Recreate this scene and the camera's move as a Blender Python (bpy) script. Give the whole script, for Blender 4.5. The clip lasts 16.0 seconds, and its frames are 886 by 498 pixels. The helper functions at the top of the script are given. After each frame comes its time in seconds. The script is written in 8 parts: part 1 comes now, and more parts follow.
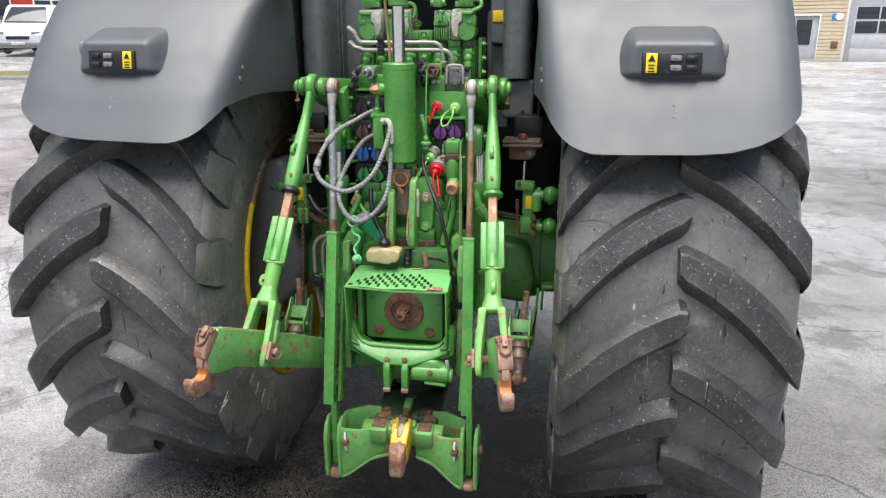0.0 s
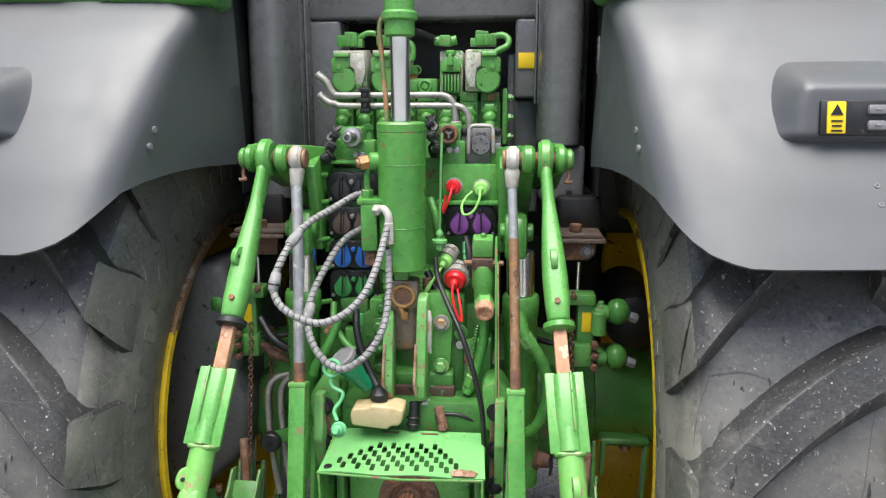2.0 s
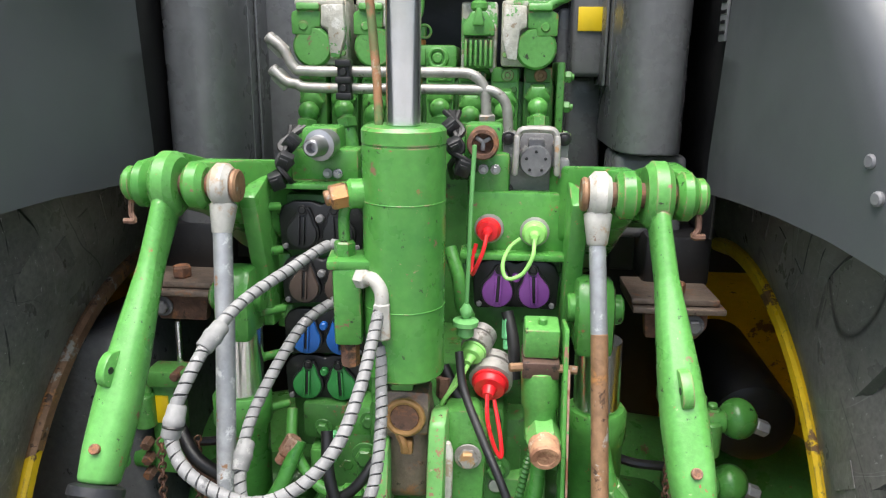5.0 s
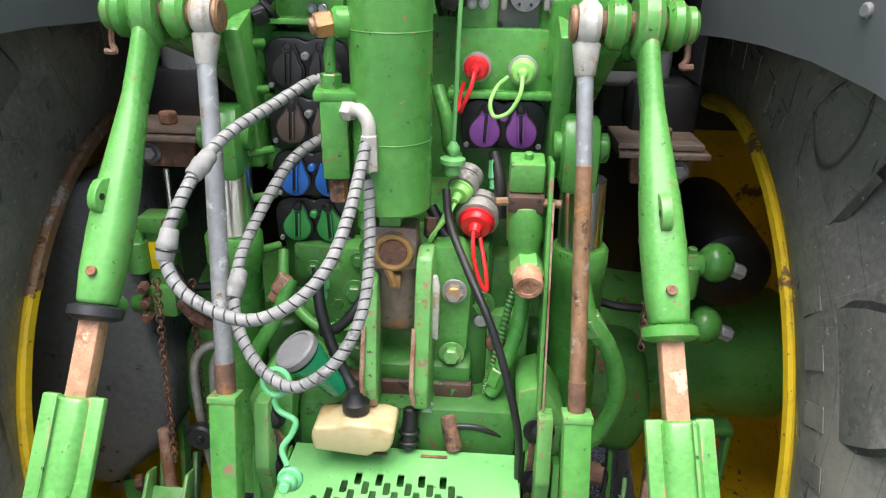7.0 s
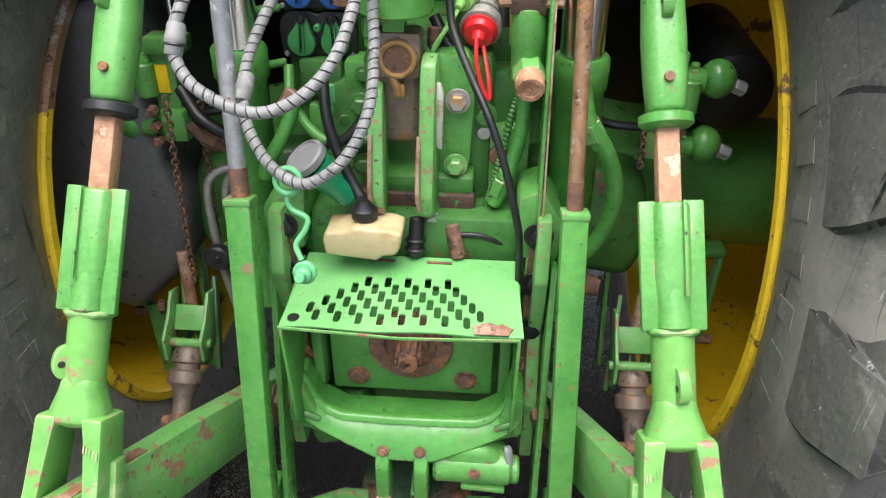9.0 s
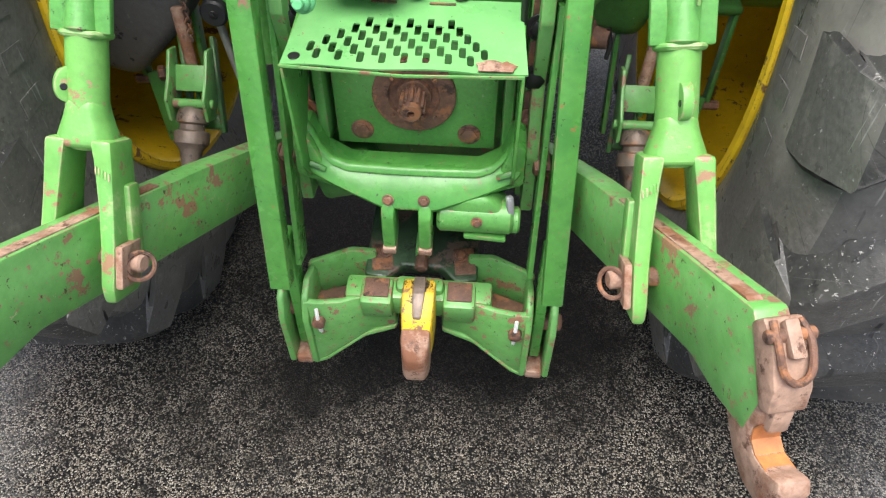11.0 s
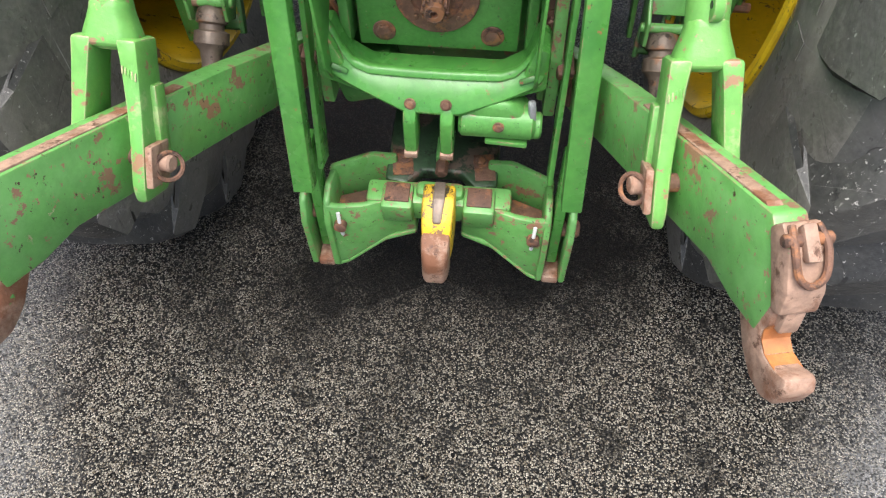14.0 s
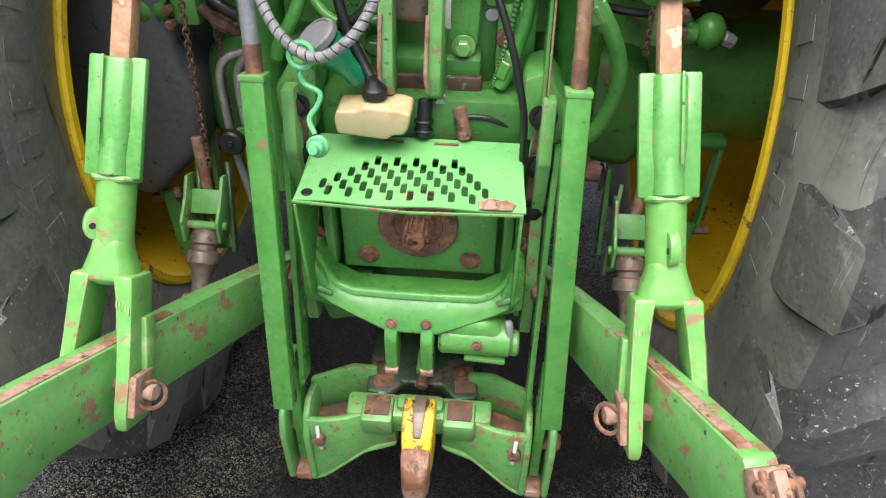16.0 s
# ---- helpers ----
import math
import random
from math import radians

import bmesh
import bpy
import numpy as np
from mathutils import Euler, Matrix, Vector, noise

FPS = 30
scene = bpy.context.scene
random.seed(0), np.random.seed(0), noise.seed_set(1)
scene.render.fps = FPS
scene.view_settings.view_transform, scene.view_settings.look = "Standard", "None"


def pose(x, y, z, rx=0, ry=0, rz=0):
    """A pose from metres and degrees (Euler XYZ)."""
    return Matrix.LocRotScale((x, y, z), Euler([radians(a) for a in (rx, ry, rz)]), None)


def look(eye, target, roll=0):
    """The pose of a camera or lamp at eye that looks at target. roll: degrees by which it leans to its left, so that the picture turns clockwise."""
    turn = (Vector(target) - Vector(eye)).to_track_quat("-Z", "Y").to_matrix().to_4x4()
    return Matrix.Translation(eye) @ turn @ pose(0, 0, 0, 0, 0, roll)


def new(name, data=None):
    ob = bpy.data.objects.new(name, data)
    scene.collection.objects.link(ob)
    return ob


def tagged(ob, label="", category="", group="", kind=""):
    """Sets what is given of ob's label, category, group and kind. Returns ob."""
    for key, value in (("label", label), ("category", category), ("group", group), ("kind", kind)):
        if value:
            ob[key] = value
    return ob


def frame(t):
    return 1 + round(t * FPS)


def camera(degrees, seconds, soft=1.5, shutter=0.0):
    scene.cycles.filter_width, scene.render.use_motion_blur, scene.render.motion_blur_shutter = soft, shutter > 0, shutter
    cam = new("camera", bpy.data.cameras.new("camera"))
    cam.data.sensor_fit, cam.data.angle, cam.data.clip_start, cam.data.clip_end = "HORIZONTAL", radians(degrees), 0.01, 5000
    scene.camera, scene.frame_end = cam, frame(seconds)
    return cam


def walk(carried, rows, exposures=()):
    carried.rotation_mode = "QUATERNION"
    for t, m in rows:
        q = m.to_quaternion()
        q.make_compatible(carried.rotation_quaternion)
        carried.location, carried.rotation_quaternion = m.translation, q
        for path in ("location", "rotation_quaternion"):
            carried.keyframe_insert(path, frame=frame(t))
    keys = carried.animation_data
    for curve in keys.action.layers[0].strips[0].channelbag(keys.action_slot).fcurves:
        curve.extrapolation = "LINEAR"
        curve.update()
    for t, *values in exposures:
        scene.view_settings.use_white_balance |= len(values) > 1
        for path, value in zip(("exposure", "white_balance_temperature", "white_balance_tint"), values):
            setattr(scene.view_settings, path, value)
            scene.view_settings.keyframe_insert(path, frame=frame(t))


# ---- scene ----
# ---------------------------------------------------------------- camera
cam = camera(64.39, 16.0, 1.2)
# seconds, x, y, z, yaw to the left, pitch, roll
PATH = [
    (0.0, 0.5209, -2.2643, 1.7630, 9.55, -16.79, -0.01),
    (0.5, 0.5172, -2.1765, 1.7557, 9.17, -15.44, -0.08),
    (1.0, 0.4764, -1.9115, 1.7437, 8.28, -14.02, -0.29),
    (1.5, 0.3776, -1.6603, 1.7360, 6.76, -12.76, -0.30),
    (2.0, 0.2138, -1.4518, 1.7116, 5.35, -11.40, -0.07),
    (2.5, 0.1830, -1.2540, 1.6845, 6.68, -10.16, -0.94),
    (3.0, 0.1599, -1.0160, 1.6872, 6.29, -9.23, -0.37),
    (3.2, 0.1691, -0.9427, 1.6840, 6.92, -8.56, -0.61),
    (5.3, 0.0918, -0.7843, 1.7560, 4.30, -15.69, 0.69),
    (5.5, 0.0952, -0.7872, 1.7481, 4.40, -16.35, 0.63),
    (6.0, 0.0967, -0.7960, 1.7190, 4.07, -18.58, 0.76),
    (6.5, 0.0980, -0.8051, 1.7020, 3.63, -20.88, 0.98),
    (7.0, 0.1044, -0.8189, 1.6818, 3.52, -23.15, 1.07),
    (7.5, 0.1158, -0.8414, 1.6596, 3.57, -25.31, 1.08),
    (8.0, 0.1112, -0.8629, 1.6367, 3.73, -27.31, 0.91),
    (8.5, 0.1095, -0.8812, 1.6171, 3.83, -30.05, 0.65),
    (9.0, 0.1125, -0.8964, 1.6051, 3.86, -32.85, 0.48),
    (9.5, 0.1166, -0.9164, 1.5803, 4.12, -36.02, 0.30),
    (10.0, 0.1150, -0.9354, 1.5571, 3.99, -39.73, 0.39),
    (10.2, 0.1172, -0.9467, 1.5434, 4.02, -40.89, 0.39),
    (12.3, 0.1280, -0.9959, 1.4997, 5.76, -56.53, -0.61),
    (12.5, 0.1299, -0.9999, 1.4971, 5.99, -57.15, -0.68),
    (13.0, 0.1255, -1.0009, 1.4971, 6.02, -58.08, -0.59),
    (13.5, 0.1203, -0.9962, 1.5016, 6.32, -57.11, -0.64),
    (14.0, 0.1155, -0.9917, 1.5213, 6.43, -54.48, -0.68),
    (14.5, 0.1120, -0.9977, 1.5450, 6.04, -50.90, -0.29),
    (15.0, 0.1098, -1.0027, 1.5645, 5.78, -47.07, 0.10),
    (15.5, 0.1071, -1.0092, 1.5796, 5.14, -42.50, 0.59),
    (16.0, 0.1161, -0.9708, 1.5843, 4.28, -39.56, 0.87),
]


def eye_pose(x, y, z, yaw, pitch, roll):
    a, p = radians(yaw), radians(pitch)
    ahead = Vector((-math.sin(a) * math.cos(p), math.cos(a) * math.cos(p), math.sin(p)))
    return look((x, y, z), Vector((x, y, z)) + ahead, roll)


walk(cam, [(t, eye_pose(*row)) for t, *row in PATH], exposures=[(0.0, 1.14), (0.5, 1.08), (1.5, 1.15), (2.0, 1.38), (3.2, 1.44), (5.5, 1.54), (7.0, 1.54), (8.5, 1.42), (16.0, 1.40)])

# ---------------------------------------------------------------- light
world = bpy.data.worlds.new("overcast")
scene.world = world
world.use_nodes = True
wn = world.node_tree.nodes
sky = wn.new("ShaderNodeTexSky")
sky.sky_type, sky.sun_disc = "NISHITA", False
sky.sun_elevation, sky.sun_rotation = radians(75), radians(190)
sky.air_density, sky.dust_density, sky.ozone_density = 1.0, 4.0, 1.0
wn["Background"].inputs["Strength"].default_value = 0.080
world.node_tree.links.new(sky.outputs[0], wn["Background"].inputs["Color"])
sun = new("sun", bpy.data.lights.new("sun", "SUN"))
sun.data.energy, sun.data.angle, sun.data.color = 2.7, radians(56), (1.0, 0.98, 0.95)
sun.matrix_basis = look((0, 0, 0), (0.08, 0.26, -1.0))

# ---------------------------------------------------------------- materials
def material(name, color, rough=0.5, metal=0.0, spots=(), grain=(60.0, 0.15), bump=(120.0, 0.1), coat=0.0, rough_var=0.12, stains=None, lines=(), edge=None, drips=False):
    """Paint, rubber, metal or plastic: base colour with fine grain, large stains and patches of other colours."""
    m = bpy.data.materials.new(name)
    m.use_nodes = True
    n, l = m.node_tree.nodes, m.node_tree.links
    b = n["Principled BSDF"]
    geo = n.new("ShaderNodeTexCoord")
    info = n.new("ShaderNodeObjectInfo")
    vec = n.new("ShaderNodeVectorMath")
    vec.operation = "ADD"
    l.new(geo.outputs["Object"], vec.inputs[0])
    mul = n.new("ShaderNodeMath")
    mul.operation = "MULTIPLY"
    mul.inputs[1].default_value = 7.0
    l.new(info.outputs["Random"], mul.inputs[0])
    l.new(mul.outputs[0], vec.inputs[1])

    def noise_tex(scale, detail=4.0, rough_=0.6):
        t = n.new("ShaderNodeTexNoise")
        t.inputs["Scale"].default_value, t.inputs["Detail"].default_value, t.inputs["Roughness"].default_value = scale, detail, rough_
        l.new(vec.outputs[0], t.inputs["Vector"])
        return t.outputs["Fac"]

    def ramp(src, lo, hi, a=0.0, c=1.0):
        r = n.new("ShaderNodeMapRange")
        r.inputs["From Min"].default_value, r.inputs["From Max"].default_value = lo, hi
        r.inputs["To Min"].default_value, r.inputs["To Max"].default_value = a, c
        l.new(src, r.inputs["Value"])
        return r.outputs[0]

    def mixed(fac, a, c, blend="MIX"):
        x = n.new("ShaderNodeMix")
        x.data_type, x.blend_type = "RGBA", blend
        l.new(fac, x.inputs["Factor"])
        for sock, val in ((x.inputs["A"], a), (x.inputs["B"], c)):
            if isinstance(val, tuple):
                sock.default_value = (*val, 1)
            else:
                l.new(val, sock)
        return x.outputs["Result"]

    gscale, gamt = grain
    dark = tuple(c * (1 - gamt) for c in color)
    light = tuple(min(1, c * (1 + gamt)) for c in color)
    col = mixed(ramp(noise_tex(gscale, 6), 0.3, 0.7), dark, light)
    low = tuple(c * 0.72 for c in color)
    col = mixed(ramp(noise_tex(5.0, 3), 0.45, 0.75, 0.0, 0.5), col, low)
    if stains:
        scol, sscale, lo, hi, amt = stains
        col = mixed(ramp(noise_tex(sscale, 5, 0.7), lo, hi, 0.0, amt), col, scol)
    rough_out = ramp(noise_tex(14.0, 4), 0.3, 0.7, max(0.03, rough - rough_var), min(1, rough + rough_var))
    for scol, sscale, lo, hi in spots:
        col = mixed(ramp(noise_tex(sscale, 8, 0.72), lo, hi), col, scol)
    if edge:
        # paint rubbed off along the edges, broken up by noise
        ecol, radius, amount = edge
        bev, geom = n.new("ShaderNodeBevel"), n.new("ShaderNodeNewGeometry")
        bev.samples = 4
        bev.inputs["Radius"].default_value = radius
        dot = n.new("ShaderNodeVectorMath")
        dot.operation = "DOT_PRODUCT"
        l.new(bev.outputs[0], dot.inputs[0])
        l.new(geom.outputs["Normal"], dot.inputs[1])
        worn = n.new("ShaderNodeMath")
        worn.operation = "MULTIPLY"
        l.new(ramp(dot.outputs["Value"], 0.90, 0.985, 1.0, 0.0), worn.inputs[0])
        l.new(ramp(noise_tex(17.0, 6, 0.7), 0.56 - amount, 0.62 - amount), worn.inputs[1])
        col = mixed(worn.outputs[0], col, ecol)
    for scale, tone in zip((7.0, 4.0, 11.0, 9.0), lines):
        # thin scratches and cracks along the level lines of a warped noise
        t = n.new("ShaderNodeTexNoise")
        t.inputs["Scale"].default_value, t.inputs["Detail"].default_value, t.inputs["Distortion"].default_value = scale * 0.45, 0.0, 0.25
        l.new(vec.outputs[0], t.inputs["Vector"])
        dist = n.new("ShaderNodeMath")
        dist.operation = "PINGPONG"
        dist.inputs[1].default_value = 0.05
        l.new(t.outputs["Fac"], dist.inputs[0])
        line_ = ramp(dist.outputs[0], 0.0, 0.0013, 0.75, 0.0)
        gate = n.new("ShaderNodeMath")
        gate.operation = "MULTIPLY"
        l.new(line_, gate.inputs[0])
        l.new(ramp(noise_tex(3.1 + scale * 0.2, 3), 0.48, 0.55), gate.inputs[1])
        col = mixed(gate.outputs[0], col, tone)
    if drips:
        # dried runs of melt water straight down the surface
        place, mul = n.new("ShaderNodeNewGeometry"), n.new("ShaderNodeVectorMath")
        mul.operation = "MULTIPLY"
        mul.inputs[1].default_value = (1.0, 1.0, 0.045)
        l.new(place.outputs["Position"], mul.inputs[0])
        for fine, lo, hi, gate_scale, g0, g1, tone in ((60.0, 0.655, 0.675, 3.7, 0.47, 0.56, (0.006, 0.006, 0.006)), (105.0, 0.690, 0.705, 2.9, 0.50, 0.60, (0.40, 0.395, 0.38)), (150.0, 0.700, 0.715, 4.6, 0.52, 0.60, (0.30, 0.295, 0.28))):
            t = n.new("ShaderNodeTexNoise")
            t.inputs["Scale"].default_value, t.inputs["Detail"].default_value = fine, 3.0
            l.new(mul.outputs[0], t.inputs["Vector"])
            run = n.new("ShaderNodeMath")
            run.operation = "MULTIPLY"
            l.new(ramp(t.outputs["Fac"], lo, hi), run.inputs[0])
            l.new(ramp(noise_tex(gate_scale, 5, 0.7), g0, g1, 0.0, 0.9), run.inputs[1])
            col = mixed(run.outputs[0], col, tone)
    l.new(col, b.inputs["Base Color"])
    l.new(rough_out, b.inputs["Roughness"])
    b.inputs["Metallic"].default_value = metal
    b.inputs["Coat Weight"].default_value = coat
    b.inputs["Coat Roughness"].default_value = 0.15
    if bump:
        bp = n.new("ShaderNodeBump")
        bp.inputs["Strength"].default_value, bp.inputs["Distance"].default_value = bump[1], 0.004
        l.new(noise_tex(bump[0], 5), bp.inputs["Height"])
        l.new(bp.outputs[0], b.inputs["Normal"])
    return m


RUSTC, PRIMER = (0.20, 0.085, 0.045), (0.24, 0.13, 0.085)
GREEN = material("green paint", (0.084, 0.285, 0.055), 0.30, spots=[(PRIMER, 28, 0.645, 0.655), ((0.34, 0.25, 0.15), 95, 0.660, 0.675), ((0.30, 0.14, 0.06), 48, 0.655, 0.665), ((0.02, 0.03, 0.015), 60, 0.630, 0.66)], grain=(70, 0.16), bump=(160, 0.06), stains=((0.030, 0.17, 0.03), 9, 0.45, 0.7, 0.7), edge=((0.33, 0.21, 0.14), 0.004, 0.02))
# grime spots on a green whose base is darkened for shade between the castings
GREEN_DARK = material("grimy shade-darkened green paint", (0.056, 0.190, 0.040), 0.38, spots=[(RUSTC, 22, 0.615, 0.63), ((0.012, 0.014, 0.009), 30, 0.58, 0.66), ((0.30, 0.26, 0.18), 90, 0.645, 0.66)], grain=(40, 0.2), bump=(120, 0.15), stains=((0.03, 0.085, 0.022), 11, 0.45, 0.70, 0.7), edge=((0.33, 0.21, 0.14), 0.004, 0.0))
EYESTEEL = material("greasy brown steel", (0.20, 0.155, 0.125), 0.42, metal=0.35, spots=[((0.30, 0.15, 0.08), 22, 0.56, 0.62), ((0.05, 0.04, 0.035), 30, 0.58, 0.64)], grain=(60, 0.25), bump=(120, 0.3), edge=((0.40, 0.30, 0.22), 0.004, 0.05))
# paler than the other greens: light from the sky above is put into the colour
GREEN_PALE = material("green sheet paint lightened for sky light", (0.140, 0.395, 0.125), 0.36, spots=[(PRIMER, 30, 0.655, 0.665), ((0.06, 0.04, 0.02), 90, 0.65, 0.665)], grain=(45, 0.10), bump=(120, 0.05), stains=((0.21, 0.47, 0.17), 7, 0.45, 0.7, 0.6), edge=((0.36, 0.20, 0.12), 0.003, -0.08))
SOCKET = material("grey cast socket", (0.15, 0.15, 0.155), 0.5, spots=[((0.30, 0.29, 0.28), 40, 0.60, 0.64)], grain=(80, 0.2), bump=(120, 0.2), edge=((0.30, 0.30, 0.30), 0.003, 0.03))
PIPE = material("dull zinc pipe", (0.40, 0.385, 0.36), 0.46, metal=0.45, spots=[((0.45, 0.26, 0.12), 14, 0.60, 0.64), ((0.18, 0.16, 0.14), 40, 0.58, 0.63)], grain=(60, 0.2), stains=((0.25, 0.23, 0.21), 12, 0.45, 0.7, 0.7))
BARE = material("bare scaly steel", (0.42, 0.225, 0.130), 0.60, spots=[((0.24, 0.11, 0.06), 26, 0.54, 0.60), ((0.55, 0.40, 0.28), 40, 0.58, 0.62)], grain=(90, 0.25), bump=(120, 0.4), edge=((0.58, 0.42, 0.30), 0.003, 0.05))
OILY = material("oily green plate", (0.035, 0.075, 0.035), 0.40, spots=[((0.13, 0.09, 0.07), 9, 0.54, 0.57), ((0.015, 0.014, 0.012), 24, 0.55, 0.62)], grain=(60, 0.3), bump=(90, 0.3), stains=((0.02, 0.03, 0.02), 7, 0.45, 0.65, 0.9))
GREEN_WORN = material("chipped green paint", (0.118, 0.335, 0.082), 0.38, spots=[((0.27, 0.145, 0.085), 7, 0.605, 0.615), (PRIMER, 17, 0.595, 0.605), ((0.30, 0.16, 0.10), 55, 0.605, 0.62), ((0.34, 0.36, 0.20), 38, 0.645, 0.66), ((0.06, 0.035, 0.02), 80, 0.62, 0.635)], grain=(50, 0.15), bump=(200, 0.12), stains=((0.20, 0.45, 0.16), 8, 0.45, 0.7, 0.6), edge=((0.33, 0.21, 0.14), 0.004, 0.08))
GREEN_CAST = material("green cast paint", (0.094, 0.298, 0.064), 0.34, spots=[(PRIMER, 26, 0.64, 0.65), ((0.36, 0.36, 0.22), 75, 0.660, 0.675), ((0.30, 0.14, 0.06), 42, 0.650, 0.660), ((0.02, 0.03, 0.015), 65, 0.625, 0.655)], grain=(150, 0.16), bump=(230, 0.11), stains=((0.15, 0.40, 0.11), 7, 0.48, 0.7, 0.6), edge=((0.33, 0.21, 0.14), 0.004, 0.04))
FADED = material("faded yellowish green paint", (0.142, 0.365, 0.080), 0.40, spots=[((0.30, 0.17, 0.10), 24, 0.595, 0.61), ((0.34, 0.45, 0.19), 14, 0.56, 0.66), ((0.33, 0.22, 0.13), 70, 0.63, 0.645)], grain=(60, 0.14), bump=(200, 0.16), stains=((0.115, 0.36, 0.085), 6, 0.45, 0.65, 0.7), edge=((0.42, 0.34, 0.22), 0.004, 0.10))
LIME = material("bright green plastic", (0.30, 0.66, 0.17), 0.4, grain=(80, 0.08), stains=((0.22, 0.5, 0.12), 20, 0.45, 0.7, 0.5))
# the fine pale specks in the tyre rubbers paint small wet glints
RUBBER = material("tyre rubber", (0.078, 0.078, 0.077), 0.38, drips=True, spots=[((0.45, 0.44, 0.42), 120, 0.635, 0.655), ((0.21, 0.20, 0.185), 9, 0.585, 0.70)], grain=(140, 0.3), bump=(60, 0.35), stains=((0.155, 0.150, 0.138), 3.2, 0.42, 0.66, 0.9), rough_var=0.16, lines=((0.16, 0.155, 0.15), (0.005, 0.005, 0.005), (0.14, 0.135, 0.13), (0.006, 0.006, 0.006)))
# dust stains over a base lightened to carry the sky's sheen
SIDEWALL = material("dusty side wall rubber with painted sheen", (0.160, 0.152, 0.138), 0.36, drips=True, spots=[((0.42, 0.41, 0.39), 90, 0.635, 0.655), ((0.27, 0.255, 0.225), 8, 0.585, 0.70)], grain=(120, 0.3), bump=(70, 0.25), stains=((0.28, 0.262, 0.230), 4, 0.46, 0.64, 0.85), rough_var=0.14, lines=((0.30, 0.29, 0.28), (0.008, 0.008, 0.008), (0.26, 0.255, 0.245), (0.01, 0.01, 0.01)))
# scratched lug ends, their gloss painted in as a paler base
LUGEND = material("worn lug end rubber with painted sheen", (0.140, 0.134, 0.124), 0.36, drips=True, spots=[((0.45, 0.44, 0.42), 100, 0.635, 0.655), ((0.25, 0.24, 0.215), 9, 0.57, 0.66)], grain=(120, 0.3), bump=(70, 0.3), stains=((0.20, 0.190, 0.168), 5, 0.46, 0.64, 0.85), rough_var=0.14, lines=((0.24, 0.235, 0.225), (0.006, 0.006, 0.006), (0.22, 0.215, 0.205), (0.008, 0.008, 0.008)))
LUGM = material("scuffed lug rubber", (0.034, 0.034, 0.0340), 0.44, drips=True, spots=[((0.38, 0.37, 0.35), 120, 0.62, 0.64), ((0.13, 0.125, 0.112), 7, 0.60, 0.72)], grain=(160, 0.4), bump=(60, 0.6), stains=((0.088, 0.085, 0.078), 4, 0.45, 0.68, 0.85), lines=((0.12, 0.115, 0.11), (0.004, 0.004, 0.004), (0.10, 0.095, 0.09), (0.005, 0.005, 0.005)), edge=((0.13, 0.128, 0.122), 0.006, 0.08))
FENDER = material("grey fender plastic", (0.090, 0.096, 0.102), 0.42, grain=(500, 0.05), bump=(900, 0.05), stains=((0.085, 0.09, 0.094), 3, 0.4, 0.7, 0.6), rough_var=0.06)
BLACK = material("black plastic", (0.009, 0.009, 0.010), 0.42, grain=(90, 0.3), spots=[((0.07, 0.065, 0.06), 50, 0.65, 0.68)], stains=((0.035, 0.033, 0.031), 7, 0.5, 0.75, 0.5))
CABGREY = material("satin cab plastic", (0.135, 0.138, 0.144), 0.30, grain=(60, 0.15), spots=[((0.10, 0.10, 0.10), 70, 0.63, 0.65)], stains=((0.05, 0.052, 0.058), 4, 0.5, 0.8, 0.5))
DARK = material("dark grey plastic", (0.015, 0.016, 0.018), 0.46, grain=(60, 0.2), spots=[((0.06, 0.058, 0.054), 60, 0.66, 0.69)], stains=((0.035, 0.035, 0.037), 4, 0.5, 0.8, 0.5))
YELLOW = material("yellow rim paint", (0.84, 0.56, 0.018), 0.38, spots=[((0.19, 0.10, 0.045), 7, 0.600, 0.620), ((0.16, 0.09, 0.05), 40, 0.62, 0.64)], grain=(40, 0.1), stains=((0.45, 0.27, 0.03), 6, 0.5, 0.75, 0.6), edge=((0.15, 0.085, 0.05), 0.005, 0.04))
STICKER = material("yellow sticker", (0.85, 0.60, 0.01), 0.45, grain=(40, 0.05))
RUST = material("rusty steel", (0.17, 0.088, 0.058), 0.74, metal=0.1, spots=[((0.30, 0.13, 0.06), 30, 0.52, 0.60), ((0.05, 0.03, 0.022), 24, 0.58, 0.64)], grain=(60, 0.35), bump=(140, 0.6), stains=((0.09, 0.055, 0.045), 9, 0.45, 0.7, 0.8), edge=((0.30, 0.20, 0.15), 0.003, 0.0))
PINK = material("worn primer steel", (0.34, 0.215, 0.155), 0.62, spots=[(RUSTC, 12, 0.48, 0.58), ((0.10, 0.048, 0.03), 34, 0.57, 0.63), ((0.08, 0.32, 0.07), 15, 0.63, 0.645)], grain=(90, 0.3), bump=(120, 0.4), edge=((0.46, 0.33, 0.25), 0.004, 0.05))
ORANGE = material("fresh orange rust", (0.52, 0.19, 0.05), 0.7, grain=(50, 0.3), bump=(120, 0.4), stains=((0.28, 0.12, 0.06), 10, 0.45, 0.7, 0.7))
BRONZE = material("dirty bronze bush", (0.38, 0.21, 0.075), 0.5, metal=0.2, grain=(60, 0.3), bump=(120, 0.4), stains=((0.18, 0.085, 0.04), 14, 0.45, 0.7, 0.7))
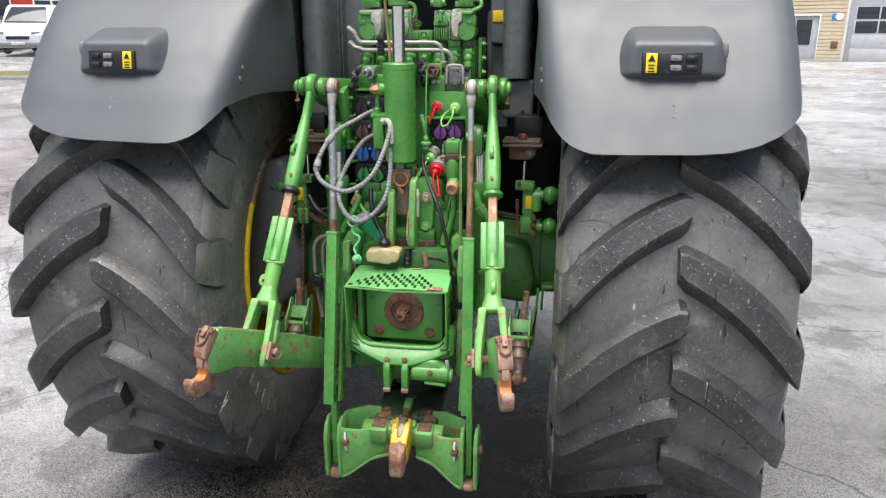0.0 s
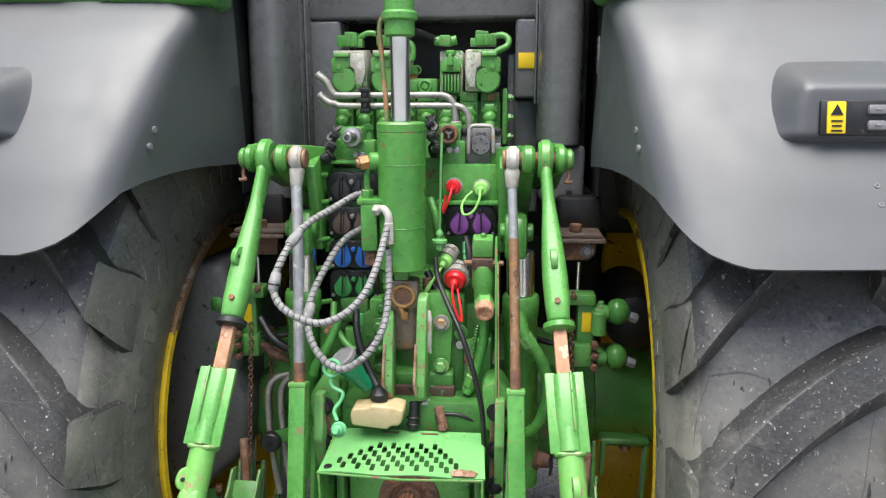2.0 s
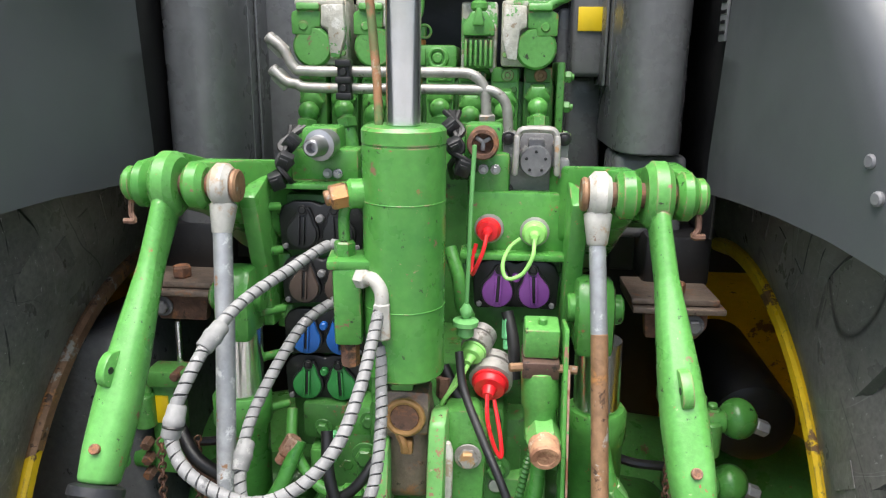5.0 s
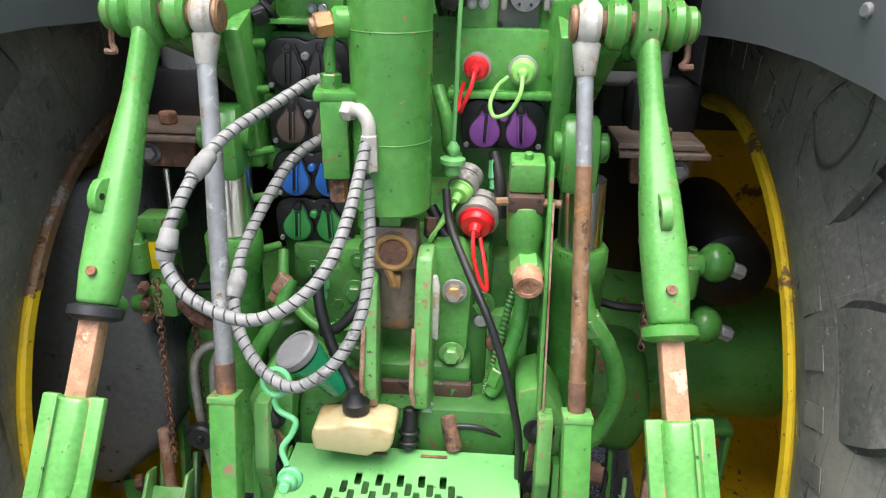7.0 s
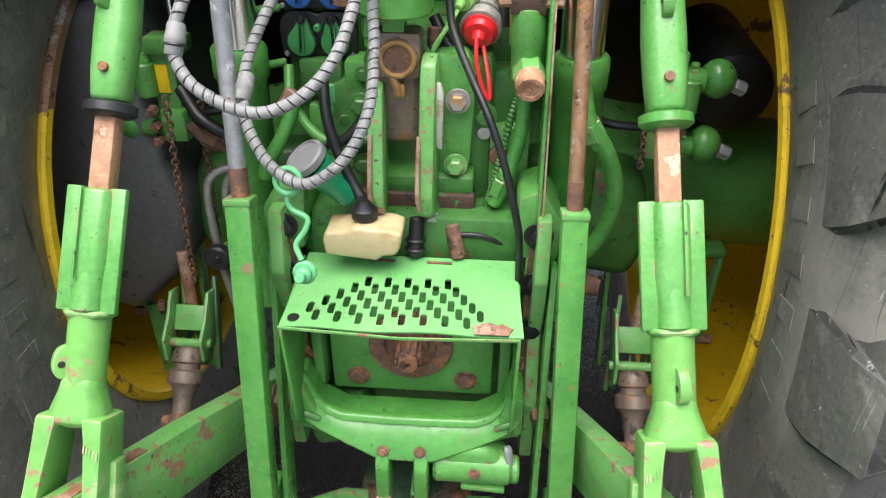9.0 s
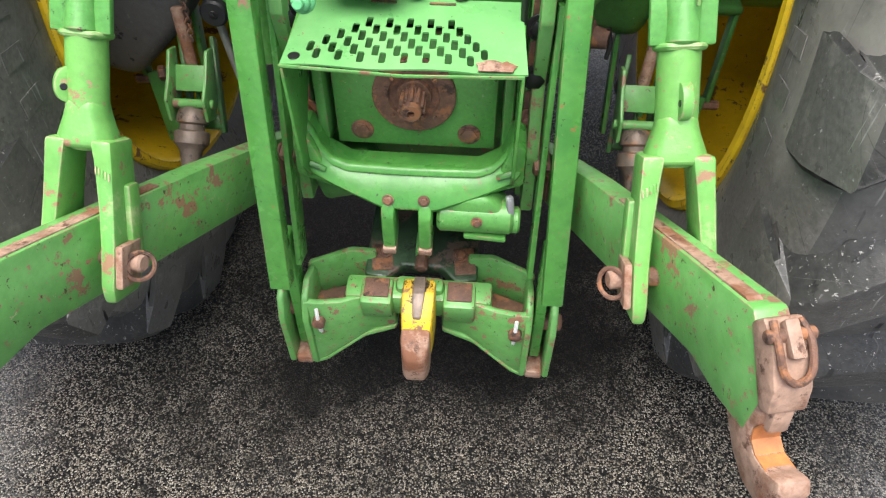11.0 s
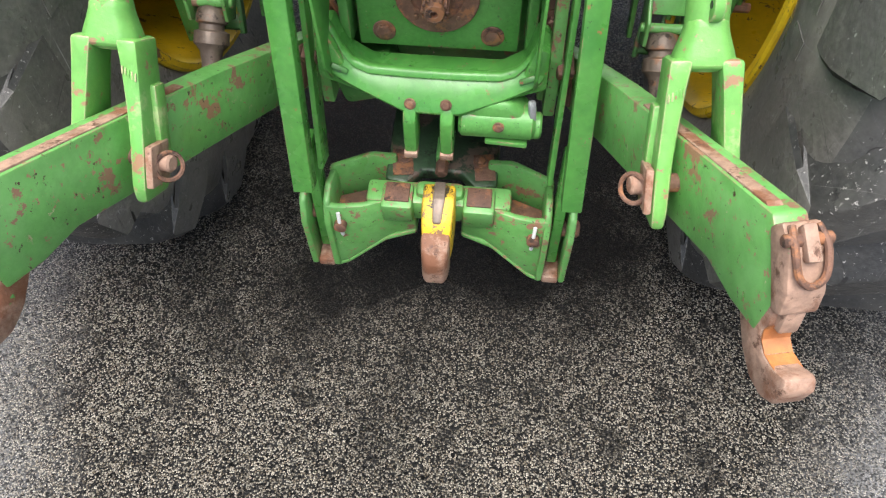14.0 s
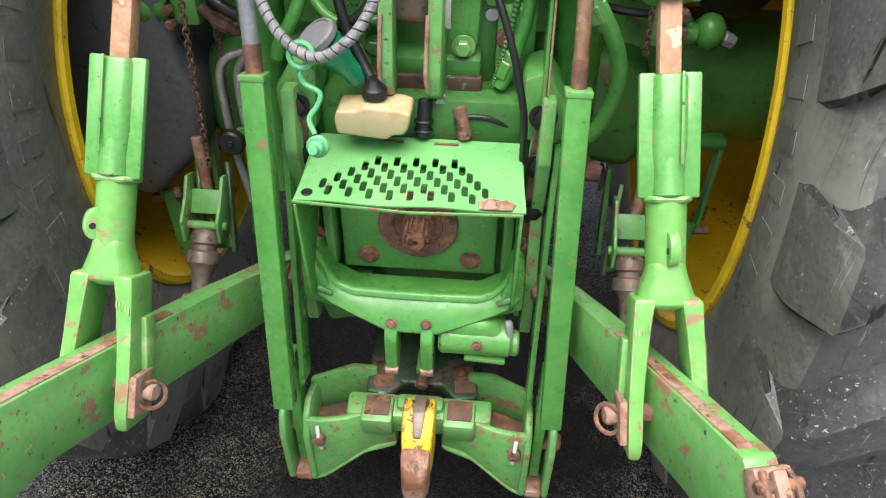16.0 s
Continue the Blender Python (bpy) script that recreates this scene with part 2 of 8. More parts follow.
RODRUST = material("brown rusted rod", (0.27, 0.155, 0.085), 0.52, metal=0.25, spots=[((0.42, 0.20, 0.07), 18, 0.56, 0.62), ((0.36, 0.33, 0.29), 30, 0.58, 0.62), ((0.07, 0.04, 0.025), 44, 0.58, 0.62)], grain=(70, 0.3), bump=(120, 0.3), stains=((0.16, 0.085, 0.045), 9, 0.45, 0.7, 0.8))
CHROME = material("chrome rod", (0.86, 0.85, 0.84), 0.22, metal=1.0, grain=(30, 0.03), bump=None, rough_var=0.05)
STEEL = material("zinc steel", (0.42, 0.42, 0.43), 0.38, metal=0.85, grain=(60, 0.15), spots=[((0.24, 0.16, 0.11), 22, 0.68, 0.72)])
GALV = material("weathered grey rod", (0.34, 0.35, 0.36), 0.48, metal=0.4, spots=[((0.55, 0.56, 0.56), 35, 0.56, 0.62), ((0.30, 0.17, 0.09), 24, 0.60, 0.63)], grain=(50, 0.25), stains=((0.18, 0.19, 0.20), 8, 0.45, 0.7, 0.7))
HOSE = material("grey spiral hose guard", (0.225, 0.225, 0.222), 0.60, grain=(60, 0.25), spots=[((0.36, 0.355, 0.34), 50, 0.58, 0.64), ((0.10, 0.10, 0.10), 30, 0.58, 0.64)], stains=((0.14, 0.14, 0.145), 12, 0.5, 0.75, 0.5))
CREAM = material("cream plastic", (0.58, 0.47, 0.27), 0.42, grain=(40, 0.08), stains=((0.40, 0.24, 0.08), 16, 0.5, 0.68, 0.7), edge=((0.36, 0.20, 0.07), 0.006, 0.06))
BROWNPRIMER = material("brown primer", (0.085, 0.046, 0.034), 0.5, spots=[((0.06, 0.22, 0.05), 20, 0.60, 0.62), ((0.02, 0.014, 0.011), 30, 0.57, 0.62)], grain=(60, 0.25), bump=(90, 0.2), stains=((0.05, 0.03, 0.024), 8, 0.45, 0.7, 0.7))
TANK = material("dusty black tank plastic", (0.105, 0.106, 0.108), 0.5, spots=[((0.17, 0.165, 0.155), 40, 0.62, 0.66), ((0.012, 0.012, 0.012), 30, 0.60, 0.63)], grain=(90, 0.25), bump=(80, 0.15), stains=((0.115, 0.112, 0.108), 4.5, 0.45, 0.65, 0.85))
GREY = material("grey cap plastic", (0.17, 0.17, 0.18), 0.5, grain=(60, 0.15), stains=((0.26, 0.255, 0.25), 16, 0.5, 0.7, 0.6))
RED = material("red plastic cap", (0.72, 0.018, 0.025), 0.35, grain=(60, 0.08))
PURPLE = material("purple plastic cap", (0.20, 0.055, 0.27), 0.4, grain=(60, 0.1))
BLUE = material("blue plastic cap", (0.015, 0.12, 0.45), 0.4, grain=(60, 0.1))
BROWN = material("brown plastic cap", (0.085, 0.06, 0.05), 0.45, grain=(60, 0.1))
CAPGREEN = material("mint rubber", (0.13, 0.47, 0.20), 0.5, grain=(60, 0.12), stains=((0.08, 0.30, 0.12), 22, 0.5, 0.7, 0.6))
TEAL = material("teal funnel plastic", (0.01, 0.22, 0.10), 0.35, grain=(40, 0.08))
WHITE = material("white sealant tape", (0.72, 0.72, 0.70), 0.5, grain=(60, 0.08))
OFFWHITE = material("scraped grey paint", (0.46, 0.45, 0.41), 0.55, spots=[((0.34, 0.26, 0.18), 20, 0.55, 0.60), ((0.20, 0.12, 0.08), 45, 0.60, 0.63)], grain=(60, 0.2), stains=((0.30, 0.28, 0.24), 14, 0.45, 0.7, 0.7), edge=((0.30, 0.18, 0.11), 0.003, 0.02))
OLIVE = material("rusty green pipe paint", (0.13, 0.20, 0.075), 0.5, spots=[((0.36, 0.18, 0.09), 16, 0.50, 0.58), ((0.42, 0.34, 0.24), 40, 0.60, 0.63)], grain=(60, 0.2), stains=((0.25, 0.14, 0.07), 9, 0.45, 0.62, 0.8))
REDLENS = material("red lamp lens", (0.55, 0.02, 0.02), 0.2, coat=0.5)


# ---------------------------------------------------------------- mesh kit
def finish(name, bm, mat, parent=None, label="", angle=38):
    me = bpy.data.meshes.new(name)
    bmesh.ops.recalc_face_normals(bm, faces=bm.faces)
    bm.to_mesh(me)
    bm.free()
    me.shade_smooth()
    me.set_sharp_from_angle(angle=radians(angle))
    for m in mat if isinstance(mat, (list, tuple)) else [mat]:
        me.materials.append(m)
    ob = new(name, me)
    if parent:
        ob.parent = parent
    if label:
        tagged(ob, label)
    return ob


def part(name, bm, mat, parent, label="", angle=38):
    return finish(name, bm, mat, parent, label, angle)


def thing(name, bm, mat, label, category, group="", angle=38):
    return tagged(finish(name, bm, mat, None, label, angle), label, category, group)


def mesh():
    return bmesh.new()


def merge(bm, tmp, m=None):
    if m is not None:
        bmesh.ops.transform(tmp, matrix=m, verts=tmp.verts)
    me = bpy.data.meshes.new("tmp")
    tmp.to_mesh(me)
    tmp.free()
    bm.from_mesh(me)
    bpy.data.meshes.remove(me)
    return bm


def box(bm, c, s, rot=(0, 0, 0), bev=0.004, seg=2):
    t = mesh()
    bmesh.ops.create_cube(t, size=1)
    bmesh.ops.scale(t, vec=s, verts=t.verts)
    if bev:
        bmesh.ops.bevel(t, geom=t.edges[:], offset=min(bev, min(s) * 0.45), segments=seg, affect="EDGES", profile=0.5)
    return merge(bm, t, pose(*c, *rot))


def span(bm, a, b, w, h, bev=0.004, up=(0, 0, 1)):
    """A bar with a rectangular section w x h from a to b; h lies along up."""
    a, b = Vector(a), Vector(b)
    d = (b - a)
    y = d.normalized()
    x = y.cross(Vector(up)).normalized()
    z = x.cross(y)
    m = Matrix((x, y, z)).transposed().to_4x4()
    t = mesh()
    bmesh.ops.create_cube(t, size=1)
    bmesh.ops.scale(t, vec=(w, d.length, h), verts=t.verts)
    if bev:
        bmesh.ops.bevel(t, geom=t.edges[:], offset=min(bev, min(w, h) * 0.45), segments=2, affect="EDGES", profile=0.5)
    return merge(bm, t, Matrix.Translation((a + b) / 2) @ m)


def aim(a, b):
    return Matrix.Translation(Vector(a)) @ (Vector(b) - Vector(a)).to_track_quat("Z", "Y").to_matrix().to_4x4()


def lathe(bm, a, b, prof, n=24):
    """Turns a profile of (along 0..length, radius) about the line from a towards b."""
    t = mesh()
    rings = []
    for h, r in prof:
        rings.append([t.verts.new((r * math.cos(2 * math.pi * k / n), r * math.sin(2 * math.pi * k / n), h)) for k in range(n)])
    for p, q in zip(rings, rings[1:]):
        for k in range(n):
            t.faces.new((p[k], p[(k + 1) % n], q[(k + 1) % n], q[k]))
    if prof[0][1] > 0.0005:
        t.faces.new(rings[0][::-1])
    if prof[-1][1] > 0.0005:
        t.faces.new(rings[-1])
    bmesh.ops.remove_doubles(t, verts=t.verts, dist=0.00005)
    return merge(bm, t, aim(a, b))


def cyl(bm, a, b, r, n=20, bev=0.003, r2=None):
    d = (Vector(b) - Vector(a)).length
    r2 = r if r2 is None else r2
    e = min(bev, d * 0.3, r * 0.4)
    return lathe(bm, a, b, [(0, r - e), (e, r), (d - e, r2), (d, r2 - e)], n)


def hexbolt(bm, c, way, r=0.012, h=0.010, washer=True):
    c, way = Vector(c), Vector(way).normalized()
    if washer:
        cyl(bm, c, c + way * 0.003, r * 1.45, 16, 0.001)
    lathe(bm, c + way * 0.003, c + way * (h + 0.003), [(0, r), (h * 0.8, r), (h, r * 0.8)], 6)
    return bm


def ball(bm, c, r, s=(1, 1, 1), n=16):
    t = mesh()
    bmesh.ops.create_uvsphere(t, u_segments=n, v_segments=max(8, n * 2 // 3), radius=r)
    bmesh.ops.scale(t, vec=s, verts=t.verts)
    return merge(bm, t, Matrix.Translation(c))


def curve(pts, steps=8):
    p = [Vector(q) for q in pts]
    p = [p[0] * 2 - p[1]] + p + [p[-1] * 2 - p[-2]]
    out = []
    for a, b, c, d in zip(p, p[1:], p[2:], p[3:]):
        for k in range(steps):
            t = k / steps
            out.append(0.5 * (2 * b + (c - a) * t + (2 * a - 5 * b + 4 * c - d) * t * t + (3 * b - a - 3 * c + d) * t ** 3))
    out.append(p[-2])
    return out


def tube(bm, pts, r, n=10, steps=8, radii=None):
    """A round tube along a smooth line through pts."""
    line = curve(pts, steps) if steps else [Vector(q) for q in pts]
    t = mesh()
    way = (line[1] - line[0]).normalized()
    side = way.orthogonal().normalized()
    rings = []
    for k, q in enumerate(line):
        w = (line[min(k + 1, len(line) - 1)] - line[max(k - 1, 0)]).normalized()
        side = (side - w * side.dot(w)).normalized()
        up = w.cross(side)
        rr = radii(k, len(line)) if radii else r
        rings.append([t.verts.new(q + (side * math.cos(2 * math.pi * j / n) + up * math.sin(2 * math.pi * j / n)) * rr) for j in range(n)])
    for p, q in zip(rings, rings[1:]):
        for j in range(n):
            t.faces.new((p[j], p[(j + 1) % n], q[(j + 1) % n], q[j]))
    t.faces.new(rings[0][::-1])
    t.faces.new(rings[-1])
    return merge(bm, t)


def prism(bm, pts, thick, m, bev=0.003, seg=2):
    """A flat shape in local x, y, thick along local z (from -thick/2), laid by m."""
    t = mesh()
    f = t.faces.new([t.verts.new((x, y, -thick / 2)) for x, y in pts])
    ext = bmesh.ops.extrude_face_region(t, geom=[f])
    bmesh.ops.translate(t, vec=(0, 0, thick), verts=[v for v in ext["geom"] if isinstance(v, bmesh.types.BMVert)])
    bmesh.ops.recalc_face_normals(t, faces=t.faces)
    if bev:
        bmesh.ops.bevel(t, geom=t.edges[:], offset=bev, segments=seg, affect="EDGES", profile=0.5, clamp_overlap=True)
    return merge(bm, t, m)


FRONT = Matrix(((1, 0, 0, 0), (0, 0, -1, 0), (0, 1, 0, 0), (0, 0, 0, 1)))   # local x, y -> world x, z (facing -y)
SIDE = Matrix(((0, 0, 1, 0), (1, 0, 0, 0), (0, 1, 0, 0), (0, 0, 0, 1)))    # local x, y -> world y, z (facing +x)


def front(y):
    return Matrix.Translation((0, y, 0)) @ FRONT


def side(x):
    return Matrix.Translation((x, 0, 0)) @ SIDE


def ring(bm, c, way, R, r, n=20, k=8):
    way = Vector(way).normalized()
    s = way.orthogonal().normalized()
    u = way.cross(s)
    t = mesh()
    rows = []
    for i in range(n):
        a = 2 * math.pi * i / n
        d = s * math.cos(a) + u * math.sin(a)
        rows.append([t.verts.new(Vector(c) + d * (R + r * math.cos(2 * math.pi * j / k)) + way * r * math.sin(2 * math.pi * j / k)) for j in range(k)])
    for i in range(n):
        for j in range(k):
            t.faces.new((rows[i][j], rows[(i + 1) % n][j], rows[(i + 1) % n][(j + 1) % k], rows[i][(j + 1) % k]))
    return merge(bm, t)

# ---------------------------------------------------------------- ground and distance
def ground_height(x, y):
    d = math.hypot(x, y)
    k = min(1.0, max(0.0, (-x - 2.0) / 18.0))
    return max(0.0, d - 7.0) * (0.018 + 0.023 * k) if d < 70 else (63.0 * (0.018 + 0.023 * k))


def ground_material():
    m = bpy.data.materials.new("wet asphalt")
    m.use_nodes = True
    n, l = m.node_tree.nodes, m.node_tree.links
    b = n["Principled BSDF"]
    co = n.new("ShaderNodeTexCoord")

    def tex(kind, scale, **kw):
        t = n.new(kind)
        t.inputs["Scale"].default_value = scale
        for k, v in kw.items():
            t.inputs[k].default_value = v
        l.new(co.outputs["Object"], t.inputs["Vector"])
        return t

    def ramp(src, lo, hi, a=0.0, c=1.0):
        r = n.new("ShaderNodeMapRange")
        for k, v in zip(("From Min", "From Max", "To Min", "To Max"), (lo, hi, a, c)):
            r.inputs[k].default_value = v
        l.new(src, r.inputs["Value"])
        return r.outputs[0]

    def mixed(fac, a, c):
        x = n.new("ShaderNodeMix")
        x.data_type = "RGBA"
        l.new(fac, x.inputs["Factor"])
        for s, v in ((x.inputs["A"], a), (x.inputs["B"], c)):
            if isinstance(v, tuple):
                s.default_value = (*v, 1)
            else:
                l.new(v, s)
        return x.outputs["Result"]

    stones = tex("ShaderNodeTexVoronoi", 250.0, Randomness=1.0)
    fine = tex("ShaderNodeTexNoise", 240.0, Detail=6.0)
    mid = tex("ShaderNodeTexNoise", 9.0, Detail=6.0, Roughness=0.7)
    big = tex("ShaderNodeTexNoise", 0.55, Detail=5.0, Roughness=0.6)
    slush = tex("ShaderNodeTexNoise", 0.23, Detail=6.0, Roughness=0.62)
    sep = n.new("ShaderNodeSeparateColor")
    l.new(stones.outputs["Color"], sep.inputs[0])
    # pale and brown chippings in black binder, brightened to paint in wet glints
    col = mixed(ramp(sep.outputs[1], 0.0, 1.0), (0.22, 0.178, 0.125), (0.76, 0.70, 0.59))
    col = mixed(ramp(sep.outputs[0], 0.24, 0.46), (0.005, 0.0045, 0.004), col)
    col = mixed(ramp(stones.outputs["Distance"], 0.40, 0.66), col, (0.010, 0.010, 0.010))
    col = mixed(ramp(mid.outputs["Fac"], 0.52, 0.62, 0.0, 0.70), col, (0.010, 0.0095, 0.009))
    # wet patch round the tractor against the salted, slushy yard, paled for reflected sky
    length = n.new("ShaderNodeVectorMath")
    length.operation = "LENGTH"
    shift = n.new("ShaderNodeVectorMath")
    shift.operation = "MULTIPLY_ADD"
    shift.inputs[1].default_value, shift.inputs[2].default_value = (0.84, 0.50, 0.0), (0.0, -0.02, 0.0)
    l.new(co.outputs["Object"], shift.inputs[0])
    l.new(shift.outputs[0], length.inputs[0])
    wob = n.new("ShaderNodeMath")
    wob.operation = "MULTIPLY_ADD"
    wob.inputs[1].default_value = 0.9
    l.new(big.outputs["Fac"], wob.inputs[0])
    l.new(length.outputs["Value"], wob.inputs[2])
    yard = ramp(wob.outputs[0], 1.15, 1.75)
    # wet asphalt below the gearbox, with the tractor's shade painted into the colour
    wet_shade = n.new("ShaderNodeVectorMath")
    wet_shade.operation = "MULTIPLY_ADD"
    wet_shade.inputs[1].default_value, wet_shade.inputs[2].default_value = (0.85, 0.95, 0.0), (-0.02, -0.32, 0.0)
    l.new(co.outputs["Object"], wet_shade.inputs[0])
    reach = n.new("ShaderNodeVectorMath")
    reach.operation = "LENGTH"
    l.new(wet_shade.outputs[0], reach.inputs[0])
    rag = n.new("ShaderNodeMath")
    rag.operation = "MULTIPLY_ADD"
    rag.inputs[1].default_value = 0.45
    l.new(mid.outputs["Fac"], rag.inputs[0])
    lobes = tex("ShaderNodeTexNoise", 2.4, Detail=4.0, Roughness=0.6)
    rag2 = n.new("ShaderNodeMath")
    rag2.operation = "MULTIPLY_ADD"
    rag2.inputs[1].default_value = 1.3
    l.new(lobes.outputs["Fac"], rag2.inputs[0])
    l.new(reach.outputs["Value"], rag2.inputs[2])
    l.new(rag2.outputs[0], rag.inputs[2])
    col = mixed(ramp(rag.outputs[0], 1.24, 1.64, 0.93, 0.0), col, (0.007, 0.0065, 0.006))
    pale = mixed(ramp(slush.outputs["Fac"], 0.40, 0.60), (0.36, 0.352, 0.34), (0.74, 0.74, 0.74))
    sand = tex("ShaderNodeTexNoise", 0.11, Detail=5.0)
    pale = mixed(ramp(sand.outputs["Fac"], 0.56, 0.66, 0.0, 0.6), pale, (0.42, 0.35, 0.26))
    tracks = tex("ShaderNodeTexNoise", 1.6, Detail=6.0, Roughness=0.7)
    pale = mixed(ramp(tracks.outputs["Fac"], 0.52, 0.58, 0.0, 0.50), pale, (0.17, 0.165, 0.16))
    pale = mixed(ramp(sep.outputs[0], 0.20, 0.55, 0.62, 0.0), pale, (0.035, 0.034, 0.033))
    # frost cracks in the yard's surface
    bend = n.new("ShaderNodeVectorMath")
    bend.operation = "MULTIPLY_ADD"
    bend.inputs[1].default_value = (0.9, 0.9, 0.0)
    l.new(tex("ShaderNodeTexNoise", 1.1, Detail=5.0).outputs["Color"], bend.inputs[0])
    l.new(co.outputs["Object"], bend.inputs[2])
    cracks = n.new("ShaderNodeTexVoronoi")
    cracks.feature = "DISTANCE_TO_EDGE"
    cracks.inputs["Scale"].default_value = 0.70
    l.new(bend.outputs[0], cracks.inputs["Vector"])
    pale = mixed(ramp(cracks.outputs["Distance"], 0.002, 0.008, 0.55, 0.0), pale, (0.03, 0.029, 0.028))
    col = mixed(yard, col, pale)
    l.new(ramp(yard, 0.0, 1.0, 0.18, 0.5), b.inputs["Specular IOR Level"])
    l.new(col, b.inputs["Base Color"])
    l.new(ramp(big.outputs["Fac"], 0.35, 0.65, 0.16, 0.36), b.inputs["Roughness"])
    add = n.new("ShaderNodeMath")
    add.operation = "ADD"
    l.new(ramp(stones.outputs["Distance"], 0.0, 0.6, 1.0, 0.0), add.inputs[0])
    l.new(ramp(fine.outputs["Fac"], 0.0, 1.0, 0.0, 0.6), add.inputs[1])
    bp = n.new("ShaderNodeBump")
    bp.inputs["Strength"].default_value, bp.inputs["Distance"].default_value = 1.0, 0.008
    l.new(add.outputs[0], bp.inputs["Height"])
    l.new(bp.outputs[0], b.inputs["Normal"])
    return m


def build_ground():
    bm = mesh()
    ticks = [0, 1, 2, 3, 4, 5, 6, 7, 8.5, 10, 13, 16, 20, 25, 30, 36, 44, 55, 70, 120, 300, 900]
    ax = [-v for v in ticks[:0:-1]] + ticks
    grid = [[bm.verts.new((x, y, ground_height(x, y))) for x in ax] for y in ax]
    for r, s in zip(grid, grid[1:]):
        for k in range(len(ax) - 1):
            bm.faces.new((r[k], r[k + 1], s[k + 1], s[k]))
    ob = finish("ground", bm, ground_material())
    tagged(ob, "wet dark asphalt yard with gravelly texture, slush patches and painted-in tractor shade", "ground", kind="structure")


build_ground()

# ---------------------------------------------------------------- tractor
CX = -0.0225                      # centre plane of the wheels
AXLE_Y, AXLE_Z = 0.54, 0.87
tractor = tagged(new("tractor"), "large green farm tractor with grey fenders on wet asphalt", "tractor")
tractor.location = (0, 0, 0)


def wheel_point(x, a, r):
    return (x, -r * math.cos(a), r * math.sin(a))


TREAD, LUGTOP, HALF = 0.875, 0.925, 0.335


def tread_r(x):
    return TREAD - 0.022 * (abs(x) / HALF) ** 2.5


def lug_mesh(sgn):
    bm = mesh()
    rows = []
    N = 16
    for k in range(N + 1):
        u = k / N
        x = sgn * (-0.014 + (HALF + 0.012) * u)
        a = -(0.16 * u + 0.155 * u ** 2.2)
        top = LUGTOP - 0.012 * u ** 2
        base = tread_r(x) - 0.012
        if u > 0.9:
            base -= (u - 0.9) * 0.9
            top -= (u - 0.9) ** 2 * 1.5
        w = (0.038 + 0.020 * u) / 0.9
        wb = w + 0.042
        nose = 0.75 if k == 0 else 1.0
        rows.append([bm.verts.new(wheel_point(x, a - wb * nose, base)), bm.verts.new(wheel_point(x, a - w * nose - 0.004, top - 0.006)), bm.verts.new(wheel_point(x, a - w * nose + 0.006, top)),
                     bm.verts.new(wheel_point(x, a + w * nose - 0.006, top)), bm.verts.new(wheel_point(x, a + w * nose + 0.004, top - 0.006)), bm.verts.new(wheel_point(x, a + wb * nose, base))])
    for p, q in zip(rows, rows[1:]):
        for j in range(5):
            bm.faces.new((p[j], p[j + 1], q[j + 1], q[j]))
    bm.faces.new(rows[0])
    # end faces that take the paler rubber with sheen in its colour
    dusty = []
    # the outer end face runs down the shoulder
    last = rows[-1]
    ends = [last]
    for r, wide, dx in ((0.835, 0.080, 0.010), (0.795, 0.094, 0.0165), (0.755, 0.102, 0.0185), (0.715, 0.104, 0.016)):
        ends.append([bm.verts.new(wheel_point(sgn * (HALF + dx - (0.006 if j in (0, 5) else 0.0)), -0.322 + wide * k, r)) for j, k in enumerate((-1.12, -1.0, -0.4, 0.4, 1.0, 1.12))])
    for p, q in zip(ends, ends[1:]):
        for j in range(5):
            f = bm.faces.new((p[j], p[j + 1], q[j + 1], q[j]))
            if 0 < j < 4:
                dusty.append(f)
    for f in dusty:
        f.material_index = 1
    bmesh.ops.recalc_face_normals(bm, faces=bm.faces)
    me = bpy.data.meshes.new("lug")
    bm.to_mesh(me)
    bm.free()
    me.shade_smooth()
    me.set_sharp_from_angle(angle=radians(32))
    me.materials.append(LUGM)
    me.materials.append(LUGEND)
    return me


LUGS = {1: lug_mesh(1), -1: lug_mesh(-1)}


def turned(prof, n=96):
    """A ring turned about the local x axis from (x, radius) pairs."""
    bm = mesh()
    rows = [[bm.verts.new(wheel_point(x, 2 * math.pi * k / n, r)) for k in range(n)] for x, r in prof]
    for p, q in zip(rows, rows[1:]):
        for k in range(n):
            bm.faces.new((p[k], p[(k + 1) % n], q[(k + 1) % n], q[k]))
    return bm


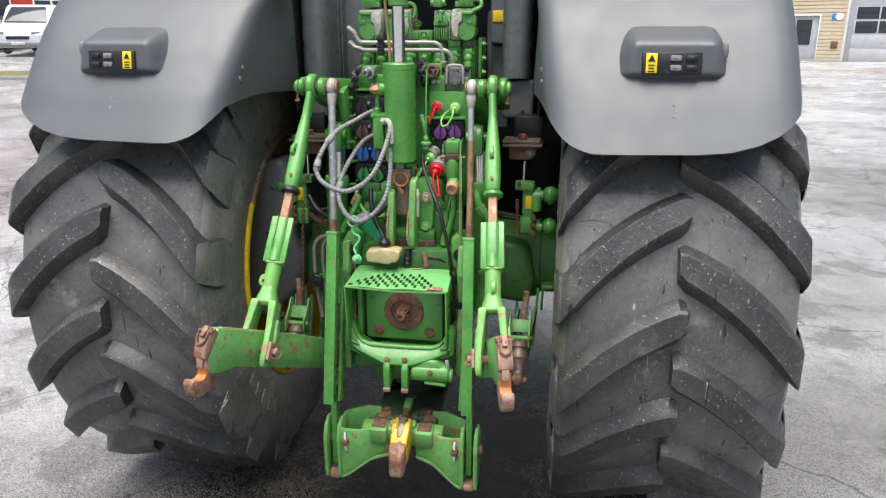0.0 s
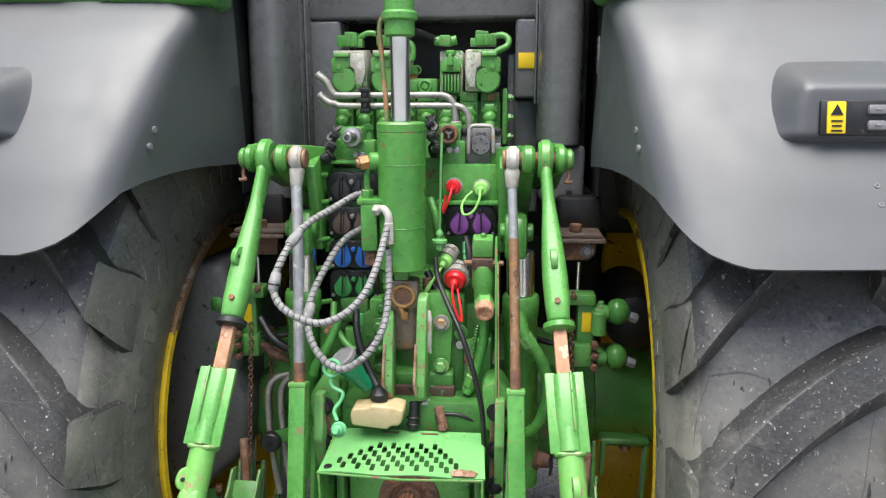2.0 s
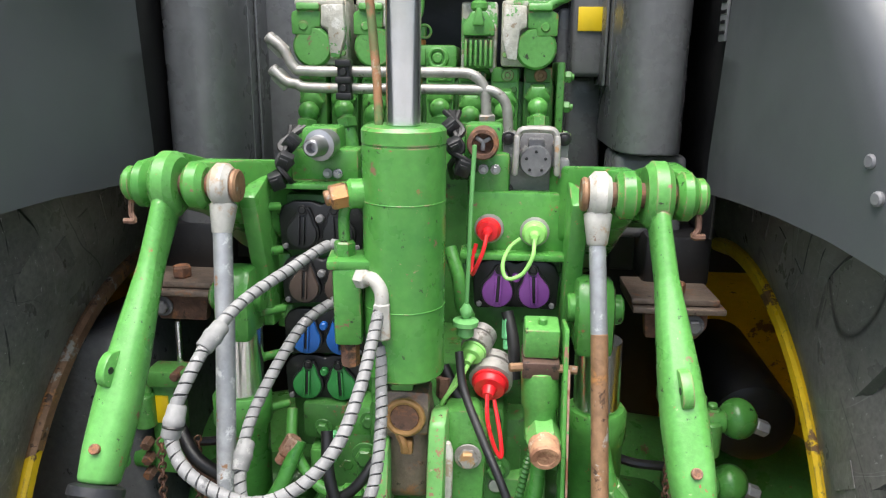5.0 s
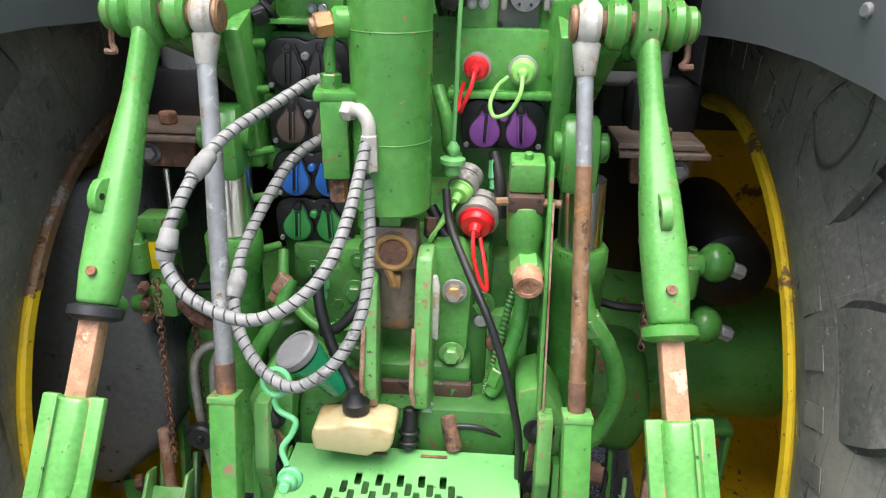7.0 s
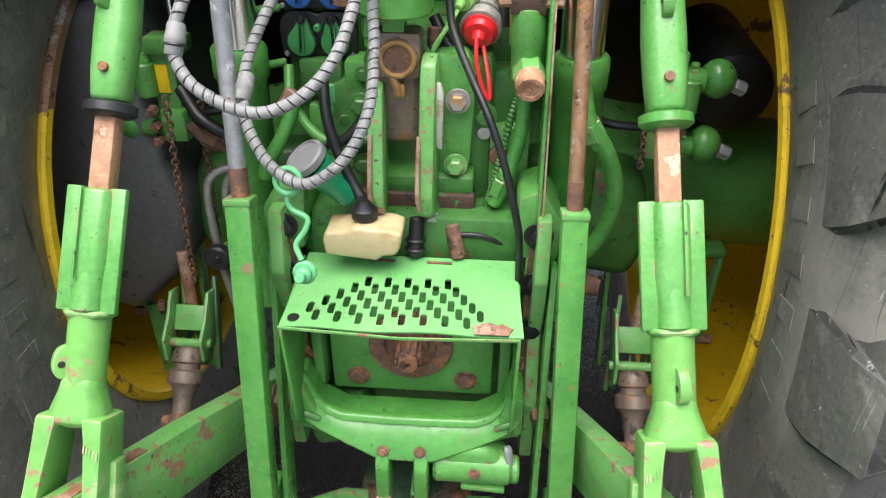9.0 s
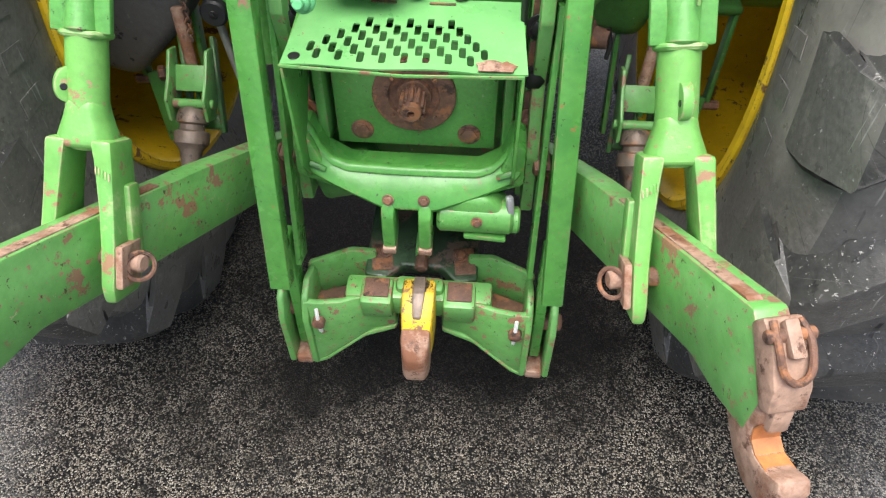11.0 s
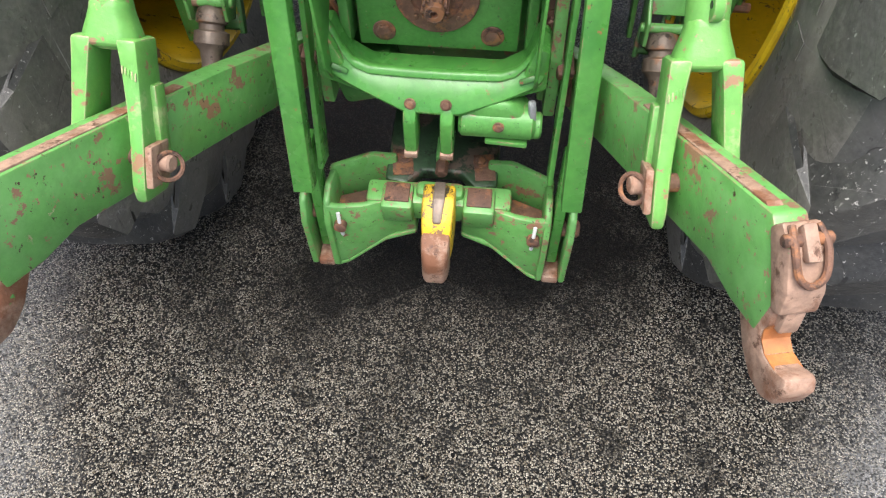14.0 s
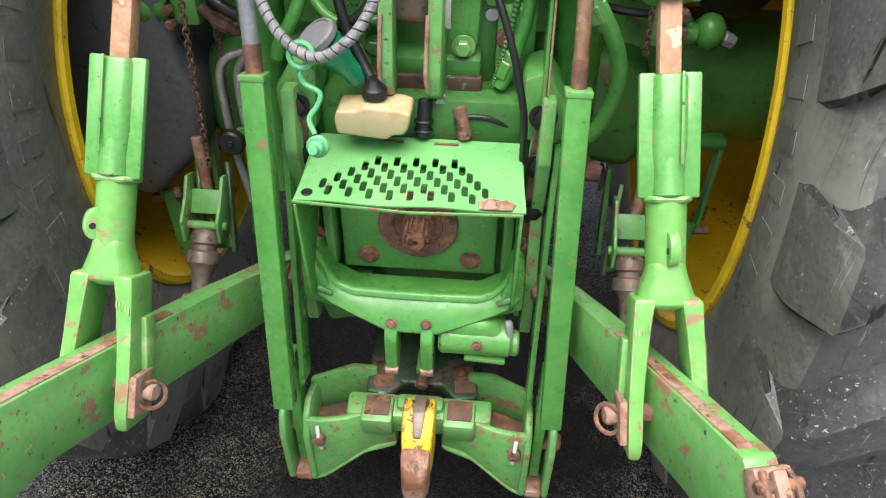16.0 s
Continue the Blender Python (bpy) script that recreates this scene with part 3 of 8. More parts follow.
def rear_wheel(sgn, phase, grow, label):
    cx = CX + sgn * 0.8975
    s = -sgn                                       # local x towards the tractor's middle
    # rim: flange, drop well and dished disc
    prof = [(s * 0.314, 0.552), (s * 0.330, 0.551), (s * 0.335, 0.546), (s * 0.336, 0.532), (s * 0.330, 0.525), (s * 0.30, 0.515), (s * 0.26, 0.512), (s * 0.22, 0.50), (s * 0.12, 0.485),
            (s * 0.02, 0.470), (s * -0.05, 0.46), (s * -0.07, 0.40), (s * -0.03, 0.28), (s * -0.02, 0.12), (s * -0.02, 0.0)]
    prof = [(x, r + grow * min(1.0, r / 0.5)) for x, r in prof]
    rim = part("rear_wheel", turned(prof), YELLOW, tractor, label)
    rim.matrix_basis = Matrix.Translation((cx, AXLE_Y, AXLE_Z))
    if sgn < 0:
        # paint gone from the upper arc of the flange
        bm = mesh()
        arc = [(s * 0.3145, 0.5535), (s * 0.3305, 0.5527), (s * 0.3366, 0.547), (s * 0.3376, 0.532), (s * 0.331, 0.5235)]
        fade = random.Random(5)
        grid = [[bm.verts.new(wheel_point(x, radians(34 + 2.5 * k + (fade.uniform(-6, 4) if k == 0 else 0)), r + grow)) for x, r in arc] for k in range(36)]
        for p, q in zip(grid, grid[1:]):
            for j in range(len(arc) - 1):
                bm.faces.new((p[j], p[j + 1], q[j + 1], q[j]))
        bmesh.ops.recalc_face_normals(bm, faces=bm.faces)
        part("rusty_flange", bm, RODRUST, rim, "brown rusted upper part of the rim flange")
    w = 0.315
    side_in = [(w, 0.538 + grow), (w + 0.014, 0.560 + grow), (w + 0.022, 0.585), (w + 0.034, 0.63), (w + 0.040, 0.69), (w + 0.036, 0.75), (w + 0.022, 0.80), (w + 0.012, 0.83), (w + 0.0, 0.846)]
    across = [(x, tread_r(x)) for x in np.linspace(0.30, -0.30, 13)]
    prof = side_in + across + [(-x, r) for x, r in side_in[::-1]]
    bm = turned(prof, 128)
    for v in bm.verts:
        if v.co.z + AXLE_Z < 0.004:
            v.co.z = 0.004 - AXLE_Z
    for f in bm.faces:
        ctr = f.calc_center_median()
        f.material_index = 1 if math.hypot(ctr.y, ctr.z) < 0.848 and abs(ctr.x) > 0.29 else 0
    tyre = part("tyre", bm, (RUBBER, SIDEWALL), rim, "black tractor tyre with dusty worn tread")
    count = 18
    for sd in (1, -1):
        for k in range(count):
            a = phase + 2 * math.pi * (k + (0.5 if sd < 0 else 0)) / count
            mid = (math.degrees(a) - 9) % 360
            if abs(mid - 270) < 30:
                continue
            ob = new("lug", LUGS[sd])
            ob.parent = rim
            ob.matrix_basis = Matrix.Rotation(-a, 4, "X")
    # raised bars on the inner side wall
    for k in range(60):
        if k % 10 > 6:
            continue
        bm = mesh()
        a0 = 2 * math.pi * k / 60
        q = [wheel_point(s * (w + (0.0375 if r < 0.68 else 0.0400)), a0 + da, r) for r, da in ((0.650, 0.0), (0.703, 0.0), (0.703, 0.045), (0.650, 0.045))]
        lo = [bm.verts.new(v) for v in q]
        hi = [bm.verts.new((v[0] + s * 0.0013, v[1], v[2])) for v in q]
        bm.faces.new(hi)
        for i in range(4):
            bm.faces.new((lo[i], lo[(i + 1) % 4], hi[(i + 1) % 4], hi[i]))
        part("sidewall_bar", bm, SIDEWALL, rim)
    return rim


rear_wheel(1, radians(18.3), 0.010, "yellow rear wheel with deep-lugged black tyre")
rear_wheel(-1, radians(31.8), -0.016, "yellow rear wheel with deep-lugged black tyre")


def fender(sgn):
    """Shell over the wheel: columns across (distance from the middle, drop below the crown, first angle)."""
    rear = [(-0.318, 1.43), (-0.290, 1.475), (-0.255, 1.53), (-0.222, 1.585), (-0.178, 1.65), (-0.128, 1.72), (-0.070, 1.79), (-0.005, 1.86), (0.07, 1.925), (0.16, 1.98), (0.28, 2.02), (0.45, 2.04)]
    zs = [p[1] for p in rear]
    ys = [p[0] for p in rear]

    def face_y(z):
        return float(np.interp(z, zs, ys))

    cols = ((1.140, 0.36, 1.86), (1.166, 0.22, 1.78), (1.178, 0.13, 1.70), (1.182, 0.075, 1.640), (1.178, 0.040, 1.595), (1.168, 0.018, 1.560), (1.145, 0.006, 1.530), (1.110, 0.0, 1.505), (1.06, 0, 1.482), (0.99, 0, 1.464), (0.91, 0, 1.457), (0.82, 0, 1.455), (0.74, 0, 1.453),
            (0.67, 0.0, 1.452), (0.63, 0.003, 1.452))
    # the turn towards the middle slants inwards with height: distance from the turn line, drop, first height
    turn = ((0.088, 0.007, 1.458), (0.058, 0.013, 1.470), (0.036, 0.021, 1.488), (0.020, 0.031, 1.510), (0.008, 0.044, 1.532), (0.000, 0.060, 1.552))
    wall = ((0.10, 1.566), (0.28, 1.577), (0.50, 1.580), (0.75, 1.576), (0.97, 1.568), (1.0, 1.568))
    bm = mesh()
    rows = []
    steps = 26
    for x, d, z0 in cols:
        rows.append([bm.verts.new((CX + sgn * x, face_y(z) + d, z)) for z in np.linspace(z0, 2.04, steps)])

    def turn_x(z):
        return float(np.interp(z, (1.45, 1.575, 1.69, 1.80, 1.92, 2.04), (0.515, 0.500, 0.482, 0.470, 0.448, 0.436)))

    for e, d, z0 in turn:
        rows.append([bm.verts.new((CX + sgn * (turn_x(z) + e), face_y(z) + d, z)) for z in np.linspace(z0, 2.04, steps)])
    for f, z0 in wall:
        rows.append([])
        for z in np.linspace(z0, 2.04, steps):
            x0, y0 = turn_x(z) - 0.002, face_y(z) + 0.062
            x1, y1 = 0.4435 + 0.05 * max(0.0, z - 1.62), max(0.325, y0 + 0.03)
            lip = 0.012 if f == 1.0 else 0.0
            rows[-1].append(bm.verts.new((CX + sgn * (x0 + (x1 - x0) * (1 - (1 - f) ** 1.6) + lip), y0 + (y1 - y0) * f, z)))
    for p, q in zip(rows, rows[1:]):
        for k in range(steps - 1):
            bm.faces.new((p[k], p[k + 1], q[k + 1], q[k]))
    bmesh.ops.recalc_face_normals(bm, faces=bm.faces)
    bmesh.ops.solidify(bm, geom=bm.faces[:], thickness=0.007)
    ob = part("fender", bm, FENDER, tractor, "smooth grey plastic fender with satin sheen", 50)
    # unseen sheet, added to keep sky light off the wheel's interior
    bm = mesh()
    box(bm, (CX + sgn * 0.80, 0.80, 2.036), (0.70, 0.72, 0.012), bev=0.004)
    part("fender_top", bm, FENDER, ob)
    n = sgn

    def skin(x, z, lift):
        return (CX + n * x, face_y(z) - 0.0015 - lift * 0.8, z + lift * 0.6)

    # switch housing: a soft hump that grows out of the rear face
    cxx = 0.838
    zc, yf = 1.694, -0.200
    bm = mesh()

    def ease(v, lo, hi):
        v = min(1.0, max(0.0, (v - lo) / (hi - lo)))
        return v * v * (3 - 2 * v)

    grid = []
    for z in np.linspace(1.638, 1.812, 34):
        row = []
        for x in np.linspace(-0.180, 0.180, 44):
            narrow = 0.020 * ease(z, 1.70, 1.80)
            k = ease(abs(x), 0.158 - narrow, 0.110 - narrow) * ease(z, 1.806, 1.738) * ease(z, 1.642, 1.668)
            out = face_y(z)
            target = min(out, yf + 0.10 * (z - zc))
            row.append(bm.verts.new((CX + n * (cxx + x), out + (target - out) * k + 0.007 * (1 - k) ** 3, z)))
        grid.append(row)
    for p, q in zip(grid, grid[1:]):
        for j in range(len(p) - 1):
            bm.faces.new((p[j], p[j + 1], q[j + 1], q[j]))
    bmesh.ops.recalc_face_normals(bm, faces=bm.faces)
    hump = part("switch_housing", bm, FENDER, ob, "moulded grey switch housing", 80)
    face = Matrix.Translation((CX + n * cxx - 0.008, yf - 0.003, zc - 0.001)) @ pose(0, 0, 0, -9, 0, 0)
    bm = mesh()
    t = mesh()
    box(t, (0, 0, 0), (0.158, 0.008, 0.060), bev=0.006)
    merge(bm, t, face)
    part("switch_panel", bm, BLACK, ob, "black control panel")
    for i, bx in enumerate((0.052, 0.010)):
        for bz in (0.013, -0.013):
            bm, t = mesh(), mesh()
            box(t, (n * bx, -0.006, bz), (0.030, 0.010, 0.016), bev=0.004)
            box(t, (n * bx, -0.011, bz), (0.010, 0.003, 0.004), bev=0.001)
            merge(bm, t, face)
            part("push_button", bm, BLACK if i == 0 else GREY, ob)
    bm, t = mesh(), mesh()
    box(t, (-n * 0.054, -0.005, 0), (0.030, 0.004, 0.053), bev=0.002)
    merge(bm, t, face)
    part("warning_sticker", bm, STICKER, ob, "yellow warning sticker with black symbols")
    bm, t = mesh(), mesh()
    prism(t, [(-n * 0.054 - 0.010, 0.004), (-n * 0.054 + 0.010, 0.004), (-n * 0.054, 0.022)], 0.002, front(-0.0075), bev=0)
    for k in range(3):
        box(t, (-n * 0.054, -0.0075, -0.006 - 0.008 * k), (0.018 - 0.003 * (k % 2), 0.002, 0.003), bev=0)
    merge(bm, t, face)
    part("sticker_symbol", bm, BLACK, ob)
    # marker lamp at the hump's outer end
    bm = mesh()
    ball(bm, (CX + n * (cxx + 0.136), yf + 0.042, zc + 0.030), 0.019, (0.55, 0.6, 1.35), 14)
    part("marker_lamp", bm, GREY, ob, "clear marker lamp lens")
    # screws and hole on the rear face
    for k, (x, zz) in enumerate(((0.842, 1.580), (0.843, 1.551))):
        bm = mesh()
        a, c = Vector(skin(x, zz, -0.002)), Vector(skin(x, zz, 0.004))
        cyl(bm, a, c, 0.0095, 18, 0.002)
        lathe(bm, c, c + (c - a), [(0, 0.0055), (0.003, 0.0045), (0.003, 0.002), (0.0, 0.002)], 8)
        part("fender_screw", bm, SOCKET, ob)
    # flat black disc painted in for the dark of the hole
    bm = mesh()
    cyl(bm, skin(0.824, 1.575, -0.002), skin(0.824, 1.575, 0.0022), 0.0062, 14, 0.0005)
    part("drain_plug", bm, BLACK, ob)
    # screws on the inner wall
    for y, z, xi in ((0.300, 1.894, 0.4575), (0.288, 1.766, 0.451), (-0.078, 1.668, 0.473), (-0.097, 1.635, 0.475)):
        bm = mesh()
        xx = CX + n * xi
        cyl(bm, (xx + n * 0.01, y, z), (xx - n * 0.002, y - 0.003, z), 0.0075, 14, 0.002)
        part("fender_screw", bm, GREY, ob)
    # scratches
    for k in range(4 if n < 0 else 2):
        bm = mesh()
        x0, a0 = 0.78 + 0.03 * k, 1.53 + 0.02 * (k % 3)
        pts = [skin(x0 + 0.02 * j, a0 + j * (0.010 + 0.003 * k), 0.0005) for j in range(3)]
        tube(bm, pts, 0.0012, 5, 4)
        part("scratch", bm, BLACK, ob)
    return ob


fender(1)
fender(-1)

# green cab edge with lamps over the fenders
for n in (1, -1):
    bm = mesh()
    prism(bm, [(0.415, 1.932), (0.60, 1.928), (0.95, 1.938), (1.04, 1.955), (1.07, 2.00), (1.06, 2.12), (0.415, 2.12)], 0.16, Matrix(((n, 0, 0, CX), (0, 0, -1, 0.155), (0, 1, 0, 0), (0, 0, 0, 1))), bev=0.020, seg=3)
    ob = part("cab_corner_panel", bm, GREEN, tractor, "glossy green cab corner panel")
    bm = mesh()
    box(bm, (CX + n * 0.585, 0.073, 1.972), (0.145, 0.012, 0.060), bev=0.008)
    part("lamp_cover", bm, GREY, ob, "grey lamp cover")
    bm = mesh()
    box(bm, (CX + n * 0.84, 0.070, 1.985), (0.22, 0.03, 0.070), bev=0.02)
    part("tail_lamp", bm, REDLENS, ob, "red tail lamp")

# ---------------------------------------------------------------- transmission, PTO and drawbar frame
def loft(bm, sections):
    """Joins four-cornered sections, each a list of corners, into one closed form."""
    t = mesh()
    rows = [[t.verts.new(p) for p in s] for s in sections]
    k = len(rows[0])
    for p, q in zip(rows, rows[1:]):
        for j in range(k):
            t.faces.new((p[j], p[(j + 1) % k], q[(j + 1) % k], q[j]))
    t.faces.new(rows[0][::-1])
    t.faces.new(rows[-1])
    bmesh.ops.recalc_face_normals(t, faces=t.faces)
    bmesh.ops.bevel(t, geom=t.edges[:], offset=0.006, segments=2, affect="EDGES", profile=0.5, clamp_overlap=True)
    return merge(bm, t)


def rect(x0, x1, y, z0, z1):
    return [(x0, y, z0), (x1, y, z0), (x1, y, z1), (x0, y, z1)]


def bolts(spots, way, parent, r=0.012, mat=None, h=0.010):
    for c in spots:
        bm = mesh()
        hexbolt(bm, c, way, r, h)
        part("bolt", bm, mat or RUST, parent)


bm = mesh()
box(bm, (0, 0.36, 0.80), (0.38, 0.60, 0.46), bev=0.03)
box(bm, (0, 0.40, 1.10), (0.30, 0.50, 0.26), bev=0.03)
box(bm, (0, 0.12, 1.00), (0.34, 0.14, 0.10), bev=0.02)
housing = part("transmission_housing", bm, GREEN_DARK, tractor, "green cast transmission housing, grimy and darkened for shade")
# recess walls round the PTO
bm = mesh()
prism(bm, [(-0.165, 0.72), (0.165, 0.72), (0.165, 0.965), (-0.165, 0.965)], 0.02, front(0.050), bev=0.004)
box(bm, (-0.157, 0.02, 0.845), (0.018, 0.07, 0.23), bev=0.005)
box(bm, (0.157, 0.02, 0.845), (0.018, 0.07, 0.23), bev=0.005)
box(bm, (0, 0.045, 0.958), (0.30, 0.05, 0.02), bev=0.004)
part("pto_recess", bm, GREEN_CAST, housing)
bm = mesh()
prism(bm, [(-0.138, 0.725), (0.138, 0.725), (0.138, 0.93), (0.11, 0.945), (-0.11, 0.945), (-0.138, 0.93)], 0.022, front(0.012), bev=0.004)
plate = part("pto_plate", bm, GREEN_CAST, tractor, "green PTO cover plate with two bolts")
bolts([(-0.093, 0.001, 0.757), (0.093, 0.001, 0.757)], (0, -1, 0), plate, 0.014, RUST, 0.006)
bm = mesh()
lathe(bm, (0, 0.002, 0.835), (0, -1, 0.835), [(0, 0.070), (0.010, 0.070), (0.012, 0.068), (0.012, 0.044), (0.004, 0.042), (0.002, 0.030), (0.010, 0.028), (0.010, 0.0)], 40)
flange = part("pto_flange", bm, RUST, tractor, "rusty round PTO flange with seal")
bm = mesh()
lathe(bm, (0, -0.004, 0.835), (0, -1, 0.832), [(0, 0.0175), (0.004, 0.018), (0.048, 0.0172), (0.052, 0.015), (0.053, 0.006), (0.042, 0.005), (0.042, 0.0)], 24)
shaft = part("pto_shaft", bm, RUST, tractor, "splined steel PTO stub shaft")
for k in range(12):
    bm = mesh()
    a = 2 * math.pi * k / 12
    span(bm, (0.020 * math.cos(a), -0.008, 0.835 + 0.020 * math.sin(a)), (0.020 * math.cos(a), -0.048, 0.833 + 0.020 * math.sin(a)), 0.005, 0.005, 0.001)
    part("spline", bm, RUST, shaft)
for k in range(4):
    a = math.pi / 4 + k * math.pi / 2
    bm = mesh()
    hexbolt(bm, (0.050 * math.cos(a), -0.010, 0.835 + 0.050 * math.sin(a)), (0, -1, 0), 0.004, 0.004, False)
    part("bolt", bm, RUST, flange)

# V-shaped frame under the PTO
bm = mesh()
prism(bm, [(-0.196, 0.792), (-0.172, 0.800), (-0.150, 0.742), (-0.112, 0.716), (0.112, 0.716), (0.150, 0.742), (0.166, 0.800), (0.190, 0.790), (0.192, 0.712), (0.080, 0.662), (0.056, 0.640), (-0.056, 0.640), (-0.080, 0.662), (-0.200, 0.712)], 0.075, front(-0.040), bev=0.008)
edge_u = [(-0.176, -0.050, 0.806), (-0.164, -0.056, 0.790), (-0.152, -0.062, 0.762), (-0.136, -0.068, 0.744), (-0.110, -0.072, 0.735), (-0.040, -0.073, 0.733), (0.040, -0.073, 0.733), (0.112, -0.072, 0.735), (0.138, -0.068, 0.744), (0.154, -0.062, 0.762), (0.165, -0.056, 0.788), (0.174, -0.050, 0.802)]
edge_v = [(-0.197, -0.066, 0.775), (-0.190, -0.078, 0.745), (-0.172, -0.086, 0.728), (-0.140, -0.096, 0.715), (-0.105, -0.104, 0.702), (-0.045, -0.118, 0.682), (0.045, -0.118, 0.682), (0.108, -0.104, 0.702), (0.142, -0.096, 0.715), (0.174, -0.086, 0.728), (0.188, -0.078, 0.745), (0.193, -0.066, 0.772)]
loft(bm, [[Vector(u), Vector(v), Vector(v) + Vector((0, 0.012, -0.014)), Vector(u) + Vector((0, 0.016, -0.010))] for u, v in zip(edge_u, edge_v)])
loft(bm, [[Vector(u) + Vector((0, -0.004, 0.007)), Vector(u) + Vector((0, -0.012, -0.004)), Vector(u) + Vector((0, 0.004, -0.012)), Vector(u) + Vector((0, 0.010, 0.004))] for u in edge_u])
vframe = part("drawbar_frame", bm, GREEN, tractor, "green V-shaped drawbar support frame")
for n in (-1, 1):
    bm = mesh()
    box(bm, (n * 0.158, -0.083, 0.7385), (0.030, 0.012, 0.010), (-40, n * -26, 0), 0.003)
    part("slot", bm, GREEN_DARK, vframe)
bolts([(-0.037, -0.111, 0.696), (0.024, -0.111, 0.698)], (0, -0.9, 0.35), vframe, 0.007, RUST, 0.005)
for x in (-0.038, 0.026):
    bm = mesh()
    loft(bm, [rect(x - 0.0125, x + 0.0125, -0.080, 0.600, 0.690), rect(x - 0.0125, x + 0.0125, -0.113, 0.590, 0.690), rect(x - 0.0115, x + 0.0115, -0.128, 0.592, 0.668)])
    part("prong", bm, GREEN, vframe)
    bm = mesh()
    box(bm, (x, -0.118, 0.590), (0.0245, 0.026, 0.016), (10, 0, 0), 0.003)
    part("prong_tip", bm, PINK, vframe)
# casting with a shaft end beside the prongs
bm = mesh()
cyl(bm, (0.045, -0.085, 0.648), (0.178, -0.085, 0.648), 0.032, 24, 0.006)
prism(bm, [(0.05, 0.628), (0.165, 0.612), (0.172, 0.665), (0.135, 0.700), (0.085, 0.705), (0.05, 0.675)], 0.06, front(-0.075), bev=0.014, seg=3)
cyl(bm, (0.165, -0.085, 0.640), (0.190, -0.085, 0.640), 0.024, 20, 0.004)
box(bm, (0.13, -0.098, 0.615), (0.075, 0.03, 0.010), (0, 4, 0), 0.003)
cast = part("shift_casting", bm, GREEN_CAST, tractor, "cast green actuator housing")
bolts([(0.115, -0.118, 0.662)], (0, -1, 0.2), cast, 0.007, RUST, 0.005)
bm = mesh()
span(bm, (0.168, -0.09, 0.70), (0.172, -0.10, 0.665), 0.012, 0.012, 0.003)
part("lever", bm, GALV, cast)
bm = mesh()
box(bm, (0, 0.22, 0.565), (0.30, 0.30, 0.09), bev=0.02)
box(bm, (-0.13, 0.02, 0.655), (0.10, 0.12, 0.06), (0, -16, 0), 0.015)
part("sump", bm, GREEN_DARK, tractor, "dark green gearbox sump")

# side plates with large rusty bolts
for n in (-1, 1):
    bm = mesh()
    prism(bm, [(-0.03, 0.61), (0.12, 0.60), (0.14, 0.72), (0.10, 0.88), (0.12, 1.07), (0.00, 1.08), (-0.02, 0.98), (0.01, 0.86), (-0.035, 0.74)], 0.022, side(n * 0.203), bev=0.004)
    box(bm, (n * 0.198, 0.035, 0.80), (0.034, 0.03, 0.40), bev=0.006)
    sp = part("side_plate", bm, GREEN_WORN, tractor, "green side plate with brown patches and bolts")
    bolts([(n * 0.196, 0.018, z) for z in (1.045, 0.955, 0.865)], (0, -1, 0), sp, 0.016, BLACK, 0.010)
    bolts([(n * 0.196, 0.018, z) for z in (0.778, 0.705)], (0, -1, 0), sp, 0.019, RUST, 0.014)
    for z, h in ((1.000, 0.055), (0.91, 0.05), (0.82, 0.045), (0.66, 0.05)):
        bm = mesh()
        prism(bm, [(n * 0.196 - 0.014, z - h * 0.5), (n * 0.196 + 0.013, z - h * 0.42), (n * 0.196 + 0.015, z + h * 0.2), (n * 0.196 + 0.006, z + h * 0.5), (n * 0.196 - 0.013, z + h * 0.38)], 0.002, front(0.0192), bev=0.0006)
        part("bare_patch", bm, RUST, sp)
    bm = mesh()
    prism(bm, [(0.17 * n, 0.99), (0.23 * n, 0.985), (0.235 * n, 1.06), (0.20 * n, 1.115), (0.16 * n, 1.10)], 0.10, front(0.08), bev=0.012)
    part("casting_ear", bm, GREEN_CAST, sp)
    bm = mesh()
    span(bm, (n * 0.215, 0.01, 0.74), (n * 0.222, -0.045, 0.715), 0.03, 0.026, 0.006)
    part("pin_end", bm, RUST, sp)

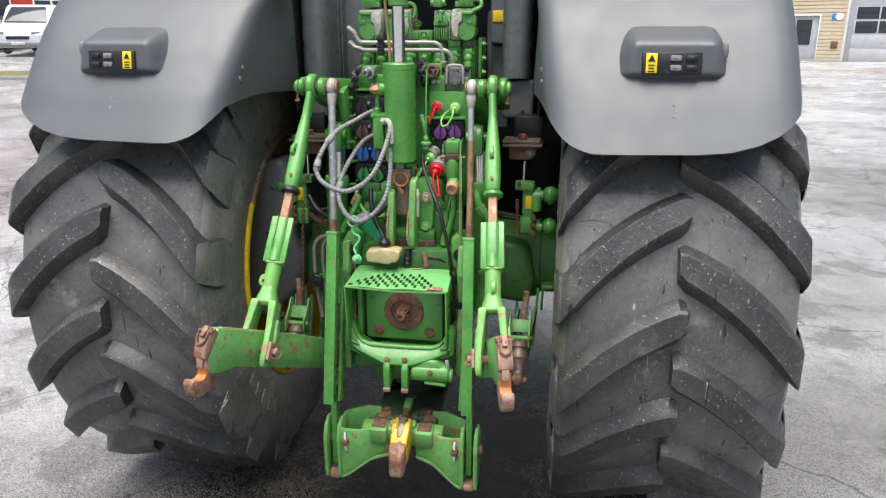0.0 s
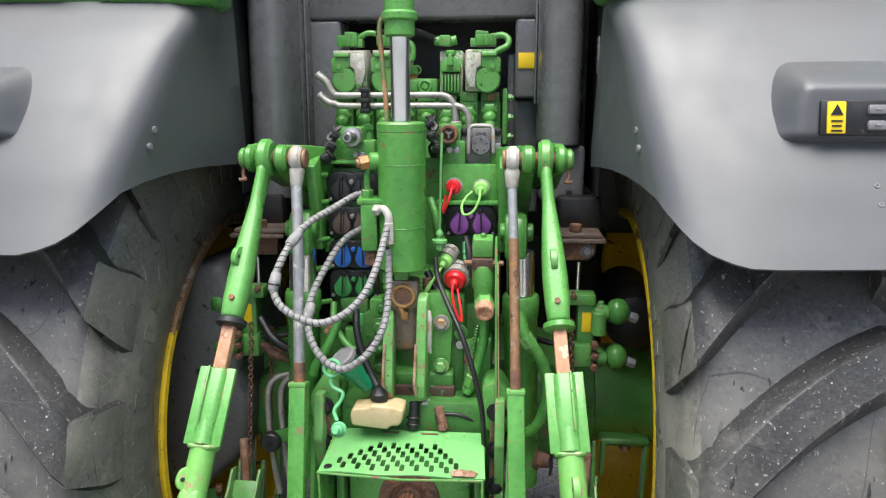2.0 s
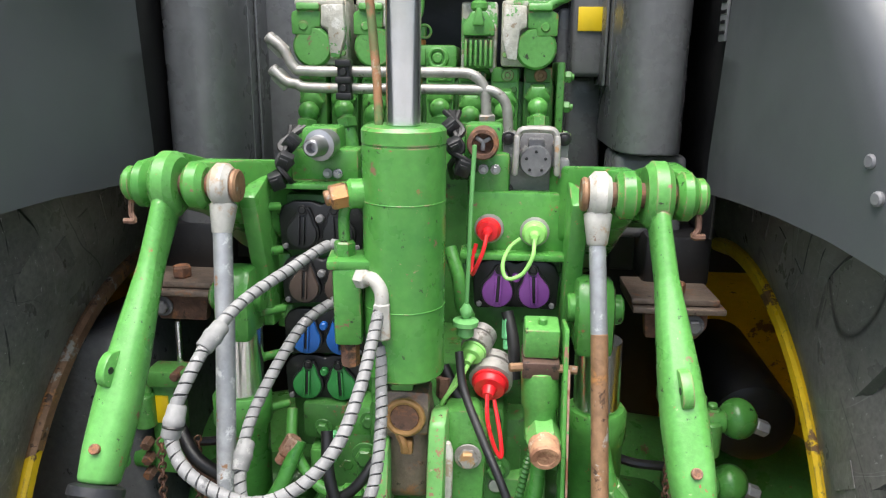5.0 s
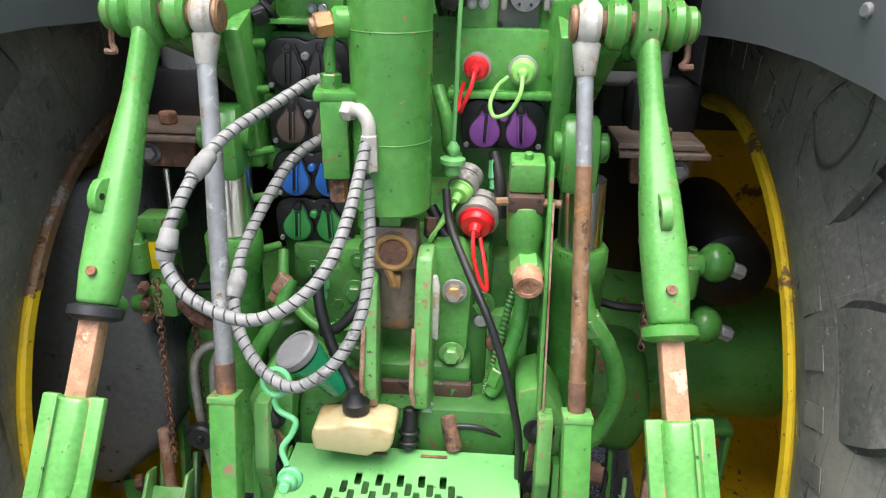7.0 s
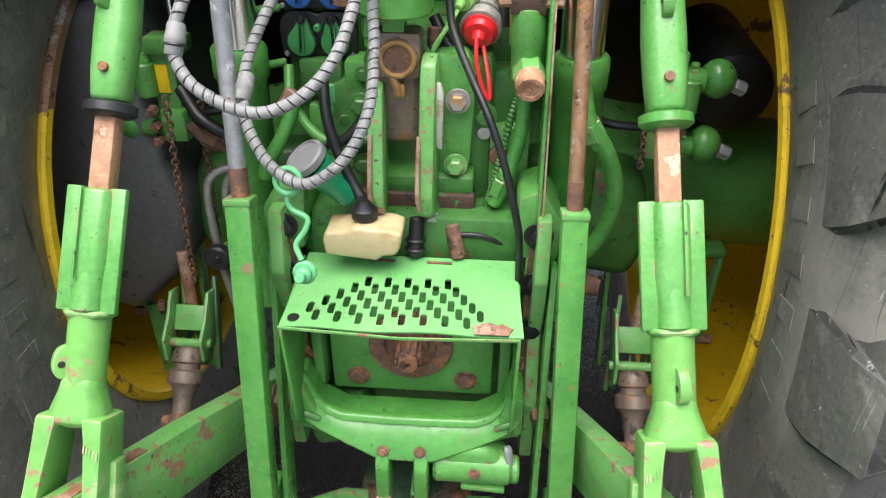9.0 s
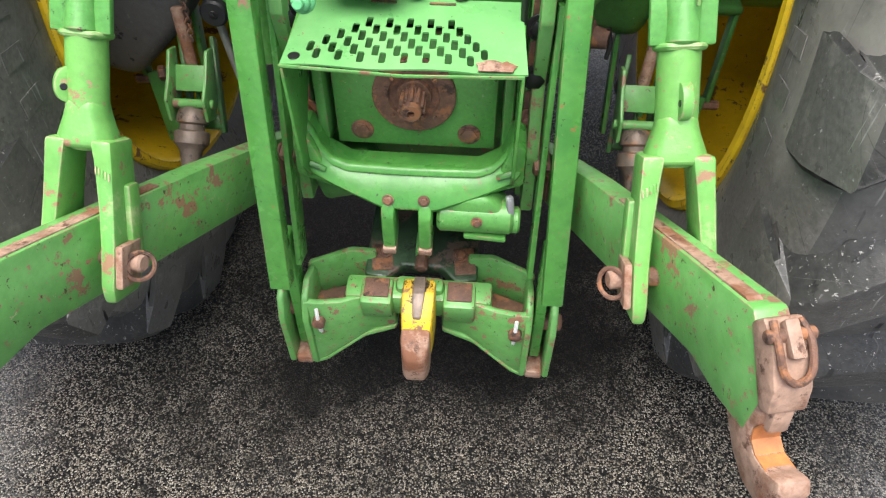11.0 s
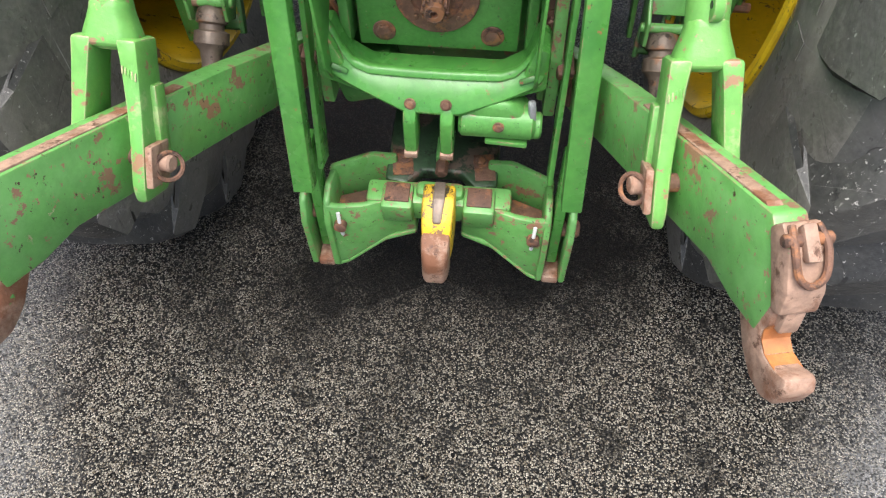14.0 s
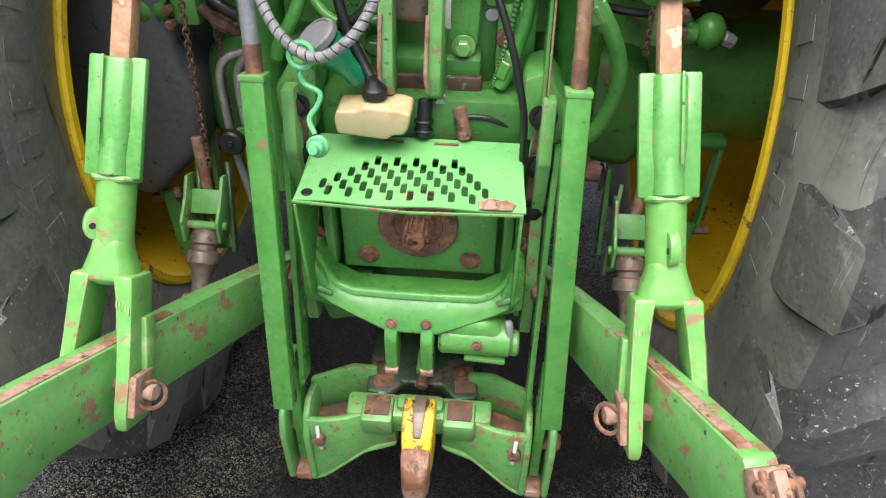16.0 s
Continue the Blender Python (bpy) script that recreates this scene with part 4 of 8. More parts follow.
# ---------------------------------------------------------------- PTO shield with slots
def slotted_plate(bm, y0, z0, y1, z1, half0, half1, thick=0.003):
    """A sheet from its rear edge (y0, z0) to its front edge, with staggered slots cut through."""
    L = math.hypot(y1 - y0, z1 - z0)
    pitch, sw, sl = 0.0300, 0.0098, 0.0225
    slots = []
    for row, (v, first, count) in enumerate(((0.060, -2.0, 5), (0.0755, -2.585, 6), (0.091, -3.19, 7), (0.1065, -3.79, 8), (0.122, -4.41, 9), (0.1375, -4.03, 8))):
        for q in range(count):
            x = (first + q) * pitch + 0.002
            slots.append((x - sw / 2 - 0.0015, x + sw / 2 - 0.0015, v - sl / 2, v + sl / 2))
    slots = [tuple(round(v, 4) for v in s) for s in slots]
    xs = sorted({-half0, half0, *(v for s in slots for v in (s[0], s[1], round(s[0] + 0.0028, 4), round(s[1] - 0.0028, 4)))})
    vs = sorted({0.0, L, *(v for s in slots for v in (s[2], s[3], round(s[2] + 0.0034, 4), round(s[3] - 0.0034, 4)))})

    def vert(x, v):
        f = v / L
        wave = 0.0020 * math.sin(x * 38.0) * f
        return bm.verts.new((x * (1 + (half1 / half0 - 1) * f), y0 + (y1 - y0) * f, z0 + (z1 - z0) * f + wave))

    grid = [[vert(x, v) for x in xs] for v in vs]
    for a in range(len(vs) - 1):
        for b in range(len(xs) - 1):
            mx, mv = (xs[b] + xs[b + 1]) / 2, (vs[a] + vs[a + 1]) / 2
            quad = (grid[a][b], grid[a][b + 1], grid[a + 1][b + 1], grid[a + 1][b])
            hit = next((s for s in slots if s[0] < mx < s[1] and s[2] < mv < s[3]), None)
            if hit is None:
                bm.faces.new(quad)
                continue
            # rounded slot ends: half of each corner cell stays
            lo_x, hi_x = xs[b] == hit[0], xs[b + 1] == hit[1]
            lo_v, hi_v = vs[a] == hit[2], vs[a + 1] == hit[3]
            if (lo_x or hi_x) and (lo_v or hi_v):
                k = (0 if lo_v else 3) if lo_x else (1 if lo_v else 2)
                bm.faces.new((quad[k - 1], quad[k], quad[(k + 1) % 4]))
    bmesh.ops.delete(bm, geom=[v for v in bm.verts if not v.link_faces], context="VERTS")
    bmesh.ops.recalc_face_normals(bm, faces=bm.faces)
    bmesh.ops.solidify(bm, geom=bm.faces[:], thickness=thick)


bm = mesh()
slotted_plate(bm, 0.035, 0.985, -0.125, 0.962, 0.166, 0.176)
shield = thing("pto_shield", bm, GREEN_PALE, "green slotted PTO shield with sky light in its paint and chipped front lip", "guard", "", angle=30)
bm = mesh()
span(bm, (-0.178, -0.126, 0.9595), (0.00, -0.131, 0.9545), 0.0026, 0.0052, 0.001)
span(bm, (0.00, -0.131, 0.9545), (0.172, -0.126, 0.9570), 0.0026, 0.0052, 0.001)
part("lip", bm, GREEN_WORN, shield, "worn front lip with bare spots")
bm = mesh()
rr_ = random.Random(9)
prism(bm, [((0.037 * math.cos(a) - 0.003 * rr_.random()) * rr_.uniform(0.72, 1.0), (-0.013 if math.sin(a) < -0.3 else 0.012 * math.sin(a) * rr_.uniform(0.4, 1.1))) for a in np.linspace(0, 2 * math.pi, 25)[:-1]], 0.0014, Matrix.Translation((0.132, -0.113, 0.9672)) @ pose(0, 0, 0, 8, 0, 0), bev=0)
part("rust_patch", bm, PINK, shield, "rusty bare patch")
for n, x in ((-1, -0.174), (1, 0.170)):
    bm = mesh()
    prism(bm, [(0.035, 0.98), (-0.128, 0.955), (-0.112, 0.76), (-0.070, 0.70), (-0.06, 0.80), (0.02, 0.90)], 0.005, side(x), bev=0.0015)
    part("shield_cheek", bm, GREEN, shield)
for x in (-0.045, 0.045):
    bm = mesh()
    box(bm, (x, 0.022, 0.9845), (0.040, 0.006, 0.002), (-8, 0, 0), 0.0006)
    part("hinge_slot", bm, RUST, shield)
bm = mesh()
cyl(bm, (-0.158, -0.108, 0.963), (-0.158, -0.108, 0.9665), 0.009, 16, 0.0005)
part("hole", bm, BLACK, shield)
# plug on a wavy strap
bm = mesh()
ball(bm, (-0.133, -0.125, 1.035), 0.016, (1, 0.8, 1), 16)
cyl(bm, (-0.133, -0.120, 1.035), (-0.133, -0.150, 1.045), 0.009, 16, 0.002)
cyl(bm, (-0.133, -0.105, 1.030), (-0.133, -0.118, 1.034), 0.021, 16, 0.003)
plug = thing("dust_plug", bm, CAPGREEN, "green rubber dust plug on a wavy strap", "plug", "")
bm = mesh()
tube(bm, [(-0.137, -0.110, 1.050), (-0.145, -0.100, 1.068), (-0.133, -0.092, 1.086), (-0.130, -0.086, 1.102), (-0.150, -0.082, 1.112), (-0.156, -0.080, 1.126), (-0.151, -0.078, 1.138)], 0.004, 8, 6)
ring(bm, (-0.153, -0.077, 1.152), (0, -1, 0.3), 0.0165, 0.0042, 20, 8)
part("strap", bm, CAPGREEN, plug)
for ob in [plug, *plug.children]:
    ob.data.transform(Matrix.Translation((0.006, -0.012, 0.026)))
plug.data.transform(Matrix.Translation((-0.127, -0.137, 1.063)) @ Matrix.Diagonal((0.78, 0.78, 0.78, 1)) @ Matrix.Translation((0.127, 0.137, -1.063)))

# ---------------------------------------------------------------- top link bracket
bm = mesh()
box(bm, (0.02, 0.17, 1.16), (0.20, 0.10, 0.26), bev=0.02)
box(bm, (0.015, 0.11, 1.085), (0.16, 0.05, 0.05), (12, 0, 0), 0.01)
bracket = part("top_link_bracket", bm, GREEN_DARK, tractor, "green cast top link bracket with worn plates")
bm = mesh()
box(bm, (0.000, 0.098, 1.046), (0.195, 0.030, 0.062), (8, 0, 0), 0.008)
part("worn_face", bm, BROWNPRIMER, bracket, "bare brown primer below the blades")
for x, lean, thick, top in ((-0.049, 3, 0.024, 0.0), (0.022, -3, 0.024, 0.045)):
    bm = mesh()
    prism(bm, [(0.10, 1.05), (0.045, 1.052), (0.022, 1.068), (0.018, 1.10), (0.030, 1.15), (0.045, 1.20 + top), (0.06, 1.245 + top), (0.085, 1.255 + top), (0.13, 1.24 + top), (0.13, 1.06)], thick, Matrix.Translation((x, 0, 0)) @ pose(0, 0, 0, 0, 0, lean) @ SIDE, bev=0.006)
    blade = part("bracket_blade", bm, GREEN_WORN, bracket)
    bm = mesh()
    tube(bm, [(x - 0.009, 0.040, 1.19), (x - 0.010, 0.024, 1.14), (x - 0.010, 0.015, 1.105), (x - 0.007, 0.017, 1.08)], 0.0035, 8, 5)
    part("worn_edge", bm, PINK, bracket)
bm = mesh()
prism(bm, [(0.032, 1.165), (0.046, 1.16), (0.047, 1.245), (0.043, 1.262), (0.034, 1.262)], 0.012, front(0.066), bev=0.003)
part("clevis_tab", bm, OFFWHITE, bracket, "scraped pale clevis tab")
bm = mesh()
prism(bm, [(0.03, 1.085), (0.070, 1.090), (0.088, 1.125), (0.094, 1.265), (0.078, 1.296), (0.03, 1.292)], 0.05, front(0.12), bev=0.010)
part("clamp_block", bm, GREEN_CAST, bracket)
bolts([(0.066, 0.093, 1.226)], (0, -1, 0), bracket, 0.0135, PIPE, 0.013)
bolts([(0.064, 0.093, 1.122)], (0, -1, 0), bracket, 0.0135, GREEN_WORN, 0.013)
bolts([(-0.083, 0.118, 1.205), (-0.083, 0.118, 1.105), (0.112, 0.118, 1.012), (0.106, 0.118, 1.195)], (0, -1, 0), bracket, 0.014, GREEN_DARK, 0.012)
# clevis eye of the top link
bm = mesh()
box(bm, (-0.016, 0.085, 1.222), (0.066, 0.05, 0.150), bev=0.018, seg=3)
box(bm, (-0.016, 0.070, 1.283), (0.062, 0.045, 0.062), bev=0.006, seg=2)
cyl(bm, (-0.016, 0.11, 1.280), (-0.016, 0.045, 1.280), 0.030, 24, 0.004)
eye = part("link_eye", bm, EYESTEEL, tractor, "rusty brown top link eye with open bore")
bm = mesh()
ring(bm, (-0.016, 0.044, 1.280), (0, -1, 0), 0.0225, 0.0044, 28, 8)
part("bore_ring", bm, BRONZE, eye)
bm = mesh()
cyl(bm, (-0.016, 0.05, 1.280), (-0.016, 0.0425, 1.280), 0.0185, 20, 0.001)
part("bore", bm, RUST, eye)
bm = mesh()
tube(bm, [(-0.024, 0.046, 1.256), (-0.018, 0.044, 1.244), (-0.016, 0.046, 1.232)], 0.0055, 8, 5)
box(bm, (-0.014, 0.050, 1.236), (0.016, 0.012, 0.020), (0, 0, 0), 0.003)
part("wire", bm, BRONZE, eye)

# ---------------------------------------------------------------- hydraulic top link standing upright
A, B_ = Vector((-0.016, 0.004, 1.386)), Vector((-0.016, 0.0, 1.692))
bm = mesh()
L = (B_ - A).length
lathe(bm, A, B_, [(0, 0.030), (0.0, 0.0462), (0.0035, 0.0495), (L - 0.0215, 0.0495), (L - 0.0210, 0.0482), (L - 0.0190, 0.0482), (L - 0.0185, 0.0497), (L - 0.004, 0.0497), (L, 0.0460), (L, 0.022)], 48)
toplink = thing("top_link_cylinder", bm, GREEN, "glossy green hydraulic top link cylinder standing upright", "hydraulic cylinder", "")
for h in (0.30, 0.72):
    bm = mesh()
    c = A.lerp(B_, h)
    ring(bm, c, B_ - A, 0.0492, 0.0010, 48, 6)
    part("weld_ring", bm, GREEN, toplink)
way = (B_ - A).normalized()
bm = mesh()
cyl(bm, B_, B_ + way * 0.175, 0.0200, 32, 0.001)
part("piston_rod", bm, CHROME, toplink, "polished chrome piston rod")
top = B_ + way * 0.165
bm = mesh()
lathe(bm, top, top + way, [(0, 0.024), (0.004, 0.030), (0.03, 0.030), (0.034, 0.036), (0.045, 0.036), (0.05, 0.030), (0.20, 0.030)], 28)
part("rod_end", bm, GREEN_CAST, toplink)
bm = mesh()
box(bm, (-0.019, 0.006, 1.376), (0.030, 0.030, 0.030), (1, 0, 0), 0.004)
part("foot", bm, GREEN_CAST, toplink)
bm = mesh()
cyl(bm, (-0.045, 0.0, 1.613), (-0.082, -0.015, 1.613), 0.018, 18, 0.004)
port = part("port_fitting", bm, GREEN, toplink)
bm = mesh()
cyl(bm, (-0.080, -0.015, 1.613), (-0.100, -0.022, 1.609), 0.0155, 6, 0.002)
cyl(bm, (-0.098, -0.021, 1.610), (-0.106, -0.024, 1.608), 0.0095, 12, 0.002)
part("port_nut", bm, RODRUST, port, "rusty brown hexagon nut")
bm = mesh()
tube(bm, [(-0.072, -0.008, 1.615), (-0.086, -0.010, 1.59), (-0.087, -0.008, 1.55), (-0.087, -0.008, 1.52)], 0.007, 10, 5)
cyl(bm, (-0.087, -0.008, 1.555), (-0.087, -0.008, 1.53), 0.013, 6, 0.002)
part("transfer_pipe", bm, GREEN, toplink)
bm = mesh()
tube(bm, [(-0.046, 0.006, 1.690), (-0.048, 0.008, 1.74), (-0.053, 0.010, 1.80), (-0.058, 0.010, 1.860), (-0.057, 0.010, 1.884), (-0.048, 0.008, 1.896), (-0.02, 0.005, 1.899)], 0.0052, 10, 6)
part("side_pipe", bm, OLIVE, toplink, "thin pipe with worn green paint and rust")
bm = mesh()
box(bm, (-0.083, -0.010, 1.478), (0.034, 0.040, 0.100), (4, 0, 6), 0.005)
box(bm, (-0.079, -0.010, 1.532), (0.055, 0.046, 0.012), (4, 0, 6), 0.003)
valve = part("check_valve_block", bm, GREEN, toplink, "green check valve block with hose fittings")
bm = mesh()
tube(bm, [(-0.060, -0.030, 1.515), (-0.047, -0.040, 1.517), (-0.037, -0.046, 1.505), (-0.036, -0.048, 1.485)], 0.0085, 12, 5)
cyl(bm, (-0.068, -0.025, 1.515), (-0.056, -0.032, 1.515), 0.0125, 6, 0.002)
cyl(bm, (-0.036, -0.048, 1.492), (-0.035, -0.048, 1.447), 0.0105, 6, 0.002)
part("elbow_fitting", bm, OFFWHITE, valve, "white zinc elbow fitting")
bm = mesh()
cyl(bm, (-0.083, -0.010, 1.43), (-0.083, -0.008, 1.395), 0.012, 8, 0.002)
part("bottom_fitting", bm, RUST, valve)
bm = mesh()
cyl(bm, (-0.030, -0.035, 1.46), (-0.030, -0.030, 1.42), 0.010, 8, 0.002)
part("bottom_fitting", bm, STEEL, valve)


# hoses with a spiral guard
def guarded_hose(pts, r=0.0060, turns=0.0135, label="grey hydraulic hose wrapped in a spiral guard"):
    bm = mesh()
    line = curve(pts, 22)
    tube(bm, line, r, 10, 0)
    ob = thing("hydraulic_hose", bm, BLACK, label, "hose", "hoses on the top link")
    # the guard: a flat ribbon wound round the hose, with gaps
    total, pos = 0.0, [0.0]
    for a, b in zip(line, line[1:]):
        total += (b - a).length
        pos.append(total)
    count = int(total / 0.0013)
    bm = mesh()
    wayv = (line[1] - line[0]).normalized()
    sidev = wayv.orthogonal().normalized()
    rows, idx = [], 0
    for k in range(count):
        d = total * k / (count - 1)
        while idx < len(pos) - 2 and pos[idx + 1] < d:
            idx += 1
        f = (d - pos[idx]) / max(1e-6, pos[idx + 1] - pos[idx])
        p = line[idx].lerp(line[idx + 1], min(1, f))
        w = (line[idx + 1] - line[idx]).normalized()
        sidev = (sidev - w * sidev.dot(w)).normalized()
        u = w.cross(sidev)
        ang = 2 * math.pi * d / turns
        out = sidev * math.cos(ang) + u * math.sin(ang)
        hw = turns * 0.455
        rows.append([bm.verts.new(p + out * (r + 0.0002) - w * hw), bm.verts.new(p + out * (r + 0.0018) - w * hw * 0.9), bm.verts.new(p + out * (r + 0.0018) + w * hw * 0.9), bm.verts.new(p + out * (r + 0.0002) + w * hw)])
    for a, b in zip(rows, rows[1:]):
        for j in range(3):
            bm.faces.new((a[j], a[j + 1], b[j + 1], b[j]))
    part("spiral_guard", bm, HOSE, ob)
    return ob


for root, old, now, size in ((toplink, (-0.016, 0.0, 1.540), (-0.022, 0.088, 1.518), 1.07), (eye, (-0.016, 0.044, 1.280), (-0.020, 0.072, 1.292), 1.06)):
    for ob in [root, *root.children_recursive]:
        ob.data.transform(Matrix.Translation(now) @ Matrix.Scale(size, 4) @ Matrix.Translation(-Vector(old)))

guarded_hose([(-0.105, 0.110, 1.515), (-0.130, 0.120, 1.516), (-0.175, 0.080, 1.491), (-0.216, 0.020, 1.466), (-0.238, -0.030, 1.436), (-0.255, -0.080, 1.389), (-0.261, -0.100, 1.350), (-0.234, -0.120, 1.313), (-0.168, -0.130, 1.288), (-0.113, -0.120, 1.303), (-0.074, -0.090, 1.340), (-0.057, -0.040, 1.387), (-0.051, 0.005, 1.425), (-0.046, 0.036, 1.460)])
guarded_hose([(-0.105, 0.110, 1.438), (-0.125, 0.118, 1.436), (-0.166, 0.090, 1.405), (-0.207, 0.020, 1.322), (-0.211, -0.030, 1.270), (-0.198, -0.060, 1.229), (-0.162, -0.090, 1.194), (-0.116, -0.104, 1.183), (-0.067, -0.090, 1.216), (-0.042, -0.050, 1.264), (-0.040, 0.000, 1.321), (-0.045, 0.035, 1.365), (-0.046, 0.050, 1.410)])
for c, w in (((-0.236, -0.026, 1.438), (0.018, 0.042, 0.028)), ((-0.259, -0.094, 1.362), (0.005, 0.018, 0.036)), ((-0.2105, -0.022, 1.279), (0.003, 0.045, 0.045))):
    bm = mesh()
    c, w = Vector(c), Vector(w).normalized() * 0.019
    lathe(bm, c + w, c - w, [(0, 0.0092), (0.002, 0.0108), (0.014, 0.0112), (0.016, 0.0122), (0.022, 0.0122), (0.024, 0.0112), (0.036, 0.0108), (0.038, 0.0092)], 16)
    part("hose_sleeve", bm, HOSE, toplink)
bm = mesh()
ring(bm, (-0.259, -0.096, 1.356), (0.1, 0.4, 1), 0.0112, 0.0020, 18, 6)
part("cable_tie", bm, BLACK, toplink)

# ---------------------------------------------------------------- lift arms, lift rods, lower links (both sides)
PIV_Y, PIV_Z = 0.090, 1.600
ARM_C = -0.018


def lift_side(n):
    X = lambda v: ARM_C + n * v
    P = Vector((0, PIV_Y, PIV_Z))
    at = lambda v, dy, dz: (X(v), PIV_Y + dy, PIV_Z + dz)
    # arm: forked cast end, web running back to the lift shaft, ear for the lift cylinder
    sec4 = lambda v0, v1, dy, z0, z1: rect(X(v0), X(v1), PIV_Y + dy, PIV_Z + z0, PIV_Z + z1)
    bm = mesh()
    loft(bm, [sec4(0.120, 0.280, 0.34, -0.20, -0.030), sec4(0.165, 0.285, 0.17, -0.125, 0.012), sec4(0.228, 0.288, 0.065, -0.060, 0.026), sec4(0.262, 0.286, 0.0, -0.030, 0.030)])
    prism(bm, [(PIV_Y + 0.03, PIV_Z - 0.02), (PIV_Y + 0.10, PIV_Z + 0.005), (PIV_Y + 0.34, PIV_Z - 0.03), (PIV_Y + 0.34, PIV_Z - 0.20), (PIV_Y + 0.15, PIV_Z - 0.23), (PIV_Y + 0.085, PIV_Z - 0.225), (PIV_Y + 0.070, PIV_Z - 0.14)], 0.026, side(X(0.222)), bev=0.007)
    loft(bm, [sec4(0.285, 0.352, 0.22, -0.09, -0.01), sec4(0.322, 0.354, 0.08, -0.045, 0.032), sec4(0.332, 0.353, 0.0, -0.030, 0.030)])
    for v0, v1 in ((0.259, 0.287), (0.331, 0.355)):
        cyl(bm, at(v0, 0, 0), at(v1, 0, 0), 0.0305, 32, 0.007)
    arm = part("lift_arm", bm, GREEN, tractor, "green cast lift arm")
    bm = mesh()
    cyl(bm, at(0.218, 0, 0), at(0.368, 0, 0), 0.0158, 20, 0.003)
    part("pivot_pin", bm, RUST, arm)
    bm = mesh()
    cyl(bm, at(0.352, 0, 0), at(0.369, 0, 0), 0.0230, 28, 0.005)
    part("pivot_nut", bm, GREEN, arm)
    bm = mesh()
    tube(bm, [at(0.360, -0.007, -0.014), at(0.360, -0.012, -0.038), at(0.353, -0.019, -0.046), at(0.367, -0.019, -0.046)], 0.0040, 6, 4)
    part("cotter_pin", bm, RUST, arm)
    # inner rod from the ball down to the guide channel
    foot = Vector((-0.231 if n < 0 else 0.236, -0.048, 1.118))
    knee = P.lerp(foot, 0.36)
    knee.x = (X(0.239) * 0.64 + foot.x * 0.36)
    bm = mesh()
    cyl(bm, at(0.226, 0, 0), at(0.253, 0, 0), 0.0290, 28, 0.007)
    cyl(bm, at(0.239, -0.004, -0.022), at(0.239, -0.017, -0.062), 0.0178, 18, 0.003, r2=0.0130)
    head = thing("connecting_rod", bm, OFFWHITE, "weathered grey connecting rod" if n < 0 else "rusty brown connecting rod", "rod", "connecting rods")
    bm = mesh()
    cyl(bm, at(0.217, 0, 0), at(0.226, 0, 0), 0.0215, 24, 0.003)
    part("bearing", bm, RODRUST, head)
    bm = mesh()
    cyl(bm, at(0.239, -0.014, -0.053), knee, 0.0122 if n < 0 else 0.0104, 18, 0.001)
    part("rod_upper", bm, GALV, head)
    bm = mesh()
    cyl(bm, knee + Vector((0, 0.002, 0.008)), foot, 0.0124 if n < 0 else 0.0108, 18, 0.001)
    part("rod_lower", bm, GALV if n < 0 else RODRUST, head)
    bm = mesh()
    cyl(bm, foot.lerp(knee, 0.16), foot, 0.0132 if n < 0 else 0.0115, 18, 0.001)
    part("rod_end", bm, RUST, head)
    # guide channel of the pick-up hitch
    bm = mesh()
    up, lo = Vector((foot.x, -0.050, 1.125)), Vector((-0.222 if n < 0 else 0.253, -0.196, 0.556))
    span(bm, up, lo, 0.036, 0.034, 0.003, up=(0, -1, 0))
    chan = thing("guide_channel", bm, GREEN, "tall flat green guide channel", "channel", "guide channels")
    bm = mesh()
    span(bm, up + Vector((0, 0.001, 0.004)), up + Vector((0, -0.0015, -0.006)), 0.039, 0.037, 0.002, up=(0, -1, 0))
    part("end_cap", bm, GREEN_WORN, chan)
    bm = mesh()
    span(bm, (foot.x - n * 0.012, 0.03, 0.99), (foot.x - n * 0.018, -0.10, 0.52), 0.010, 0.05, 0.002, up=(0, -1, 0))
    part("guide_strip", bm, GREEN, chan)
    # lift cylinder
    bm = mesh()
    wide = 0.014 if n > 0 else 0.006
    c0, c1 = Vector((X(0.262 + wide), 0.16, 0.80)), Vector((X(0.250 + wide), 0.15, 1.283))
    lathe(bm, c0, c1, [(0, 0.030), (0, 0.039), (0.43, 0.039), (0.436, 0.043), (0.477, 0.043), (0.483, 0.039), (0.483, 0.030)], 32)
    lc = part("lift_cylinder", bm, GREEN, tractor, "green hydraulic lift cylinder with chrome rod")
    bm = mesh()
    cyl(bm, c1, (X(0.247 + wide), 0.150, 1.385), 0.0325, 32, 0.001)
    part("piston_rod", bm, CHROME, lc, "shiny chrome piston rod")
    bm = mesh()
    prism(bm, [(0.108, 1.372), (0.192, 1.372), (0.192, 1.44), (0.172, 1.475), (0.128, 1.475), (0.108, 1.44)], 0.052, side(X(0.250)), bev=0.010)
    cyl(bm, (X(0.214), 0.150, 1.43), (X(0.290), 0.150, 1.43), 0.021, 16, 0.003)
    part("rod_eye", bm, GREEN, lc)
    # lift rod
    P0, PN = Vector(at(0.3085, 0, 0)), Vector((X(0.360 if n < 0 else 0.372), -0.395, 0.838 if n < 0 else 0.862))
    d = (PN - P0).normalized()
    far = (PN - P0).length / 0.905
    along = lambda k: float(np.interp(k, (0, 0.328, 0.452, 0.600, 0.770, 0.905, 0.960), (0, 0.372, 0.478, 0.628, 0.780, 0.905, 0.960))) * far
    thick = lambda k: float(np.interp(k, (0, 0.33, 0.50, 0.77, 0.95), (0.95, 0.90, 0.90, 0.93, 0.95)))
